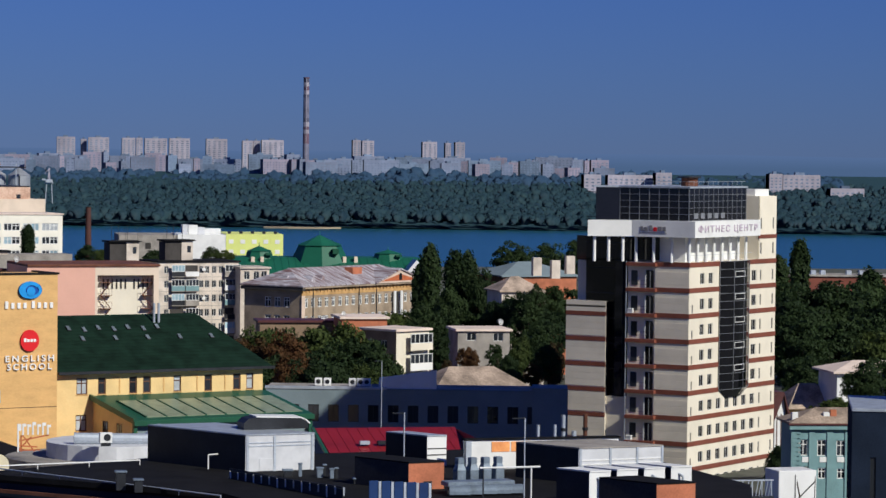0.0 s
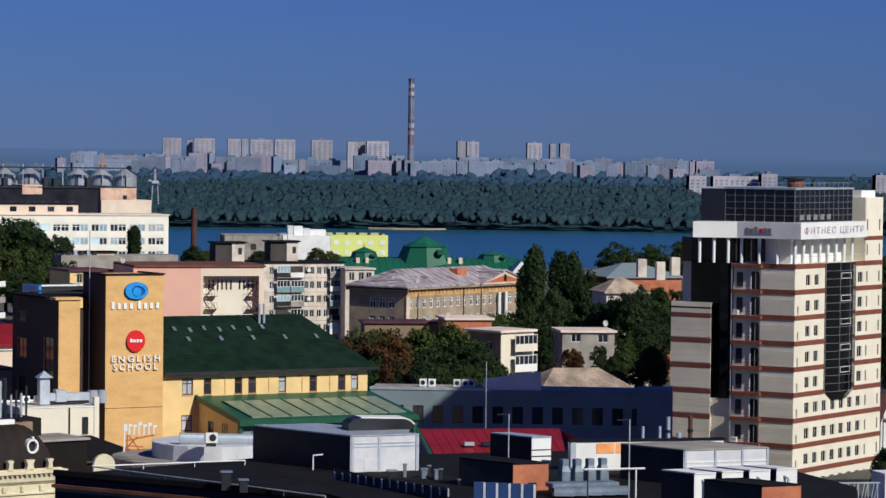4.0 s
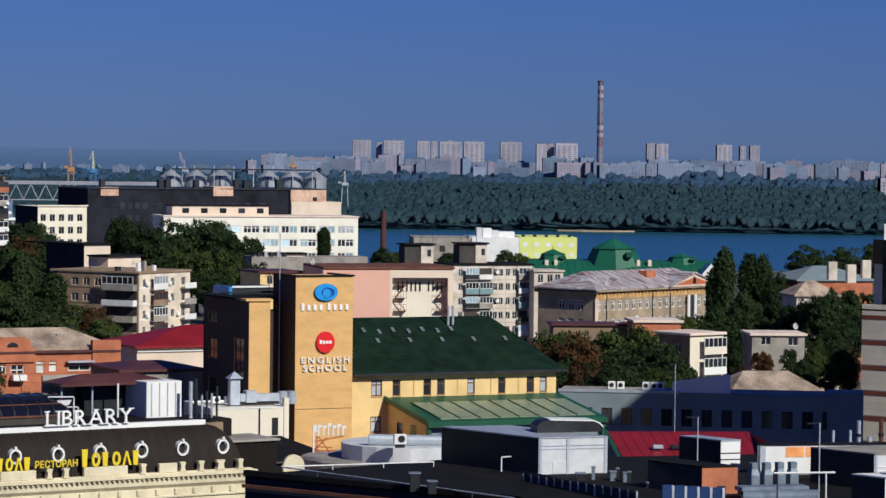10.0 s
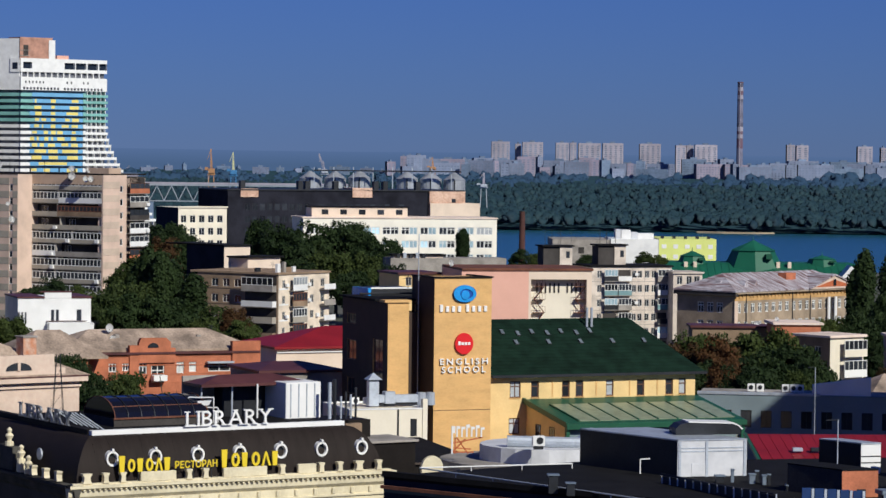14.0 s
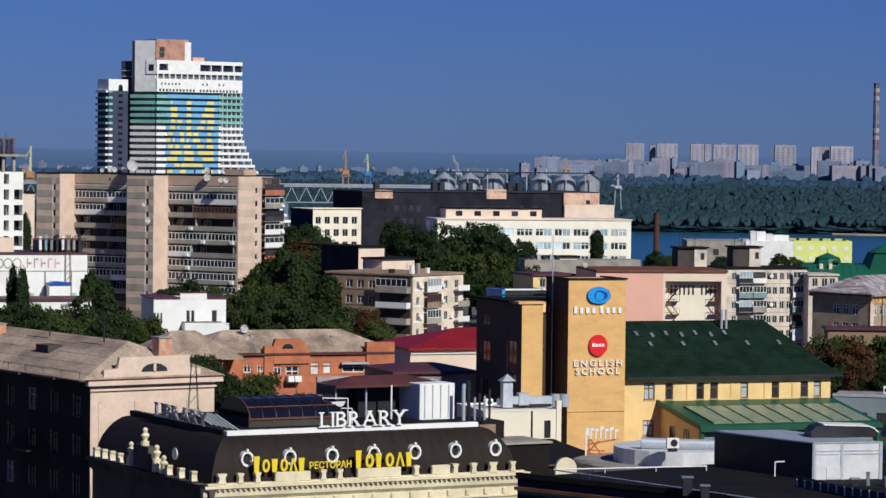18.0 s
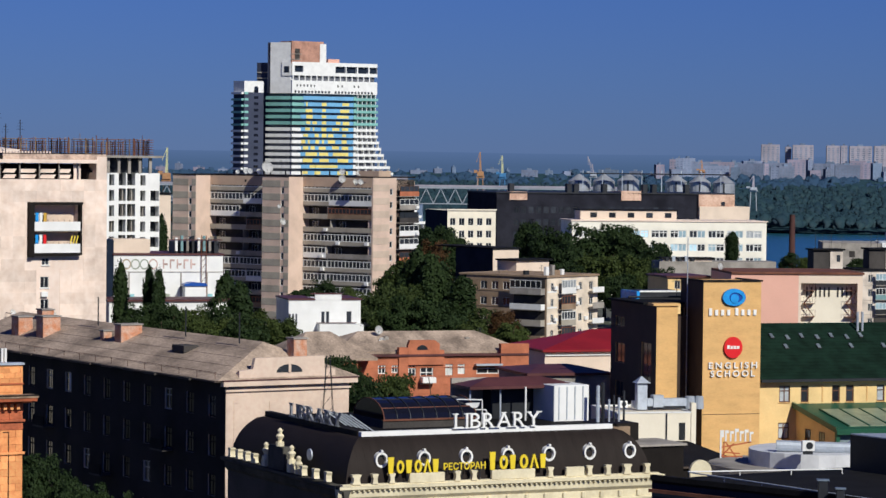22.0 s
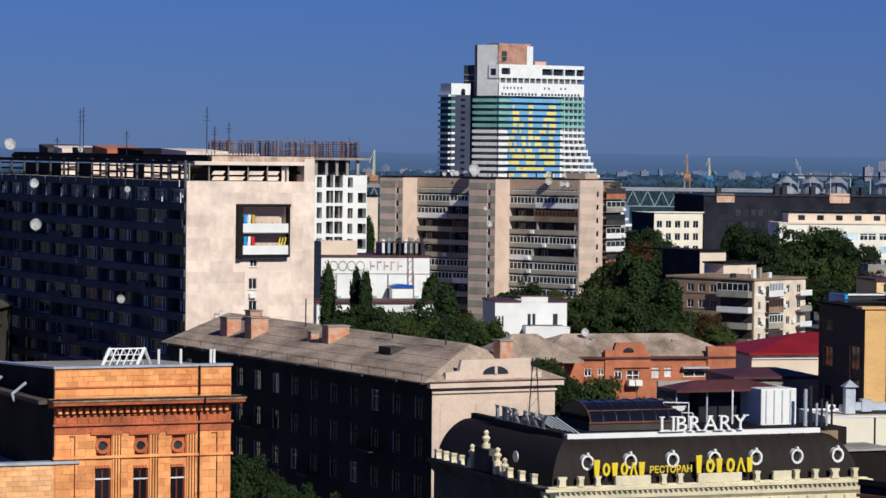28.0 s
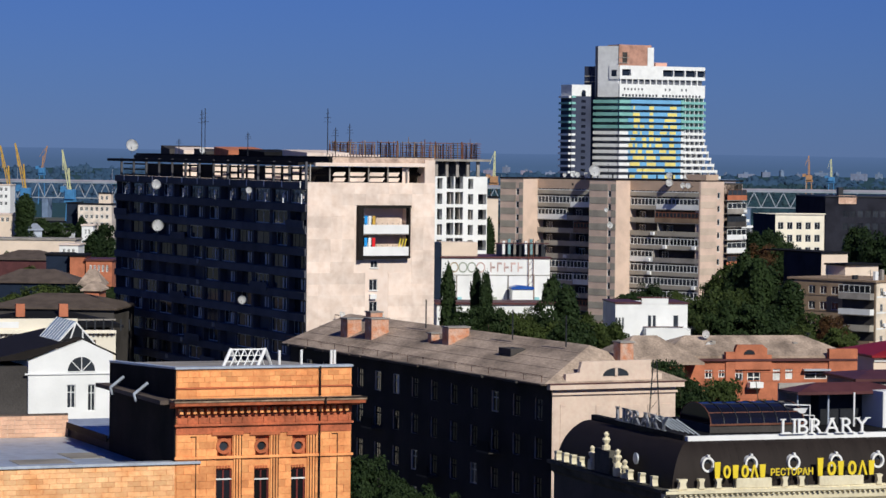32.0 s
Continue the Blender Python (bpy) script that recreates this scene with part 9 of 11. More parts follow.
rf = [(6.16, 18.68, 0.84, 1.22), (10.18, 18.66, 0.79, 1.27), (11.53, 18.89, 0.77, 1.03), (13.59, 18.88, 2.45, 0.83), (17.21, 18.85, 0.73, 1.04), (2.93, 19.00, 0.81, 0.88), (4.38, 19.09, 0.69, 0.78), (7.45, 17.84, 1.41, 1.83)]
body(rb, rw, 11, rz0, M_BRICK, front=rf)
for i, hole in enumerate(rf):
    window(rb, face_r(hole[0], hole[1]), hole[2], hole[3], frame=M_WHITEFRAME, glass=M_GLASS if i not in (1, 2) else mat("white_blind", (0.7, 0.72, 0.7), 0.7), cols=2 if hole[2] < 3 else 6, rows=2 if hole[2] < 3 else 1, bar_w=0.1)
for k in range(9):
    part("brick_band", box(B(), 0, rw, -0.03, -0.003, rz0 - 0.4 - k * 0.9, rz0 - 0.32 - k * 0.9), M_BRICK, rb)
g0, g1_, gzz = 6.07, 9.47, 22.44
part("gable", extrude_xz(B(), [(g0, rz0 - 1), (g1_ + 0.5, rz0 - 1), (g1_ + 0.5, rz0 + 0.5), (g1_, rz0 + 0.5), (g1_, gzz - 0.4), (g1_ - 0.5, gzz), (g0 + 0.2, gzz), (g0, gzz - 0.5)], -0.25, 0.4), M_BRICK, rb)
part("gable_lunette", extrude_xz(B(), [((g0 + g1_) / 2 - 0.2 + 0.6 * math.cos(i * math.pi / 10), rz0 + 0.55 + 0.5 * math.sin(i * math.pi / 10)) for i in range(11)], -0.3, -0.25), M_GLASS, rb)
part("end_pier", box(B(), 16.15, rw + 0.2, -0.25, 0.5, 0, rz0 + 1.1), M_BRICK, rb)
part("pier", box(B(), 5.10, g0, -0.2, 0.5, 0, rz0 + 0.8), M_BRICK, rb)
part("cornice", bevel_box(B(), -0.3, rw + 0.2, -0.35, 0.1, rz0 - 0.12, rz0 + 0.1, 0.03), M_MAROON, rb)
part("roof", hip_roof(B(), -1.5, rw + 0.3, 0.5, 11.5, rz0 + 0.1, 23.04, 4.0), M_OLDROOF, rb, "grey-brown slate roof")
part("roof", hip_roof(B(), -7.5, 2.0, -3.0, 8, rz0 - 0.3, 23.26, 3.5), M_OLDROOF, rb, "grey-brown slate roof")
part("rear_wing", box(B(), -7.0, -0.02, -2.6, 8, 0, rz0 - 0.3), M_BRICK, rb)
part("bay_balcony", bevel_box(B(), 7.44, 8.90, -1.0, 0, 18.07, 18.65, 0.03), M_WHITE, rb)
part("awning", box(B(), 13.34, 16.23, -0.7, 0, 19.77, 19.95), M_STEEL, rb)
part("vent_stack", bevel_box(B(), 4.72, 5.15, 3.6, 4.4, rz0, 22.60, 0.03), M_CONCGREY, rb)
part("vent_stack", bevel_box(B(), 13.53, 14.03, 3.6, 4.4, rz0, 22.45, 0.03), M_CONCGREY, rb)
dish("s", -19.90, 322, 21.64, 0.5, 15, 10)
dish("s", -28.00, 316, 22.67, 0.46, 15, 10)
dish("s", -27.54, 315, 21.63, 0.42, 15, 10)
mr_ = site("maroon_roofed_house", "low house with a bright maroon hipped roof", "house", -11.12, 330.00, 23.7)
mw = 17.89
body(mr_, mw, 10, 20.21, M_PINKPALE)
part("roof", hip_roof(B(), -0.4, mw + 0.4, -0.5, 10.5, 20.27, 22.42, 8.0), M_REDROOF, mr_, "maroon sheet roof")
part("cornice_rail", box(B(), 0, mw, -0.2, -0.05, 19.85, 19.97), M_WHITE, mr_)
lr_ = site("low_maroon_shed", "low shed with a dull maroon roof", "shed", -11.17, 290.00, 21.7)
body(lr_, 8.38, 9, 20.57, M_CONCGREY)
part("roof", hip_roof(B(), -0.4, 8.38, -0.4, 9, 20.62, 21.43, 3), M_MAROON, lr_)

# ---- five-storey panel flats ----
p5 = site("panel_flats", "five-storey panel flats, brown side and pale end", "apartment block", -17.87, 540.00, 55.7)
q1, q2, qz = 15.43, 19.50, 19.63
QP = 2.8
ff = [(s, qz - 2.4 - QP * k, w, 1.4) for k in range(6) for s, w in ((1.1, 0.9), (q1 * 0.28, q1 * 0.2), (q1 * 0.62, 1.1), (q1 * 0.83, 1.2))]
sf = [(s, qz - 2.4 - QP * k, 1.5, 1.4) for k in range(6) for s in (q2 * 0.42, q2 * 0.55, q2 * 0.68)]
bm = B()
wall_face(bm, face_r(), q1, 0, qz, ff)
box(bm, 0.0, q1, 0.4, q2, 0, qz), box(bm, 0, 0.01, 0, 0.4, 0, qz)
part("wall", bm, mat("cream_panel_concrete", (0.8, 0.68, 0.55), 0.85, vary=0.2, scale=0.4), p5)
bm = B()
wall_face(bm, face_l(q2, 0, -0.25), q2, 0, qz, [(q2 - s - w, z, w, h) for s, z, w, h in sf], 0.24)
part("side_wall", bm, M_PANELBROWN, p5, "brown panel wall")
windows_r(p5, ff, cols=2)
for s, z, w, h in sf:
    window(p5, face_l(s + w, z, -0.25), w, h, cols=2)
for k in range(6):
    z = qz - QP * (k + 1)
    # dark sheet puts the balcony recess's shade onto the side wall
    part("recess_wall", box(B(), -0.28, -0.252, 0.3, 7.2, z + 0.12, z + QP - 0.3), M_DARKWALL, p5)
    part("white_render", box(B(), 0.05, q1 * 0.19, -0.03, -0.004, z + 0.1, z + 0.38), M_WHITE, p5)
    part("panel_joint", box(B(), -0.29, -0.251, 0, q2, z + 0.02, z + 0.1), M_DARKWALL, p5)
    for j, (lo, hi) in enumerate(((0.3, 7.2), (q2 * 0.83, q2 - 0.2))):
        m = (M_CONCGREY, M_WHITE, M_STRIPEGREY, M_PANELBROWN)[(k + j) % 4]
        part("balcony_front", box(B(), -1.5, -1.42, lo, hi, z - 0.1, z + 0.9), m, p5)
        part("balcony_slab", box(B(), -1.5, -0.26, lo, hi, z - 0.25, z - 0.1), M_CONCGREY, p5)
        part("balcony_end", box(B(), -1.42, -0.26, lo, lo + 0.08, z - 0.1, z + 0.9), m, p5)
        if j or k == 0:
            window(p5, face_l(hi, z + 0.9, -1.48), hi - lo, 1.4, frame=(M_WHITEFRAME, M_STEELDK, M_GREYFRAME)[(k + j) % 3], cols=6, inset=0, bar_w=0.1)
    part("balcony_front", box(B(), q1 * 0.2, q1 * 0.48, -1.0, -0.92, z - 0.1, z + 0.85), (M_WHITE, M_PANELBROWN, M_STRIPEGREY)[k % 3], p5)
    window(p5, face_r(q1 * 0.2, z + 0.85, -0.98), q1 * 0.28, 1.5, frame=M_WHITEFRAME if k % 2 == 0 else M_RUST, glass=M_PALEGLASS if k == 0 else None, cols=5, inset=0, bar_w=0.14)
    part("balcony_slab", box(B(), q1 * 0.2, q1 * 0.48, -1.0, -0.01, z - 0.22, z - 0.1), M_CONCGREY, p5)
    part("balcony_front", box(B(), q1 * 0.8, q1 + 0.4, -1.2, -1.1, z - 0.1, z + 0.85), (M_WHITE, M_CONCGREY)[k % 2], p5)
    part("balcony_slab", box(B(), q1 * 0.8, q1 + 0.4, -1.2, -0.01, z - 0.22, z - 0.1), M_CONCGREY, p5)
    for ax in ((0.55, 0.12), (0.55,), (0.12, 0.72), (0.58,), (0.1, 0.56), (0.7,))[k]:
        part("air_conditioner", bevel_box(B(), q1 * ax, q1 * ax + 0.8, -0.45, -0.05, z + 0.6, z + 1.2, 0.03), M_WHITE, p5)
part("roof", bevel_box(B(), -0.45, q1 + 0.25, -0.25, q2, qz, qz + 0.35, 0.04), M_PANELBROWN, p5)
rh = site("rooftop_hut", "pale brick lift hut on a dark block", "roof hut", -24.26, 560.00, 47.7)
body(rh, 8.56, 5, 21.81, M_PINKPALE, z0=0)
part("roof", box(B(), -0.5, 8.56 + 0.5, -0.5, 5, 21.81, 21.81 + 0.3), M_TAR, rh)
db = site("dark_block", "block with a navy side and a pale end", "building", -30.63, 600.00, 37.7)
body(db, 6.22, 13.03, 22.62, M_PINKPALE)
# navy over the side face only
side_skin(db, 13.03, 22.62, [], M_NAVY)
part("roof", box(B(), -0.3, 6.22 + 0.3, -0.3, 20, 22.62, 22.62 + 0.3), M_TAR, db)

# ---- dark and white office blocks, cream block ----
do = site("dark_office", "long dark office block with pale lift huts", "office block", -46.53, 930.00, 20.7)
ow, oz2 = 77.72, 29.09
dfr = [(5.5 + 2.4 * i, oz2 - 6.0 - 3.8 * k, 1.7, 2.0) for k in range(7) for i in range(22) if i % 11 != 9]
body(do, ow, 30, oz2, mat("dark_office_cladding", (0.026, 0.027, 0.038), 0.9, vary=0.3, scale=0.2, spec=0.05), front=dfr)
windows_r(do, dfr, frame=M_STEELDK, cols=2)
part("roof_hut", box(B(), 4.07, 9.70, -0.3, 9, oz2 - 2, 29.61), M_PEACHWORN, do)
part("roof_hut", box(B(), 40.28, 46.81, -0.4, 9, oz2 - 2, 30.00), M_PEACHWORN, do)
part("roof_hut", box(B(), 47.00, 65.47, 1.0, 9, oz2 - 2, 29.17), M_DARKWALL, do)
part("roof_hut", box(B(), 10.43, 39.91, 1.2, 9, oz2 - 2, 28.78), M_DARKWALL, do)

part("pale_wing", box(B(), 65.69, 77.66, -1.0, 14, 0, 29.10), M_PEACHWORN, do)
part("pale_wing", box(B(), 65.69 + 0.1, 82.52, -1.5, 13, 0, 25.40), M_PINKPALE, do)
part("wing_window", box(B(), 73.11, 74.44, -1.1, -1.02, 25.61, 26.84), M_GLASS, do)
part("roof_edge", box(B(), -0.3, ow, -0.4, 30, oz2, oz2 + 0.4), M_STEELDK, do)
for x in (0.06, 0.3, 0.33, 0.45, 0.62, 0.66, 0.8):
    part("roof_vent", bevel_box(B(), ow * x, ow * x + 1.6, 2, 4, oz2 + 0.4, oz2 + 3.0, 0.1), M_STEELDK, do)
wo = site("white_office", "white office block with ribbon windows", "office block", -21.77, 860.00, 12.7)
ww, wz2 = 56.46, 22.48
WP = 3.82
nwin = 10
wfr = [(0.9 + i * (ww - 1.4) / nwin, wz2 - 2.1 - WP * (k + 1) + 1.4, (ww - 1.4) / nwin - 0.8, 2.1) for k in range(5) for i in range(nwin)]
body(wo, ww, 16, wz2, mat("cream_white_render", (0.86, 0.82, 0.72), 0.8, vary=0.08, scale=0.2), front=wfr)
M_CYAN = glassmat("sky_blue_pane", (0.42, 0.6, 0.7), 0.2, 0.5)
rngw = random.Random(2)
for s, z, w, h in wfr:
    for c in range(2):
        r_ = rngw.random()
        window(wo, face_r(s + c * w / 2, z), w / 2, h, frame=M_WHITEFRAME, glass=M_PALEGLASS if r_ < 0.2 else M_CYAN if r_ < 0.72 else M_GLASS, cols=2, rows=rngw.choice((1, 1, 2)), bar_w=0.18)
part("attic", box(B(), 3.16, 31.00, 3.5, 12, wz2, 25.46), M_PINKPALE, wo)
for i in range(5):
    part("attic_window", box(B(), 6.00 + i * 5.4, 6.00 + i * 5.4 + 1.9, 3.42, 3.48, wz2 + 1.0, wz2 + 2.4), M_GLASS, wo)
part("attic_roof", box(B(), 2.84, 31.33, 3.2, 12.3, 25.46, 25.46 + 0.3), M_TAR, wo)
part("roof", box(B(), -0.3, ww + 0.3, -0.3, 16.3, wz2 + 0.002, wz2 + 0.35), M_CONC, wo)
lo_ = site("low_grey_annex", "low grey annex with cluttered pale hut", "annex", 2.44, 700.00, 12.7)
body(lo_, 27.49, 8, 17.14, M_CONCGREY)
part("roof_hut", box(B(), 1.0, 12.67, 1, 5, 0, 17.66), M_PINKPALE, lo_)
part("hut_roof", box(B(), 0.5, 12.67 + 0.6, 0.5, 5.5, 17.66, 17.66 + 0.35), M_TAR, lo_)
for i in range(5):
    part("roof_clutter", bevel_box(B(), 1.5 + i * 1.5, 2.3 + i * 1.5, 0.2, 0.9, 17.14, 17.14 + 0.9 + 0.3 * (i % 2), 0.05), M_STEEL if i % 2 else M_STEELDK, lo_)
hb_ = site("ochre_house", "low ochre house with a flat roof", "house", 2.72, 430.00, 20.7)
hbf = [(1.0, 22.83, 0.9, 1.2), (3.0, 22.83, 0.9, 1.2)]
body(hb_, 6.44, 8, 24.42, M_YELLOW2, front=hbf)
windows_r(hb_, hbf)
part("roof", box(B(), -0.3, 6.44, -0.3, 8, 24.42, 24.42 + 0.3), M_MAROON, hb_)
cb_ = site("cream_office", "cream office block with a grid of square windows", "office block", -59.55, 900.00, 21.7)
cw3, cz3 = 15.07, 24.23
CP = 3.67
cfr = [(0.8 + i * (cw3 - 1) / 5, cz3 - 2.0 - CP * (k + 1) + 1.3, 1.7, 2.1) for k in range(6) for i in range(5)]
body(cb_, cw3, 21.65, cz3, M_CREAM, front=cfr)
# navy skin holds the cream wall's shade on this side
side_skin(cb_, 21.65, cz3, [], M_NAVY)
windows_r(cb_, cfr, cols=2)
part("cornice", bevel_box(B(), -0.3, cw3 + 0.3, -0.4, 0.2, cz3, cz3 + 0.4, 0.05), M_CREAM, cb_)

# ---- pink hall with a recessed stage wall ----
pk = site("pink_hall", "pink rendered hall with a deep cream recess and fire stairs", "hall", 20.53, 420.00, 10.1)
kl, kz = 8.96, 25.54
k0 = -9.43
part("wall", box(B(), k0, 0, 0, 14, 0, kz), M_PINK, pk)
r0, r1, rzt = 0.337, 8.24, 24.33
part("recess_wall", box(B(), 0, kl, 1.3, 14, 0, kz - 0.02), M_CREAM, pk)
part("recess_side", box(B(), 0, r0, 0, 1.3, 0, kz - 0.01), M_PINKPALE, pk)
part("recess_side", box(B(), r1, kl, 0, 1.3, 0, kz - 0.01), M_PINKPALE, pk)
part("recess_head", box(B(), r0, r1, 0, 1.3, rzt, kz - 0.01), M_PINKPALE, pk)
for i in range(12):
    x = r0 + 1.0 + i * 0.62
    if i == 6:
        continue
    part("louvre_slot", box(B(), x, x + 0.22, 1.22, 1.29, 22.44, 23.77), M_DARKWALL, pk)
part("roof_edge", bevel_box(B(), k0, kl + 0.2, -0.2, 14, kz, kz + 0.3, 0.05), M_RUST, pk)
for side, x in ((-1, r0 + 0.5), (1, r1 - 1.5)):
    for k in range(4):
        z = rzt - 1.0 - 1.8 * k
        fs = part("stair_landing", box(B(), x, x + 1.6, 0.4, 1.25, z - 0.06, z), M_RUST, pk)
        part("stair_rail", (lambda bm: ([bar(bm, (x + 0.4 * q_, 0.42, z), (x + 0.4 * q_, 0.42, z + 0.9), 0.025) for q_ in range(5)], bar(bm, (x, 0.42, z + 0.9), (x + 1.6, 0.42, z + 0.9), 0.03), bm)[2])(B()), M_RUST, fs)
        part("stair_flight", bar(B(), (x + (0.1 if k % 2 else 1.5), 0.6, z), (x + (1.5 if k % 2 else 0.1), 0.6, z - 1.8), 0.07), M_RUST, pk)
part("link", box(B(), k0 - 0.0, k0 + 1.4, -0.4, -0.01, 0, kz - 2), M_PINKPALE, pk)
dish("s", 9.83, 425, kz + 0.2, 0.472, 20, 10)

# ---- grey panel flats ----
pg = site("grey_panel_flats", "weathered grey panel flats with mixed glazed balconies", "apartment block", 44.56, 640.00, 16.1)
gl_, gzt = 17.97, 17.82
GP = 3.02
gxs = [1.19, 2.74, 5.59, 6.89, 8.98, 10.29, 11.86, 13.43]
gfr = [(x, gzt - 2.3 - GP * k, 1.0, 1.5) for k in range(7) for i, x in enumerate(gxs) if i not in (1, 2, 3)]
body(pg, gl_, 5.91 + 12, gzt, M_PANEL, front=gfr)
windows_r(pg, gfr, cols=2)
rngp = random.Random(9)
b0, b1g, b2g = 2.52, 8.62, 14.50
for k in range(7):
    z = gzt - GP * (k + 1) + 0.2
    for lo, hi in ((b0, (b0 + b1g) / 2 - 0.1), ((b0 + b1g) / 2 + 0.1, b1g), (b2g, gl_)):
        m = rngp.choice((M_CONCGREY, M_WHITE, M_STRIPEGREY, M_STEELDK, M_TEAL))
        part("balcony_front", box(B(), lo, hi, -1.0, -0.92, z - 0.1, z + 0.9), m, pg)
        part("balcony_slab", box(B(), lo, hi, -1.0, -0.01, z - 0.25, z - 0.1), M_CONCGREY, pg)
        if rngp.random() < 0.8:
            window(pg, face_r(lo, z + 0.9, -0.98), hi - lo, 1.4, frame=M_WHITEFRAME, glass=M_CYAN if rngp.random() < 0.4 else M_GLASS, cols=4, inset=0, bar_w=0.1)
        else:
            # dark back stands for the shade inside an unglazed balcony
            part("balcony_back", box(B(), lo, hi, -0.12, -0.02, z + 0.9, z + 2.2), M_DARKWALL, pg)
    part("panel_joint", box(B(), 0, gl_, -0.03, -0.003, z - 0.3, z - 0.22), M_CONCGREY, pg)
    for x in (0.1, 0.32, 0.5, 0.66, 0.8):
        part("panel_joint", box(B(), gl_ * x, gl_ * x + 0.07, -0.03, -0.003, z - 0.2, z + GP - 0.35), M_CONCGREY, pg)
    if k % 2 == 0:
        part("air_conditioner", bevel_box(B(), gl_ * 0.53, gl_ * 0.53 + 0.8, -0.45, -0.04, z + 1.0, z + 1.6, 0.03), M_WHITE, pg)
part("roof", bevel_box(B(), -0.3, gl_ + 0.3, -0.3, 12, gzt, gzt + 0.3, 0.04), M_TAR, pg)
for xa, xb, top, d in ((-5.43, -2.66, 21.94, 5), (6.87, 9.43, 22.15, 5)):
    part("lift_hut", box(B(), xa, xb, d, d + 4, gzt - 4, top), M_PANEL, pg, "pale lift hut")
    # dark box stands for the hut's shaded side
    part("hut_shade_wall", box(B(), xa - 3.6, xa - 0.01, d + 0.2, d + 4, gzt - 4, top - 0.1), M_DARKWALL, pg)
    part("hut_roof", box(B(), xa - 4.0, xb + 0.4, d - 0.4, d + 4.4, top, top + 0.3), M_TAR, pg)
    part("hut_opening", box(B(), (xa + xb) / 2, (xa + xb) / 2 + 0.8, d - 0.06, d - 0.003, top - 2.4, top - 1.0), M_GLASS, pg)
    for dx in (-3, -1.5, 0.5):
        part("aerial", bar(B(), (xa + dx, d + 1, top), (xa + dx, d + 1, top + 3.5), 0.06), M_STEELDK, pg)

# ---- neoclassical house with pediment ----
ne = site("pediment_house", "old grey-brown house with ochre frieze and pediment", "civic building", 70.01, 600.00, 47.1)
nl, nd, nz = 41.57, 14.22, 14.35
NP = 3.6
nfr = [(0.9 + i * (nl - 2) / 17, nz - 3.9 - NP * k, 1.25, 1.9) for k in range(3) for i in range(17)]
nsd = [(2.9 + i * 2.35, nz - 3.9 - NP * k, 1.5, 2.0) for k in range(3) for i in range(3)]
M_OLDBROWN = mat("old_brown_plaster", (0.4, 0.31, 0.225), 0.9, vary=0.25, scale=0.3)
M_OCHREFR = mat("ochre_frieze", (0.6, 0.36, 0.15), 0.8, vary=0.2, scale=0.6)
body(ne, nl, nd, nz, M_OLDBROWN, front=nfr, side=nsd)
windows_r(ne, nfr, frame=M_WHITEFRAME, cols=2, rows=2, bar_w=0.17)
windows_l(ne, nsd, frame=M_WHITEFRAME, cols=2, rows=2, bar_w=0.16)
part("frieze", box(B(), -0.05, nl, -0.08, -0.004, nz - 1.5, nz - 0.1), M_OCHREFR, ne)
for i in range(34):
    part("frieze_bracket", box(B(), i * nl / 34, i * nl / 34 + 0.25, -0.3, -0.08, nz - 0.9, nz - 0.2), M_OCHREFR, ne)
part("cornice", bevel_box(B(), -0.7, nl + 0.5, -0.9, 0.2, nz - 0.1, nz + 0.25, 0.05), M_OLDBROWN, ne)
part("cornice_side", bevel_box(B(), -0.9, -0.01, -0.9, nd + 0.3, nz - 0.5, nz + 0.2, 0.05), M_DARKWALL, ne)
part("corner_pier", box(B(), -0.1, 1.0, -0.12, -0.003, 0, nz - 1.5), M_BEIGE, ne)
part("roof", hip_roof(B(), -1.0, nl + 1, -1.0, nd + 0.5, nz + 0.25, 17.44 + 0.6, nd * 0.42), M_RUSTROOF, ne, "rust-streaked sheet roof")
g0, g1_ = 24.59, 41.11
gp = 17.20
pd = part("pediment", extrude_xz(B(), [(g0, nz + 0.25), (g1_, nz + 0.25), ((g0 + g1_) / 2, gp)], -1.1, 2.5), M_BEIGE, ne, "pale pediment")
part("tympanum", extrude_xz(B(), [(g0 + 1.6, nz + 0.65), (g1_ - 1.6, nz + 0.65), ((g0 + g1_) / 2, gp - 0.8)], -1.16, -1.11), M_ORANGEDK, pd, "orange tympanum")
part("arched_window", extrude_xz(B(), [((g0 + g1_) / 2 + 0.5 * math.cos(a * math.pi / 8), nz + 1.6 + 0.6 * math.sin(a * math.pi / 8)) for a in range(9)] + [((g0 + g1_) / 2 - 0.5, nz + 0.8), ((g0 + g1_) / 2 + 0.5, nz + 0.8)], -1.25, -1.17), M_GLASS, pd)
part("pediment_roof", extrude_xz(B(), [(g0 - 0.6, nz + 0.25), ((g0 + g1_) / 2, gp + 0.1), (g1_ + 0.6, nz + 0.25), (g1_ + 0.6, nz + 0.5), ((g0 + g1_) / 2, gp + 0.4), (g0 - 0.6, nz + 0.5)], -1.4, 5), M_RUSTROOF, ne)
for x in ((g0 + g1_) / 2 - 1.4, (g0 + g1_) / 2 + 1.0):
    part("loggia_column", tube(B(), x + 0.2, -0.6, nz - 7.5, nz - 1.5, 0.35, n=10), M_WHITE, ne)
part("loggia", box(B(), (g0 + g1_) / 2 - 1.1, (g0 + g1_) / 2 + 0.9, -0.07, -0.003, nz - 7, nz - 1.7), M_DARKWALL, ne)
for x in (0.09, 0.47, 0.62):
    part("downpipe", tube(B(), nl * x, -0.15, 0, nz, 0.1, n=8), M_STEELDK, ne)
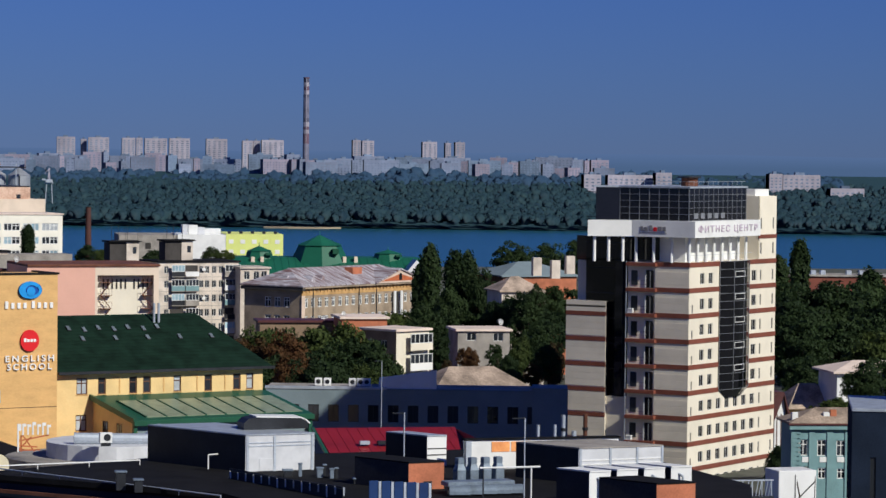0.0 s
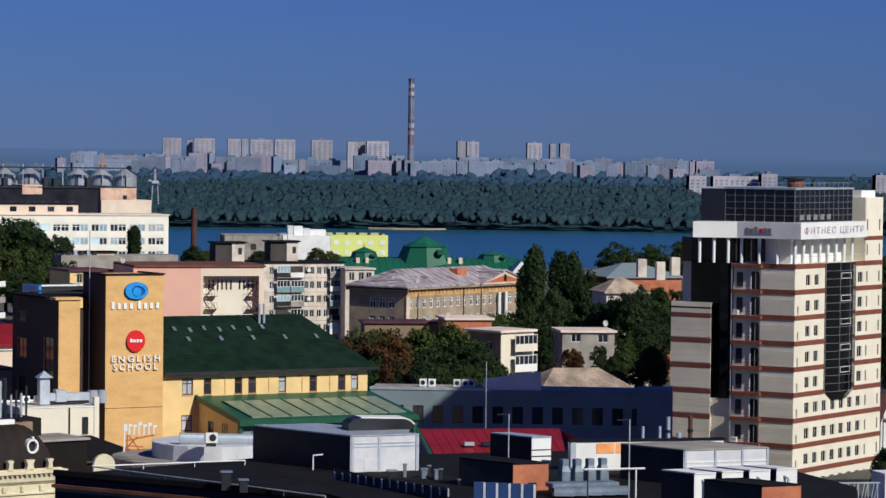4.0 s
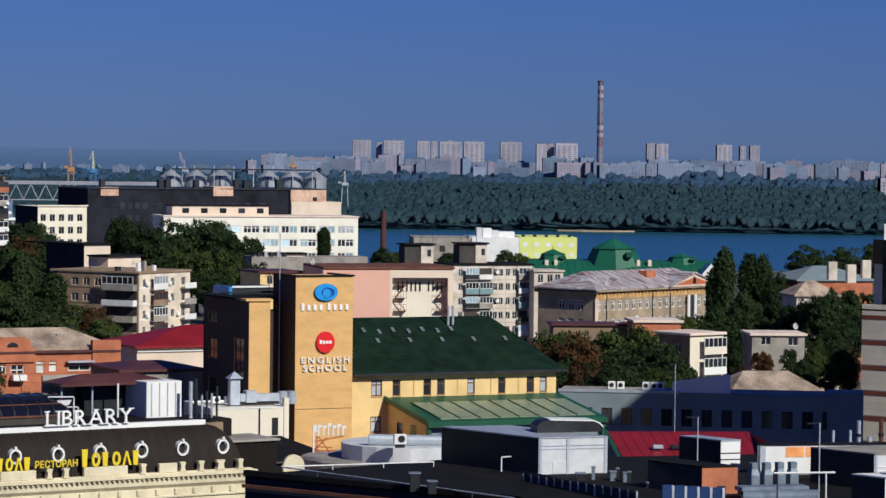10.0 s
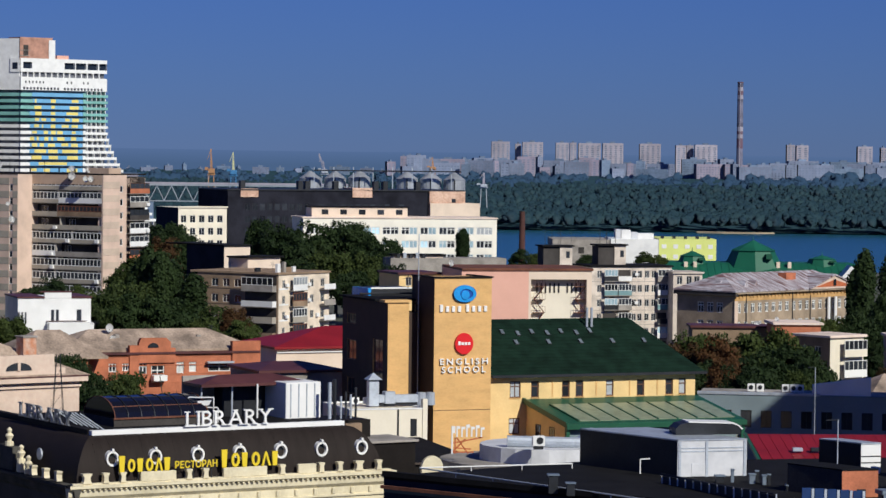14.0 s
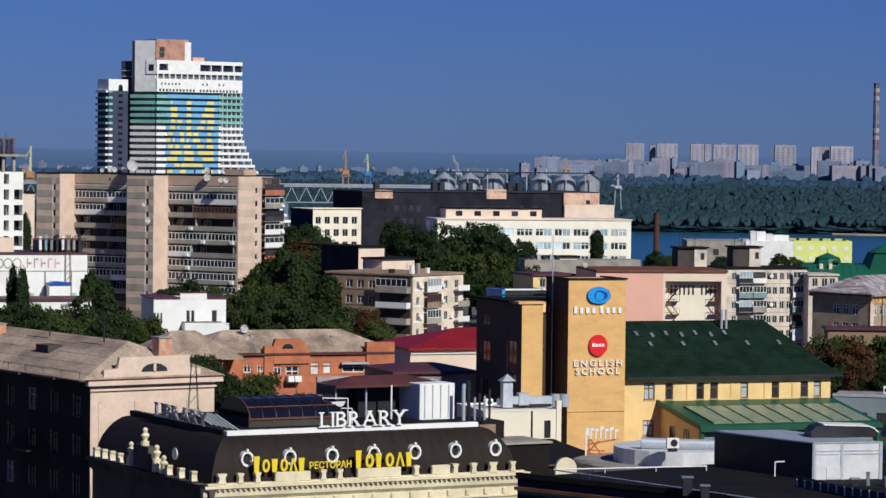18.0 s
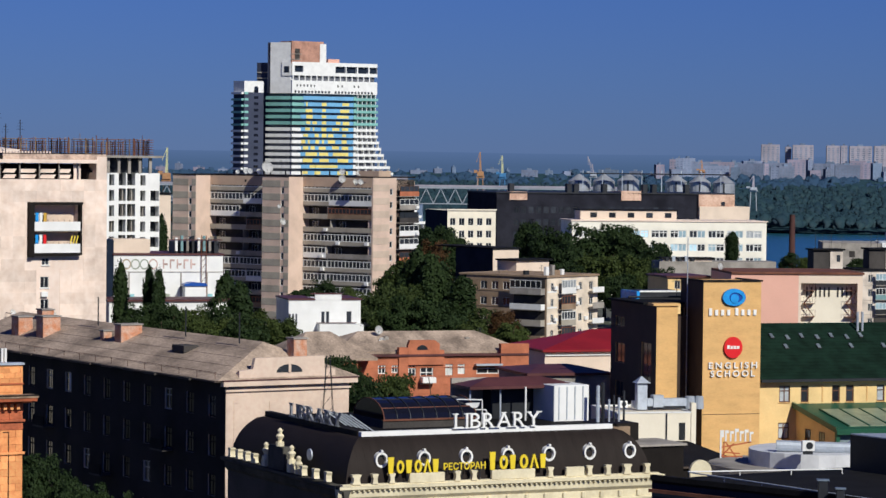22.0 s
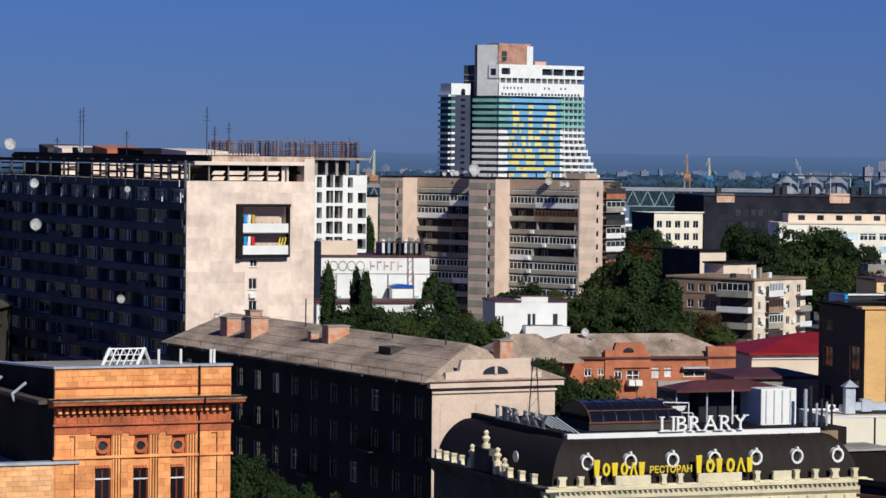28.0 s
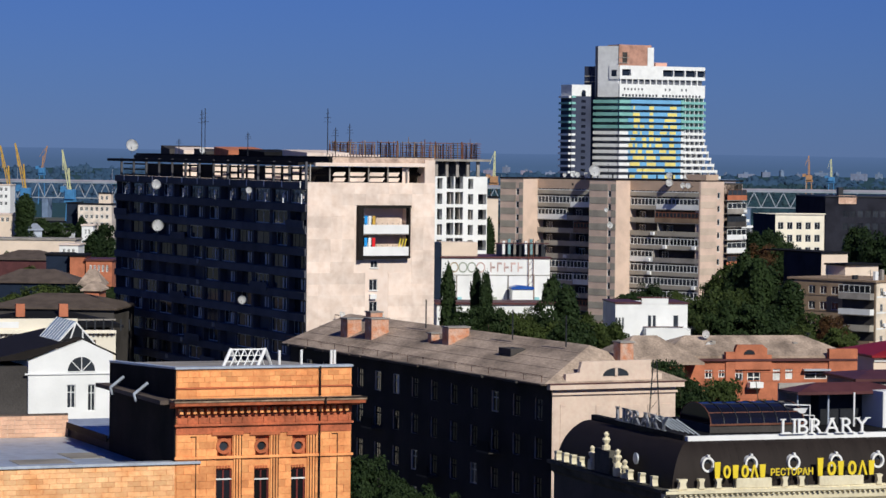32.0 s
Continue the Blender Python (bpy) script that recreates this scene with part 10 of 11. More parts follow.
part("roof_hatch", box(B(), nl * 0.52, nl * 0.6, 3, 5, nz + 2, 17.83), M_BRICK, ne)
for x, y in ((5, 2.0), (9, 2.5), (2, 6)):
    part("dormer", extrude_xz(B(), [(x - 1, nz + 1.0), (x + 1, nz + 1.0), (x, nz + 2.4)], y - 1.2, y + 2), M_RUSTROOF, ne)
sm = site("cream_cottage", "small cream house between larger buildings", "house", 61.69, 640.00, 12.1)
smf = [(s, 14.35, 1.2, 1.7) for s in (0.8, 2.9, 4.6)]
body(sm, 6.39, 9, 16.61, M_PANEL, front=smf)
windows_r(sm, smf, cols=2)
part("cornice", bevel_box(B(), -0.3, 6.39 + 0.3, -0.4, 9, 16.61, 16.61 + 0.35, 0.05), M_PANEL, sm)

# ---- green-roofed hall with faceted domes ----
gd = site("green_roofed_hall", "long hall with green metal roofs and faceted domes", "market hall", 87.38, 900.00, -1.9)
zr = 9.32
gw = 52.27
part("wall", box(B(), 0, gw, 0, 40, 0, zr - 4), M_CREAM, gd)
part("main_roof", extrude_yz(B(), [(-3, zr - 5), (12, zr), (26, zr), (43, zr - 5)], -4, gw + 2), M_GREENDOME, gd, "green sheet-metal roof")
for i in range(26):
    part("roof_seam", bar(B(), (-3 + i * (gw + 4) / 26, -3, zr - 4.98), (-3 + i * (gw + 4) / 26, 12, zr + 0.03), 0.12), M_GREENDOME, gd)
def dome(x0, x1, top, y, name="dome"):
    w = x1 - x0
    c = (x0 + x1) / 2
    bm = B()
    r0_, r1_, r2_ = w / 2 * 1.06, w / 2 * 0.72, 0.3
    h = top - zr
    tube(bm, c, y, zr - 2.5, zr + h * 0.55, r0_, r1_, 8), tube(bm, c, y, zr + h * 0.55 + 0.002, top, r1_ * 1.08, r2_, 8)
    d = part(name, bm, M_GREENDOME, gd, "faceted green dome")
    part("finial", tube(B(), c, y, top, top + 1.2, 0.15, 0.05, 6), M_GREENDOME, d)
    part("dome_hatch", box(B(), c + r1_ * 0.5, c + r1_ * 0.5 + 1.8, y - r0_ * 0.86, y - r0_ * 0.5, zr + h * 0.2, zr + h * 0.42), M_GREENMETAL, d)
dome(15.17, 32.96, 15.97, 14)
dome(0.875, 10.76, 12.59, 14)
dome(39.35, 50.18, 11.69, 14)
part("roof_vent", bevel_box(B(), 3.0, 4.1, 8, 10, zr - 2, 9.55, 0.08), M_PINKPALE, gd)
part("roof_vent", bevel_box(B(), 5.8, 6.8, 8, 10, zr - 2, 9.57, 0.08), M_PINKPALE, gd)
part("roof_vent", bevel_box(B(), 30.5, 31.6, 8, 10, zr - 2, 9.76, 0.08), M_PINKPALE, gd)
part("roof_vent", bevel_box(B(), 33.9, 35.0, 8, 10, zr - 2, 9.78, 0.08), M_PINKPALE, gd)

part("white_gable", extrude_xz(B(), [(48.18, zr - 3.5), (54.08, zr - 3.5), (51.20, 9.41)], -6, 4), M_WHITE, gd)
# ---- pale and lemon works building by the river ----
lm = site("lemon_works", "long low works building clad in white and lemon panels", "works building", 59.40, 1050.00, 0.1)
l1, l2, lz1 = 36.63, 56.45, 12.03
la = 20.02
part("grey_wall", box(B(), 0, la, 0, 30, 0, 11.77), M_CONCGREY, lm)
part("white_wall", box(B(), la, l1, -0.5, 30, 0, lz1), M_WHITE, lm)
part("lemon_wall", box(B(), l1, l2, -0.6, 30, 0, lz1 + 0.3), M_LEMON, lm, "lemon yellow cladding")
for i in range(9):
    part("cladding_joint", box(B(), l1 + i * (l2 - l1) / 9, l1 + i * (l2 - l1) / 9 + 0.15, -0.66, -0.6, 0, lz1), M_LEMON, lm)
for i in range(5):
    for k in range(2):
        part("pale_panel", box(B(), l1 + 1 + i * 4, l1 + 2.6 + i * 4, -0.68, -0.6, lz1 - 3 - 3.5 * k, lz1 - 1.6 - 3.5 * k), M_WHITE, lm)
    part("roof_vent", bevel_box(B(), l1 + 1 + i * 4, l1 + 2 + i * 4, 2, 4, lz1, lz1 + 1.2, 0.1), M_STEELDK, lm)
part("roof_unit", bevel_box(B(), 21.8, 23.7, 3, 9, lz1 - 1, 15.35, 0.1), M_GREYPANEL, lm)
part("roof_unit", bevel_box(B(), 23.9, 27.1, 3, 9, lz1 - 1, 15.17, 0.1), M_WHITE, lm)
part("roof_unit", bevel_box(B(), 27.1, 29.6, 3, 9, lz1 - 1, 14.42, 0.1), M_GREYPANEL, lm)
part("roof_unit", bevel_box(B(), 29.6, 35.1, 3, 9, lz1 - 1, 14.04, 0.1), M_WHITE, lm)
part("roof_unit", bevel_box(B(), 19.2, 21.6, 3, 9, lz1 - 1, 12.60, 0.1), M_STEEL, lm)

part("gate", box(B(), 8.93, 10.87, -0.1, -0.003, 6.97, 9.11), M_DARKWALL, lm)
# rusty works chimney
rc = thing("works_chimney", "plain dark rust-brown works chimney", "chimney", pose(45.58, 980, 0))
part("shaft", tube(B(), 0, 0, 0, 22.55, 1.15, 0.85, 14), mat("rust_brown_stack", (0.09, 0.04, 0.035), 0.85, vary=0.2), rc)
part("rim", tube(B(), 0, 0, 22.55, 22.73, 1.0, 1.0, 14), M_DARKWALL, rc)

# ---- small houses among the trees ----
def simple_house(name, label, s, length, deep, z, wall, roof_m, holes=(), side=(), side_m=None, roof_h=0.0, frame=None):
    h = site(name, label, "house", *s)
    body(h, length, deep, z, wall, front=holes, side=side)
    if side_m:
        side_skin(h, deep, z, side, side_m)
    windows_r(h, holes, cols=2, frame=frame)
    windows_l(h, side, cols=2, frame=frame)
    if roof_h:
        part("roof", hip_roof(B(), -0.5, length + 0.5, -0.5, deep + 0.5, z, z + roof_h, min(length, deep) * 0.45), roof_m, h)
    else:
        part("roof", bevel_box(B(), -0.4, length + 0.4, -0.4, deep + 0.4, z, z + 0.35, 0.05), roof_m, h)
    return h
s_ = (63.82, 430.00, 37.1)
h1 = simple_house("corner_flats", "small flats with a pale end and stacked balconies", s_, 6.75, 6.97, 16.04, M_CREAM, M_CONC, side=[(s, 16.04 - 2.6 - 2.9 * k, 1.2, 1.3) for k in range(4) for s in (1.85, 4.71)], side_m=M_PANELBROWN)
for k in range(4):
    z = 16.04 - 2.75 - 2.9 * k
    part("balcony_front", box(B(), 1.96, 6.51, -1.0, -0.92, z, z + 1.0), (M_CREAM, M_WHITE, M_CONCGREY)[k % 3], h1)
    window(h1, face_r(1.96, z + 1.0, -0.98), 6.51 - 1.96, 1.4, cols=5, inset=0, bar_w=0.1)
s_ = (81.16, 480.00, 0.1)
simple_house("grey_house", "small grey-brown rendered house with white windows", s_, 8.44, 9, 13.13, M_CONCGREY, M_CONC, holes=[(1.45, 11.63, 1.50, 1.25), (5.76, 11.55, 1.59, 1.25)])
dish("s", 89.64, 489, 13.47, 0.539, 10, 10)
h3 = site("hipped_house", "low house with a broad worn hipped roof", "house", 58.53, 360.00, 6.1)
part("wall", box(B(), 0, 11.66, 0, 12, 0, 12.96), M_BEIGE, h3)
part("roof", hip_roof(B(), -0.6, 11.66 + 0.6, -0.6, 12.6, 12.96, 15.67, 3.6), M_OLDROOF, h3, "worn brown-grey roof")
s_ = (103.15, 560.00, 12.1)
simple_house("orange_house", "orange house with grey and white roofs", s_, 14.96, 14, 18.48, M_BRICK, M_BLUEGREYWALL, roof_h=2.6)
h4b = site("white_roof_house", "low house with a sandy roof and white chimneys", "house", 95.55, 520.00, 6.1)
part("wall", box(B(), 0, 7.88, 0, 9, 0, 17.41), M_PANEL, h4b)
part("roof", hip_roof(B(), -0.5, 7.88, -0.5, 9.5, 17.51, 20.09, 3.5), M_OLDROOF, h4b)
for x, z in ((8.12, 23.21), (11.56, 22.72), (14.28, 23.52)):
    part("chimney", bevel_box(B(), x, x + 1.6, 8, 9.2, z - 3.2, z, 0.05), M_PANEL, h4b)
# rooftops by the poplars
s_ = (61.17, 470.00, 2.1)
simple_house("low_brick_house", "low brick house with flat roofs and dishes", s_, 7.15, 8, 15.62, M_BRICK, M_CONC)
s_ = (49.40, 480.00, 0.1)
simple_house("low_shed", "low shed with a pale roof edge", s_, 13.08, 6, 14.48, M_PANELBROWN, M_MAROON)
dish("s", 59.97, 484, 14.28, 0.528, 10, 10)
dish("s", 61.85, 474, 15.66, 0.440, 10, 10)

# ---- long navy-sided works, red roof ----
nv = site("navy_works", "long blue-grey rendered works with a flat roof", "works building", 35.20, 335.00, -10.9)
nw, nvz = 33.35, 15.51
nvh = [(x, nvz - 3.6, 1.2, 1.9) for x in [2.5 + 2.2 * i for i in range(14)]]
body(nv, nw, 7, nvz, M_BLUEGREYWALL, front=nvh)
windows_r(nv, nvh, frame=M_STEELDK, cols=2)
part("parapet", bevel_box(B(), -0.1, nw * 0.4, -0.1, 0.3, nvz, nvz + 0.3, 0.03), M_STEEL, nv)
part("parapet", bevel_box(B(), nw * 0.4 + 0.01, 29.4, -0.1, 0.3, nvz, nvz + 0.12, 0.03), M_BLUEGREYWALL, nv)
part("roof", box(B(), 0, nw, 0.3, 7, nvz + 0.002, nvz + 0.1), M_CONCGREY, nv)
part("white_parapet", extrude_xz(B(), [(12.49, nvz), (18.84, nvz), (18.84, nvz + 2.2), (12.49, nvz + 1.3)], 0.31, 0.7), M_WHITE, nv)
part("dark_wing", box(B(), 29.42, nw - 0.05, -0.6, 5, 0, 15.95), M_BLUEGREYWALL, nv)
for x in (5.2, 6.2, 9.0, 9.9, 10.6, 13.8, 14.8, 16.2):
    au = part("air_conditioner", bevel_box(B(), x, x + 0.8, 3.0, 3.5, nvz + 0.15, nvz + 1.0, 0.03), M_WHITE, nv)
    part("fan_grille", tube(B(), 0, 0, 0, 0.03, 0.25, n=12), M_STEELDK, au, m=pose(x + 0.4, 2.99, nvz + 0.6, 90))
# added block out of sight; its sloped top shapes the works' wall shade
tb = site("unseen_shade_block", "unseen block added to shade the works' wall", "apartment block", 90.0, 248.0, 0.0)
part("wall", box(B(), 0, 40, 0, 16, 0, 69.0), M_STRIPEBEIGE, tb)
part("roof", extrude_xz(B(), [(0.0, 69.0), (40.0, 69.0), (40.0, 88.0), (22.0, 88.0)], 0.0, 16.0), M_CONCGREY, tb)
rd = site("red_roofed_shed", "shed with a wide bright red sheet roof", "shed", 34.23, 262.00, 2.1)
rw_ = 13.29
ze_, zt_ = 15.21, 16.91
part("roof", extrude_yz(B(), [(-1, ze_ - 0.1), (-1, ze_ + 0.1), (9, zt_ + 0.1), (9, zt_ - 0.1)], -1, rw_ - 1.5), M_REDROOF, rd, "red sheet-metal roof")
part("wall", box(B(), 0, rw_ - 2, 0, 9, 0, ze_ - 0.3), M_BLUEGREYWALL, rd)
part("hip", extrude_xz(B(), [(rw_ - 1.5, ze_), (rw_ + 1, ze_), (rw_ - 1.5, zt_)], -1, 9), M_REDROOF, rd)
for i in range(14):
    part("roof_seam", bar(B(), (-1 + i * rw_ / 14, -1, ze_ + 0.12), (-1 + i * rw_ / 14, 9, zt_ + 0.12), 0.018), M_REDROOF, rd)
part("green_verge", bar(B(), (-1.2, -1.5, ze_ - 0.2), (-1.2, 9, zt_ + 0.1), 0.18), M_GREENMETAL, rd)
for x in (2.0, 3.6):
    part("roof_hatch", bevel_box(B(), x, x + 0.9, 2.5, 3.1, ze_ + 0.9, ze_ + 1.2, 0.04), M_STEEL if x < 3 else M_STEELDK, rd)

# ---- houses at the tower's foot ----
tl = site("teal_house", "teal plaster house with white windows and pilasters", "house", 93.86, 330.00, -3.3)
tw_, tz_ = 6.58, 11.72
thh = [(0.80, 8.25, 1.03, 1.84), (2.90, 8.21, 1.03, 1.82), (5.09, 8.21, 1.06, 1.75), (0.91, 5.66, 0.96, 1.37), (3.02, 5.66, 0.89, 1.23), (5.22, 5.66, 0.96, 1.13)]
body(tl, tw_, 5.5, tz_, M_TEAL, front=thh)
windows_r(tl, thh, frame=M_WHITEFRAME, cols=2, rows=2, bar_w=0.1)
for i in range(4):
    part("pilaster", box(B(), i * tw_ / 3.2 - 0.1, i * tw_ / 3.2 + 0.55, -0.12, -0.003, 0, tz_ - 0.6), M_TEAL, tl)
    part("apron", box(B(), 1.2 + i * tw_ / 3.3, 2.3 + i * tw_ / 3.3, -0.05, -0.003, tz_ - 4.2, tz_ - 3.6), M_WHITE, tl) if i < 3 else None
for k in range(12):
    part("rustication", box(B(), 0, 1.0, -0.15, -0.12, tz_ - 1 - 0.5 * k, tz_ - 0.65 - 0.5 * k), M_TEAL, tl)
part("cornice", bevel_box(B(), -0.4, tw_ + 0.3, -0.5, 0, tz_ - 0.5, tz_, 0.05), M_TEAL, tl)
part("roof", hip_roof(B(), -0.3, tw_ + 6, -0.6, 7, tz_, tz_ + 1.7, 3.6), M_OLDROOF, tl, "brown-grey roof")
part("roof_edge", box(B(), -0.5, tw_ + 1, -0.65, -0.4, tz_, tz_ + 0.2), M_MAROON, tl)
for x, m in ((0.2, M_WHITE), (3.8, M_WHITE), (4.6, M_BRICK)):
    part("chimney", bevel_box(B(), x, x + 0.7, 1.0, 1.6, tz_, tz_ + (1.3 if m is M_WHITE else 1.6), 0.04), m, tl)
gw_ = site("slate_grey_block", "plain slate-grey rendered block with slit windows", "building", 76.45, 250.00, -15.3)
gwh = [(1.52, 12.80, 0.48, 3.49), (2.97, 12.84, 0.76, 3.99)]
body(gw_, 9, 14, 20.2, M_NAVY, front=gwh)
windows_r(gw_, gwh, frame=M_STEELDK, cols=1)
part("coping", bevel_box(B(), -0.1, 9.1, -0.1, 14, 20.2, 20.45, 0.04), M_STEEL, gw_)
part("wall_skin", box(B(), -0.06, -0.004, 0, 14, 0, 20.2), M_NAVY, gw_)
cbx = thing("white_cabinet", "white sheet-metal enclosure on a steel frame", "enclosure", pose(60.21, 215, 16.90 - 2, 0, 0, 8))
part("case", bevel_box(B(), 0, 3.0, 0, 2.5, 0, 18.89 - 16.90 + 2, 0.04), M_WHITE, cbx)
for x, y in ((0.1, 0.1), (2.7, 0.1), (0.1, 2.2), (2.7, 2.2)):
    part("leg", box(B(), x, x + 0.2, y, y + 0.2, -14.9, 0), M_STEELDK, cbx)
part("divider", box(B(), 1.28, 1.34, -0.03, 0, 0, 3.7), M_STEELDK, cbx)
part("brace", bar(B(), (1.6, -0.06, 2.0), (2.9, -0.06, 3.2), 0.05), M_STEELDK, cbx)
rl = thing("roof_railing", "grey balustrade of slanted steel bars", "railing", pose(51.91, 210, 17.61, 0, 0, 2))
part("top_rail", box(B(), 0, 6.6, -0.05, 0.05, 1.1, 1.2), M_STEEL, rl)
for i in range(28):
    part("baluster", bar(B(), (0.1 + i * 0.235, 0, 0), (0.2 + i * 0.235 + (0.1 if i % 3 else -0.1), 0, 1.12), 0.035), M_STEEL, rl)
part("base_rail", box(B(), 0, 6.6, -0.1, 0.1, -17.61, 0.02), M_STEELDK, rl)
h7 = site("white_gable_cottage", "low pale cottage with a grey hipped roof", "house", 126.00, 420.00, 0.7)
part("wall", box(B(), 0, 12, 0, 9, 0, 10.71), M_WHITE, h7)
part("roof", hip_roof(B(), -0.8, 13, -0.8, 9.8, 10.79, 12.37, 4.5), M_CONC, h7, "pale grey roof")
window(h7, face_r(1.32, 9.18), 1.2, 0.9, inset=-0.02)
h8 = site("sandy_roof_cottage", "low cottage with a sandy brown roof", "house", 120.71, 425.00, 2.7)
part("wall", box(B(), 0, 7, 0, 8, 0, 5.28), M_YELLOW2, h8)
part("roof", hip_roof(B(), -0.6, 8, -0.6, 8.6, 5.28, 8.7, 3.0), M_OLDROOF, h8)
h9 = site("timbered_gable", "half-timbered white gable with a red roof", "house", 116.51, 418.00, 2.7)
zt9 = 7.9
zb9 = 4.3
part("gable_wall", extrude_xz(B(), [(-0.2, 0), (1.6, 0), (1.6, zb9), (1.0, zt9), (-0.2, zb9)], 0, 6), M_WHITE, h9)
for x in (0.1, 0.7, 1.3):
    part("timber", box(B(), x, x + 0.12, -0.05, 0, 0, zb9 + 0.9), M_BROWNFRAME, h9)
part("roof", extrude_xz(B(), [(-0.9, zb9 + 0.4), (-0.6, zb9 - 0.5), (1.0, zt9), (2.2, zb9 - 1.5), (2.5, zb9 - 1.3), (1.0, zt9 + 0.4), (-0.6, zt9 + 0.5)], -0.6, 6), M_MAROON, h9)
rr_ = site("long_brick_shed", "long low red-brick shed by the river", "shed", 252.37, 900.00, -5.3)
part("wall", box(B(), 0, 60, 0, 14, 0, 4.82), mat("dull_red_brick", (0.22, 0.07, 0.05), 0.9, vary=0.2, scale=0.2), rr_)
part("roof", bevel_box(B(), -0.5, 60.5, -0.6, 14, 4.82, 5.33, 0.1), M_CONCGREY, rr_)
for x in (1.5, 9, 12, 20, 24):
    part("roof_vent", bevel_box(B(), x, x + 1.6, 2, 4, 5.33, 5.33 + 1.3, 0.1), M_STEEL, rr_)
for i in range(5):
    window(rr_, face_r(5 + i * 6, 4.82 - 4.5), 1.5, 2, inset=-0.02)

# ---- trees between the houses ----
tree("poplar", 89.3, 560, 24.30, 20.00, 0.80, 0)
tree("poplar", 94.8, 565, 23.11, 19.00, 0.85, 1)
tree("poplar", 97.8, 568, 22.81, 18.00, 0.75, 2)
tree("poplar", 88.9, 570, 20.33, 15.00, 0.80, 3)
tree("dark", 98.8, 560, 19.93, 16.00, 0.65, 4)
tree("dark", 101.0, 560, 16.99, 15.00, 0.80, 5)
tree("dark", 90.5, 545, 18.24, 16.00, 0.70, 6)
tree("dark", 97.8, 500, 19.80, 9.00, 0.80, 7)
tree("dark", 94.4, 505, 17.75, 9.00, 0.90, 8)
tree("dark", 95.7, 500, 18.19, 10.00, 0.90, 9)
tree("dark", 92.6, 508, 17.21, 10.00, 0.80, 10)
tree("dark", 150.2, 800, 17.76, 15.00, 1.30, 11)
tree("dark", 163.4, 820, 16.76, 14.00, 1.30, 12)
tree("dark", 167.1, 800, 17.88, 14.00, 1.00, 13)
tree("broad", 41.9, 400, 19.06, 14.00, 1.00, 14)
tree("rust", 43.8, 390, 18.34, 13.00, 1.00, 15)
tree("broad", 48.7, 400, 19.24, 15.00, 1.10, 16)
tree("broad", 52.7, 405, 19.57, 16.00, 1.00, 17)
tree("dark", 53.7, 395, 18.06, 15.00, 1.00, 18)
tree("dark", 54.9, 385, 17.23, 13.00, 1.00, 19)
tree("rust", 39.6, 395, 17.28, 12.00, 1.00, 20)
tree("rust", 41.1, 360, 17.33, 10.00, 0.90, 21)
tree("dark", 39.8, 370, 17.47, 12.00, 1.10, 22)
tree("dark", 46.4, 370, 18.18, 13.00, 1.20, 23)
tree("dark", 42.6, 355, 17.15, 10.00, 1.00, 24)
tree("broad", 51.3, 370, 16.11, 9.00, 1.00, 25)
tree("broad", 77.2, 520, 14.60, 12.00, 0.90, 26)
tree("dark", 80.9, 520, 14.91, 13.00, 1.00, 27)
tree("dark", 84.4, 520, 13.85, 13.00, 1.00, 28)
tree("dark", 77.0, 470, 12.66, 9.00, 0.60, 29)
tree("rust", 78.2, 455, 12.58, 6.00, 0.80, 30)
tree("rust", 78.5, 450, 12.06, 5.00, 0.80, 31)
tree("rust", 72.9, 440, 11.23, 5.00, 0.70, 32)
tree("dark", 83.5, 460, 12.10, 7.00, 0.70, 33)
tree("dark", 84.8, 455, 11.57, 7.00, 0.80, 34)
tree("broad", 87.4, 460, 13.67, 9.00, 0.80, 35)
tree("dark", 91.5, 465, 15.21, 11.00, 0.90, 36)
tree("dark", 95.9, 500, 16.96, 13.00, 1.00, 37)
tree("dark", 100.2, 500, 16.51, 14.00, 1.00, 38)
tree("rust", 79.9, 410, 12.96, 5.00, 0.90, 39)
tree("rust", 86.7, 430, 14.39, 9.00, 0.70, 40)
tree("dark", 85.5, 430, 14.39, 8.00, 1.00, 41)
tree("dark", 114.4, 560, 17.69, 15.00, 0.90, 42)
tree("dark", 91.5, 510, 14.42, 9.00, 1.00, 43)
tree("bush", 81.0, 430, 11.94, 5.00, 1.00, 44)
tree("poplar", 177.6, 620, 24.00, 20.00, 0.80, 45)
tree("poplar", 167.2, 600, 21.11, 17.00, 1.10, 46)
tree("dark", 147.4, 520, 17.43, 17.00, 1.30, 47)
tree("dark", 157.3, 540, 18.57, 19.00, 1.30, 48)
tree("dark", 162.6, 540, 18.07, 19.00, 1.30, 49)
tree("dark", 173.7, 560, 18.82, 20.00, 1.20, 50)
tree("poplar", 177.3, 570, 19.73, 20.00, 1.30, 51)
tree("dark", 164.9, 520, 17.49, 18.00, 1.30, 52)
tree("dark", 134.2, 470, 15.29, 14.00, 1.30, 53)
tree("dark", 142.7, 480, 15.66, 16.00, 1.30, 54)
tree("dark", 148.5, 480, 15.67, 16.00, 1.30, 55)
tree("broad", 141.9, 450, 15.59, 14.00, 1.20, 56)
tree("dark", 127.0, 440, 11.93, 11.00, 1.10, 58)
tree("dark", 123.8, 400, 13.89, 9.00, 1.20, 59)
tree("bush", 110.8, 370, 13.01, 6.00, 1.20, 60)
tree("dark", 101.2, 360, 7.03, 8.00, 1.00, 62)
tree("bush", 59.9, 205, 18.72, 4.00, 1.20, 63)
tree("bush", 58.6, 206, 18.50, 4.00, 1.20, 64)
tree("dark", 133.2, 420, 12.49, 13.00, 1.30, 65)
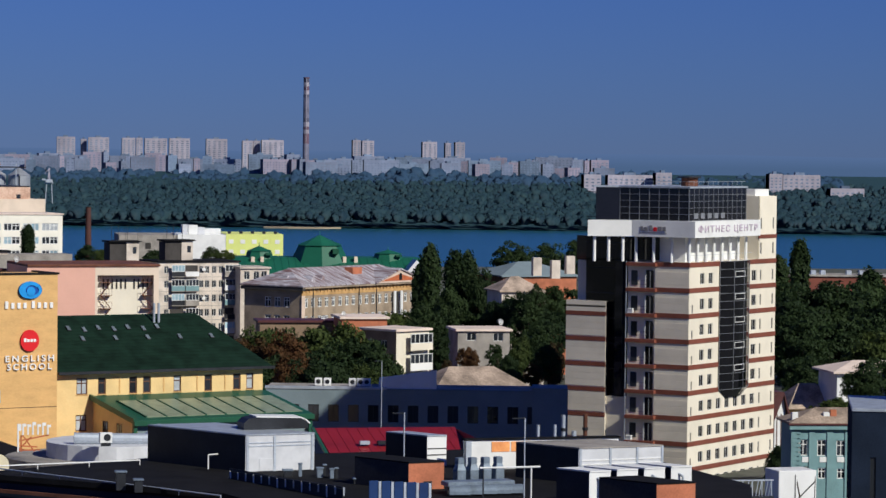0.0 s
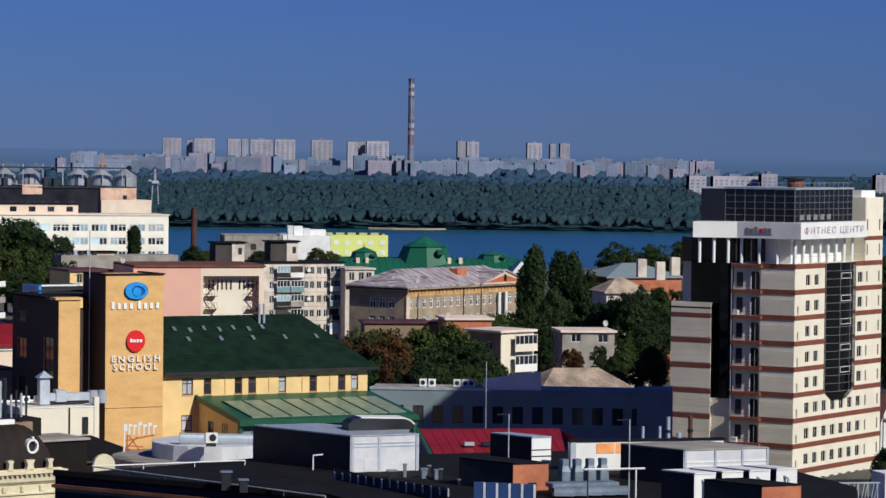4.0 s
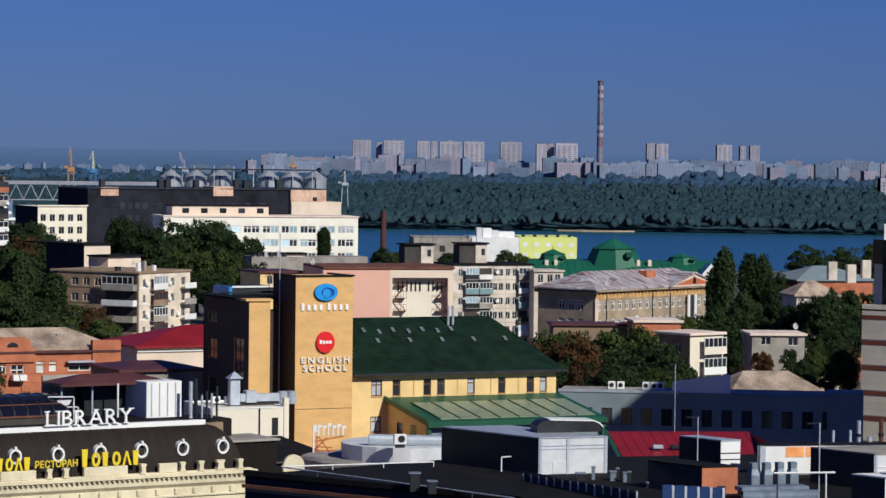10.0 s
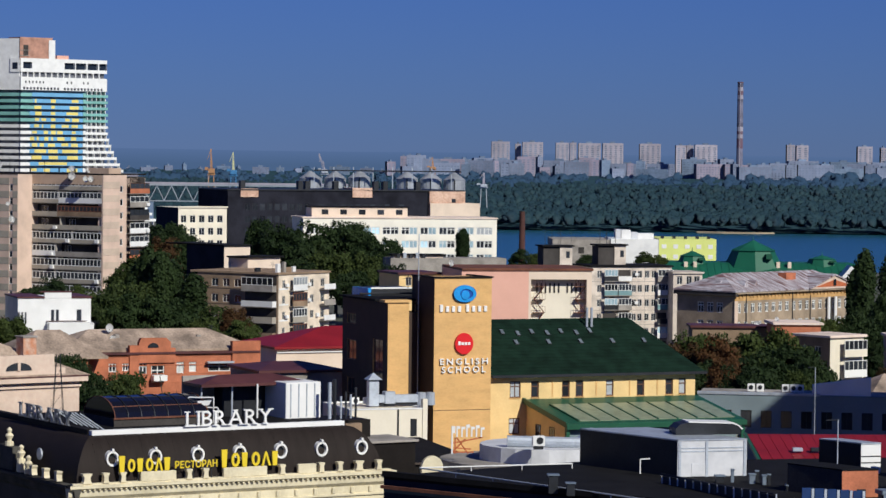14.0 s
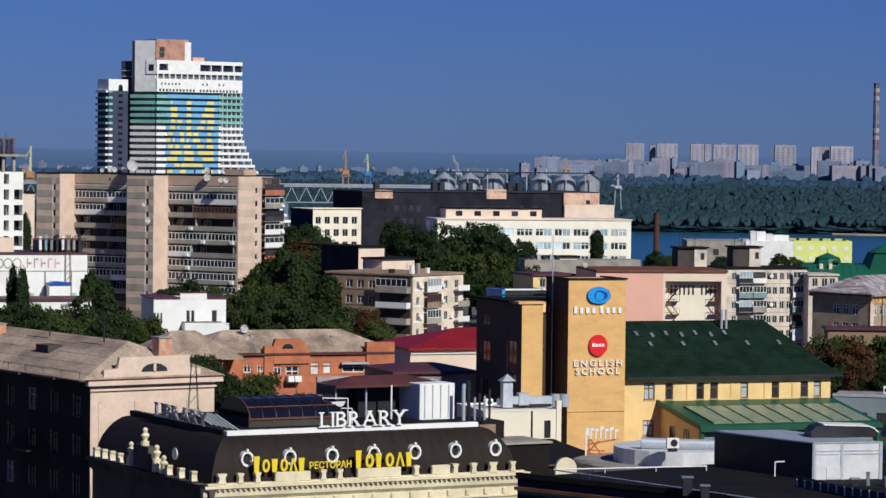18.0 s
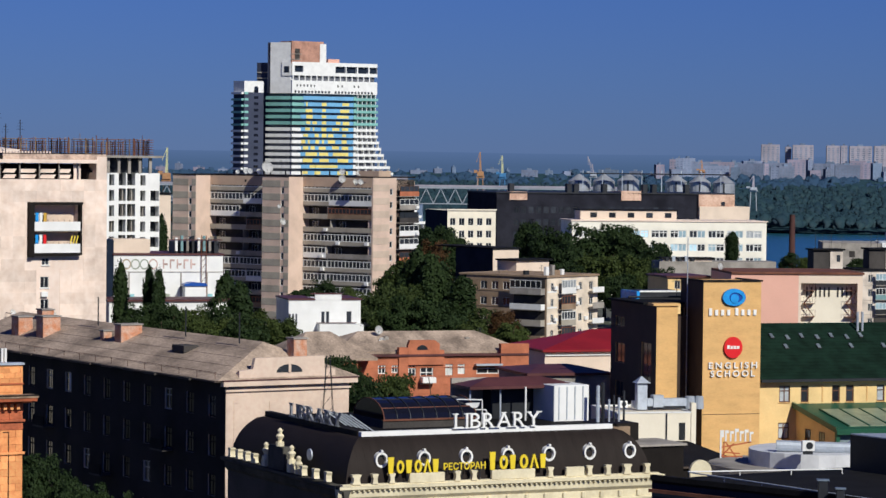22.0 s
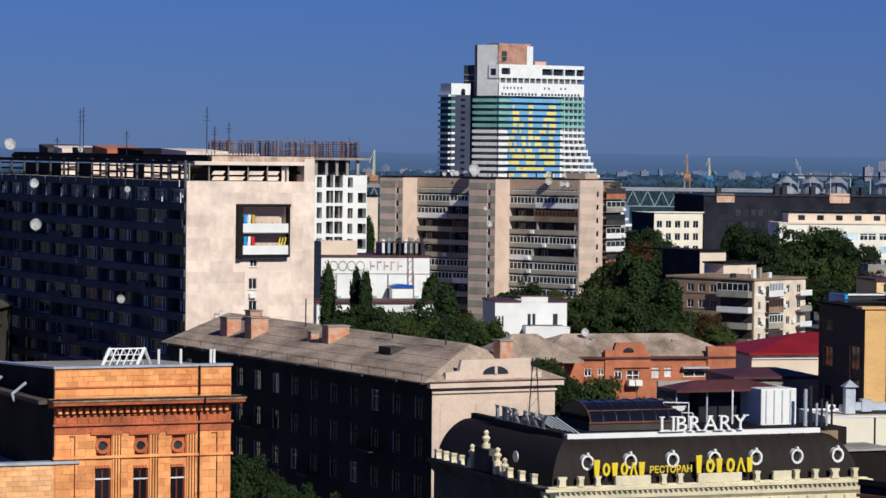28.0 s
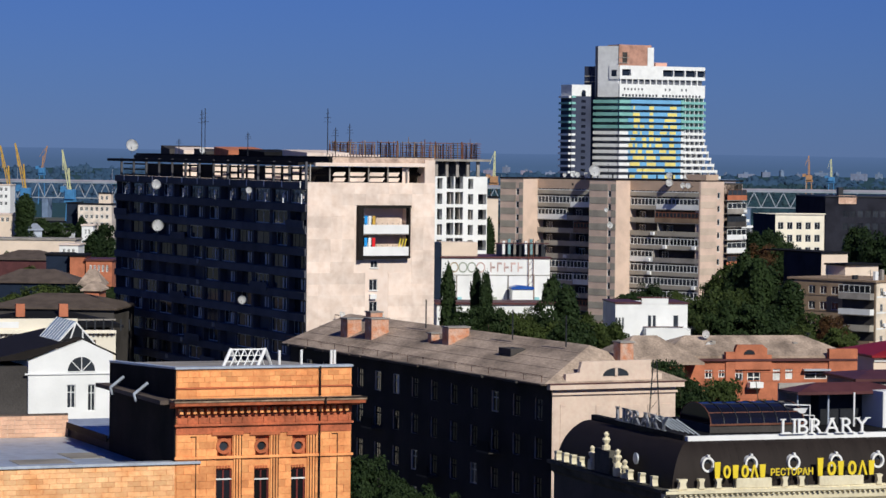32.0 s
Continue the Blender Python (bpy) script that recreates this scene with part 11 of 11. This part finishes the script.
tree("dark", 131.7, 450, 12.11, 14.00, 1.20, 66)
tree("dark", -16.5, 760, 23.65, 22.00, 1.20, 67)
tree("dark", -11.0, 770, 23.62, 23.00, 1.10, 68)
tree("dark", -5.2, 760, 22.93, 22.00, 1.10, 69)
tree("dark", -0.3, 750, 21.85, 20.00, 1.00, 70)
tree("dark", -20.8, 740, 22.16, 20.00, 1.00, 71)
tree("dark", -25.8, 745, 23.35, 20.00, 0.90, 72)
tree("dark", 2.5, 720, 18.95, 18.00, 1.00, 73)
tree("broad", -11.7, 690, 19.75, 18.00, 1.20, 74)
tree("broad", -2.7, 690, 18.57, 17.00, 1.10, 75)
tree("dark", 3.6, 680, 16.47, 14.00, 1.00, 76)
tree("dark", -29.5, 750, 23.88, 19.00, 0.80, 77)
tree("dark", -6.3, 660, 16.49, 14.00, 1.20, 78)
tree("dark", -16.0, 660, 16.99, 14.00, 1.10, 79)
tree("poplar", 21.6, 800, 21.35, 10.00, 1.40, 80)
tree("dark", 35.9, 780, 16.69, 8.00, 1.30, 81)
tree("broad", 39.7, 770, 16.64, 8.00, 1.20, 82)
tree("broad", 67.7, 780, 16.67, 6.00, 1.60, 83)
tree("broad", 71.3, 780, 16.11, 6.00, 1.40, 84)
tree("dark", 51.2, 760, 16.23, 7.00, 1.40, 85)
tree("dark", -56.2, 800, 23.49, 22.00, 1.10, 86)
tree("dark", -51.9, 790, 21.58, 20.00, 1.00, 87)
tree("rust", -51.2, 720, 20.66, 17.00, 0.90, 88)
tree("broad", -48.8, 600, 21.34, 19.00, 0.90, 89)
tree("dark", -44.1, 590, 22.29, 20.00, 0.90, 90)
tree("poplar", -42.4, 560, 23.80, 20.00, 0.90, 91)
tree("poplar", -39.5, 555, 22.98, 19.00, 0.90, 92)
tree("broad", -46.5, 530, 19.26, 15.00, 0.90, 93)
tree("broad", -42.3, 515, 19.95, 16.00, 1.10, 94)
tree("poplar", -37.7, 560, 21.28, 18.00, 0.90, 95)
tree("poplar", -31.6, 520, 20.41, 14.00, 1.30, 96)
tree("broad", -43.9, 480, 19.59, 13.00, 1.00, 97)
tree("dark", -37.6, 480, 19.70, 14.00, 1.20, 98)
tree("broad", -25.0, 470, 17.76, 10.00, 1.30, 99)
tree("broad", -20.4, 455, 16.91, 9.00, 1.20, 100)
tree("rust", -21.8, 465, 17.21, 9.00, 1.00, 101)
tree("broad", -26.6, 460, 16.53, 9.00, 1.10, 102)
tree("dark", -32.2, 480, 18.01, 12.00, 1.10, 103)
tree("dark", -57.5, 540, 18.86, 9.00, 1.00, 104)
tree("broad", -51.9, 530, 18.38, 8.00, 1.20, 105)
tree("dark", -63.8, 560, 16.68, 8.00, 1.20, 106)
tree("poplar", -72.4, 415, 25.93, 18.00, 0.50, 107)
tree("poplar", -67.6, 410, 25.57, 17.00, 0.40, 108)
tree("poplar", -66.0, 408, 25.36, 17.00, 0.42, 109)
tree("broad", -60.6, 400, 21.41, 12.00, 0.80, 110)
tree("dark", -57.9, 405, 22.12, 13.00, 0.80, 111)
tree("poplar", -55.2, 410, 23.70, 15.00, 0.90, 112)
tree("broad", -50.8, 400, 21.21, 11.00, 0.80, 113)
tree("broad", -47.4, 392, 20.57, 10.00, 1.00, 114)
tree("poplar", -61.3, 440, 23.56, 17.00, 0.80, 115)
tree("dark", -66.6, 395, 21.54, 10.00, 0.90, 116)
tree("dark", -62.8, 395, 21.24, 10.00, 0.90, 117)
tree("broad", -57.2, 385, 20.75, 9.00, 1.10, 118)
tree("dark", -51.0, 385, 20.87, 10.00, 1.20, 119)
tree("bush", -44.6, 380, 19.47, 6.00, 1.20, 120)
tree("broad", -54.4, 388, 20.65, 10.00, 1.00, 121)
tree("broad", -24.2, 290, 20.94, 8.00, 1.00, 122)
tree("dark", -26.8, 288, 20.60, 8.00, 0.90, 123)
tree("broad", -32.1, 300, 21.75, 8.00, 0.90, 124)
tree("dark", -30.3, 296, 21.50, 9.00, 0.90, 125)
tree("bush", -19.6, 286, 20.15, 4.00, 1.00, 126)
tree("dark", -29.3, 300, 21.25, 9.00, 1.00, 127)
# the next four use the dark kind to stand for shade there
tree("dark", -37.6, 205, 19.02, 7.00, 0.90, 128)
tree("dark", -43.1, 215, 19.67, 8.00, 0.90, 129)
tree("dark", -40.5, 212, 19.11, 7.00, 0.80, 130)
tree("dark", -34.4, 200, 18.96, 6.00, 0.80, 131)
tree("poplar", -109.7, 680, 26.66, 18.00, 0.70, 132)
tree("dark", -10.3, 300, 19.41, 5.00, 1.00, 133)
tree("dark", -41.0, 330, 18.81, 8.00, 1.00, 134)
tree("dark", -288.9, 900, 17.36, 18.00, 0.70, 135)
tree("poplar", -321.1, 1000, 25.23, 22.00, 1.20, 136)
tree("dark", -235.2, 800, 20.43, 20.00, 0.90, 137)
tree("poplar", -231.7, 780, 18.69, 16.00, 1.30, 138)
tree("dark", -221.2, 760, 17.17, 16.00, 1.00, 139)
tree("broad", -228.2, 700, 17.38, 12.00, 1.10, 140)
tree("broad", -197.7, 620, 16.92, 9.00, 1.40, 141)
tree("broad", -160.1, 520, 17.86, 10.00, 1.60, 142)
tree("broad", -162.1, 510, 17.74, 9.00, 1.60, 143)
tree("dark", -152.9, 510, 17.91, 9.00, 1.40, 144)
tree("broad", -159.7, 490, 17.67, 8.00, 1.40, 145)
tree("dark", -163.5, 560, 16.17, 9.00, 1.00, 146)
tree("broad", -150.2, 480, 17.82, 7.00, 1.60, 147)
tree("dark", -138.1, 470, 17.59, 6.00, 1.20, 148)
tree("dark", -299.3, 950, 18.28, 10.00, 1.60, 149)
tree("dark", -289.5, 940, 18.27, 10.00, 1.40, 150)
tree("poplar", -270.9, 900, 20.23, 14.00, 1.00, 151)
tree("bush", -70.3, 222, 22.74, 4.70, 0.45, 152)

# ---- river bridge, cranes, silos and houses of the harbour side ----
M_BRIDGE = mat("bridge_steel", (0.34, 0.37, 0.42), 0.7, 0.2, vary=0.15, scale=0.1)
by0 = 1900
bxa, bxb = -704.21, -70.94
bz1, bz0 = 19.38, 8.40
bg = thing("truss_bridge", "long pale steel truss bridge across the river", "bridge", pose(0, by0, 0))
part("deck", box(B(), bxa, bxb + 60, -6, 6, bz1 - 1.2, bz1), M_BRIDGE, bg)
part("parapet", box(B(), bxa, bxb + 60, -6.2, -6.0, bz1, bz1 + 1.0), M_FARWHITE, bg)
part("lower_chord", box(B(), bxa, bxb, -5.5, -4.5, bz0, bz0 + 0.6), M_BRIDGE, bg)
nb_ = int((bxb - bxa) / 9)
for i in range(nb_):
    x = bxa + i * (bxb - bxa) / nb_
    w = (bxb - bxa) / nb_
    part("truss_diagonal", bar(B(), (x, -5, bz0 + 0.4), (x + w / 2, -5, bz1 - 1.2), 0.34), M_BRIDGE, bg)
    part("truss_diagonal", bar(B(), (x + w / 2, -5, bz1 - 1.2), (x + w, -5, bz0 + 0.4), 0.34), M_BRIDGE, bg)
    if i % 5 == 2:
        part("pier", bevel_box(B(), x - 2, x + 2, -5, 5, -13, bz0, 0.4), M_FARGREY, bg)
    if i % 7 == 3:
        part("lamp_post", bar(B(), (x, -5, bz1), (x, -5, bz1 + 8), 0.15), M_BRIDGE, bg)


def crane(x, y, z, h, lean, body_m, jib_m, label):
    """A harbour crane: portal legs, cab, lattice tower and raised jib."""
    c = thing("harbour_crane", label, "crane", pose(x, y, z))
    for dx in (-3, 3):
        part("portal_leg", bar(B(), (dx, 0, min(0, profile(y) - z)), (dx * 0.6, 0, h * 0.3), 0.4), body_m, c)
    part("portal_beam", box(B(), -3, 3, -1, 1, h * 0.28, h * 0.33), body_m, c)
    part("cab", bevel_box(B(), -2.5, 2.5, -2, 2, h * 0.33, h * 0.46, 0.3), body_m, c)
    part("tower", bar(B(), (0, 0, h * 0.4), (lean * 0.2, 0, h * 0.75), 0.42), jib_m, c)
    for o in (-0.8, 0.8):
        part("jib_chord", bar(B(), (o, 0, h * 0.42), (lean + o * 0.3, 0, h), 0.24), jib_m, c)
    for k in range(6):
        a, b = k / 6, (k + 1) / 6
        part("jib_lacing", bar(B(), (-0.8 * (1 - a) + lean * a, 0, h * (0.42 + 0.58 * a)), (0.8 * (1 - b) + lean * b, 0, h * (0.42 + 0.58 * b)), 0.13), jib_m, c)
    part("tie", bar(B(), (lean, 0, h), (lean * 0.2 - 3, 0, h * 0.72), 0.2), jib_m, c)
    part("counterweight", box(B(), -5, -2.5, -1, 1, h * 0.42, h * 0.5), body_m, c)
    return c


CR = ("yellow harbour crane with a raised lattice jib", "pale harbour crane with a raised jib", "far orange harbour crane by the river")
M_CRANEPALE = mat("crane_pale_yellow", (0.62, 0.62, 0.35), 0.6, vary=0.15)
M_CRANEORANGE = mat("crane_orange", (0.45, 0.24, 0.12), 0.6, vary=0.15)
crane(-481.5, 1500, 0.9, 42.2, -5.8, M_CRANEBLUE, M_CRANEYEL, CR[0])
crane(-496.2, 1520, 0.3, 41.6, -5.6, M_CRANEBLUE, M_CRANEYEL, CR[0])
crane(-451.7, 1480, 3.3, 36.7, -4.4, M_CRANEBLUE, M_CRANEPALE, CR[1])
crane(-725.2, 2300, 10.2, 31.9, 4.3, M_CRANEBLUE, M_CRANEORANGE, CR[2])
crane(-130.4, 2350, 13.1, 27.9, -0.4, M_CRANEORANGE, M_CRANEORANGE, CR[2])
crane(-113.4, 2350, 13.3, 25.2, -0.4, M_CRANEBLUE, M_CRANEPALE, CR[1])
crane(-42.5, 2300, 16.4, 22.1, -4.3, M_STEEL, M_FARWHITE, CR[1])
crane(74.2, 2200, 10.8, 15.4, 0.0, M_STEEL, M_FARWHITE, CR[1])
crane(44.1, 2600, 20.9, 15.3, -0.5, M_CRANEORANGE, M_CRANEORANGE, CR[2])
crane(-302.8, 1900, 12.3, 29.5, 0.4, M_CRANEORANGE, M_CRANEPALE, CR[1])

# grain silos
M_SILO = mat("silo_steel", (0.4, 0.42, 0.46), 0.5, 0.4, vary=0.15, scale=0.2)
for xs, top in ((-34.7, 29.9), (-22.5, 30.1), (-10.6, 30.5), (12.8, 30.2), (24.4, 30.0), (36.1, 29.9)):
    so = thing("grain_silo", "ribbed steel grain silo with a conical top", "silo", pose(xs, 1500, 0), "grain silos")
    part("drum", tube(B(), 0, 0, 0, top - 2.5, 5.4, 5.4, 20), M_SILO, so)
    part("cone", tube(B(), 0, 0, top - 2.5, top + 1.2, 5.6, 0.6, 20), M_SILO, so)
    for k in range(4):
        part("hoop", tube(B(), 0, 0, top - 4 - 2.4 * k, top - 3.8 - 2.4 * k, 5.5, 5.5, 20), M_SILO, so)
    part("ladder", box(B(), -0.3, 0.3, -5.6, -5.45, 0, top - 2.5), M_STEELDK, so)
hs3 = thing("silo_gantry", "steel conveyor gantry above the silos", "gantry", pose(-32.56, 1490, 0))
gz3 = 31.22
part("walkway", box(B(), 0, 71.74, -1, 1, gz3, gz3 + 0.6), M_STEELDK, hs3)
for i in range(8):
    part("gantry_leg", bar(B(), (i * 71.74 / 7.5, 0, 0), (i * 71.74 / 7.5, 0, gz3 + 2), 0.3), M_STEEL, hs3)
# low harbour-side blocks
def town_block(x, y, turn, w, d, z, wall, roof_m, label, rows_=0, cols_=0, name="town_house", z0=0.0, pitch=3.0, roof_h=0.0):
    h = thing(name, label, "house", pose(x, y, 0, 0, 0, turn))
    holes = [(0.8 + i * (w - 1.2) / max(1, cols_), z - 2.4 - pitch * k, (w - 1.2) / max(1, cols_) * 0.55, 1.5) for k in range(rows_) for i in range(cols_)]
    body(h, w, d, z, wall, front=holes)
    windows_r(h, holes, cols=2, bar_w=0.1)
    if roof_h:
        part("roof", hip_roof(B(), -0.5, w + 0.5, -0.5, d + 0.5, z, z + roof_h, min(w, d) * 0.45), roof_m, h)
    else:
        part("roof", bevel_box(B(), -0.3, w + 0.3, -0.3, d + 0.3, z, z + 0.4, 0.06), roof_m, h)
    return h
town_block(-347.8, 1150, 10, 13.2, 14, 19.2, M_PANEL, M_TAR, "pale panel-built harbour block", 3, 6, roof_h=0.0)
town_block(-354.0, 1155, 10, 4.5, 14, 19.5, M_NAVY, M_TAR, "dark side block by the harbour", 0, 0, roof_h=0.0)
town_block(-342.4, 1160, 10, 4.9, 8, 23.4, M_PINKPALE, M_TAR, "pale lift hut on a harbour block", 1, 2, roof_h=0.0)
town_block(-255.4, 760, 8, 23.9, 12, 17.5, M_PINKPALE, M_CONCGREY, "long low pale works building", 0, 0, roof_h=0.0)
town_block(-228.6, 740, 8, 4.8, 10, 17.0, M_WHITE, M_CONC, "white stepped works building", 2, 3, roof_h=0.0)
town_block(-417.7, 1250, 8, 9.3, 12, 24.9, M_WHITE, M_CONC, "plain white harbour-side block", 3, 4, roof_h=0.0)
town_block(-334.1, 1000, 8, 8.1, 12, 18.3, M_PINKPALE, M_CONC, "low pale harbour-side shed", 1, 4, roof_h=0.0)
town_block(-195.3, 640, 10, 3.3, 10, 18.0, M_BRICK, M_TAR, "orange brick block with flat roof", 0, 0, roof_h=0.0)
town_block(-201.0, 641, 10, 5.0, 10, 18.1, M_NAVY, M_TAR, "dark navy rendered harbour block", 0, 0, roof_h=0.0)
town_block(-191.7, 640, 10, 5.7, 10, 17.1, M_BRICK, M_MAROON, "brick range with white windows", 1, 5, roof_h=0.0)
town_block(-230.5, 690, 6, 16.6, 14, 15.0, M_MAROON, M_BROWNROOF, "low house with brown roof", 0, 0, roof_h=2.2)
town_block(-187.0, 560, 6, 16.6, 12, 15.7, M_NAVY, M_BROWNROOF, "low house with a worn brown roof", 0, 0, roof_h=2.5)
town_block(-163.0, 540, 12, 4.0, 12, 16.2, M_PINKPALE, M_OLDROOF, "low house with worn roof", 0, 0, roof_h=3.0)
town_block(-150.1, 500, 8, 2.6, 8, 17.4, M_BRICK, M_OLDROOF, "small red-brick house with old roof", 0, 0, roof_h=1.5)
town_block(-287.6, 900, 20, 3.8, 10, 16.0, M_STEEL, M_STEEL, "small grey tin-roofed shed", 0, 0, roof_h=2.0)
town_block(-255.9, 850, 10, 3.3, 8, 19.0, M_WHITE, M_CONC, "small white flat-roofed house", 1, 2, roof_h=0.0)
town_block(-140.2, 420, 4, 18.3, 14, 18.6, M_DARKWALL, M_BROWNROOF, "low house with a dark brown ridge roof", 0, 0, roof_h=2.0)
town_block(-332.8, 2500, 0, 24.1, 14, 23.5, M_FARWHITE, M_FARGREY, "far pale harbour shed", 0, 0, roof_h=0.0)
town_block(-211.5, 2400, 0, 20.0, 14, 21.1, M_FARWHITE, M_FARGREY, "far pale harbour shed", 0, 0, roof_h=0.0)
town_block(-329.0, 2600, 0, 16.9, 14, 23.4, M_FARGREY, M_FARGREY, "far grey harbour shed", 0, 0, roof_h=0.0)
town_block(-415.3, 1280, 6, 20.9, 14, 8.6, M_BLUEGREYWALL, M_TAR, "long blue-grey harbour shed", 1, 9, roof_h=0.0)
town_block(-318.0, 1000, 6, 12.0, 12, 12.4, M_WHITE, M_CONCGREY, "low white harbour workshop", 1, 5, roof_h=0.0)
town_block(-123.5, 760, 14, 3.5, 12, 30.1, M_PINKPALE, M_TAR, "pale house beside a yard", 0, 0, roof_h=0.0)

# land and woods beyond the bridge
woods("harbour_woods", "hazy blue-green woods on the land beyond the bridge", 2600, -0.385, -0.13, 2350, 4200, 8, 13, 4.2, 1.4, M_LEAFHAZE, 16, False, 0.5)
# ---- small roof-top things ----
def aerial(x, y, z, h, wide=0.5):
    """A television aerial: a thin mast with three short cross rods."""
    t = thing("tv_aerial", "thin television aerial mast on a roof", "aerial", pose(x, y, z))
    part("mast", bar(B(), (0, 0, 0), (0, 0, h), 0.035, 6), M_STEELDK, t)
    for k in range(3):
        part("cross_rod", bar(B(), (-wide + 0.1 * k, 0, h * (0.78 + 0.09 * k)), (wide - 0.1 * k, 0, h * (0.78 + 0.09 * k)), 0.022), M_STEELDK, t)
    return t


aerial(37.72, 644.0, 21.61, 3.52)
aerial(40.34, 644.0, 21.65, 3.52)
aerial(-26.87, 548.0, 19.04, 2.74)
aerial(-19.39, 552.0, 18.78, 2.65)
aerial(-29.97, 322.0, 21.98, 1.68)
aerial(-17.70, 322.0, 21.38, 1.91)
aerial(2.65, 286.0, 28.60, 1.73)
aerial(-77.59, 640.0, 36.42, 3.04)
aerial(-69.51, 632.0, 36.21, 2.77)

# white pipe frame and tray beside the roof lantern
pf_ = thing("tray_stand", "white tubular frame with a tilted tray on a flat roof", "pipe frame", pose(-13.21, 212, LT + 0.1))
for a, b in (((0, 1.75), (1.75, 1.75)), ((0, 0.0), (0, 1.75)), ((1.2, 1.05), (2.05, 1.05)), ((2.05, 0.0), (2.05, 1.05)), ((1.75, 0.0), (1.75, 1.75)), ((1.2, 0), (1.2, 1.05))):
    part("pipe", bar(B(), (a[0], 0, a[1]), (b[0], 0, b[1]), 0.045, 6), M_WHITE, pf_)
part("tray", extrude_xz(B(), [(0.6, 1.5), (1.6, 1.55), (1.45, 1.25), (1.0, 1.05)], -0.3, 0.3), M_WHITE, pf_)
single("white_pole", tube(B(), 0, 0, 0, 2.40, 0.07, n=8), M_WHITE, "plain white pole standing on a flat roof", "pole", pose(-8.59, 216, LT + 0.1))
# dishes fixed to the slab's end wall above the slate roof
wall_dish(-80.01, 380.00, 20.32, 0.46, 35, 25, (0.2, 2.6))
wall_dish(-74.49, 378.00, 20.20, 0.49, 35, 25, (0.2, 2.6))

# rags, boards and boxes on the panel flats' roof
for i, (dx, dy, w, h, m) in enumerate(((1.0, 1.0, 0.9, 1.6, M_WHITE), (2.6, 0.8, 0.7, 1.9, M_CONCGREY), (4.2, 1.4, 1.6, 0.9, M_PANELBROWN), (-2.5, 5.0, 1.2, 0.8, M_STEELDK), (6.0, 1.2, 0.8, 1.0, M_WHITE))):
    single("roof_junk", bevel_box(B(), 0, w, 0, 0.6, 0, h, 0.05), m, "discarded box lying on a flat roof", "junk", p5.matrix_basis @ pose(max(0.2, dx), dy, qz + 0.3))
# air conditioners on the cream annex and the bank
for i in range(3):
    u_ = thing("air_conditioner", "white outdoor air conditioner on a flat roof", "air conditioner", an.matrix_basis @ pose(1.2 + 1.3 * i, 3.5, az_ + 0.22, 0, 0, 6 * i))
    part("case", bevel_box(B(), 0, 0.85, 0, 0.35, 0, 0.62, 0.03), M_WHITE, u_)
    part("fan_grille", tube(B(), 0, 0, 0, 0.03, 0.22, n=12), M_STEELDK, u_, m=pose(0.5, -0.005, 0.32, 90))
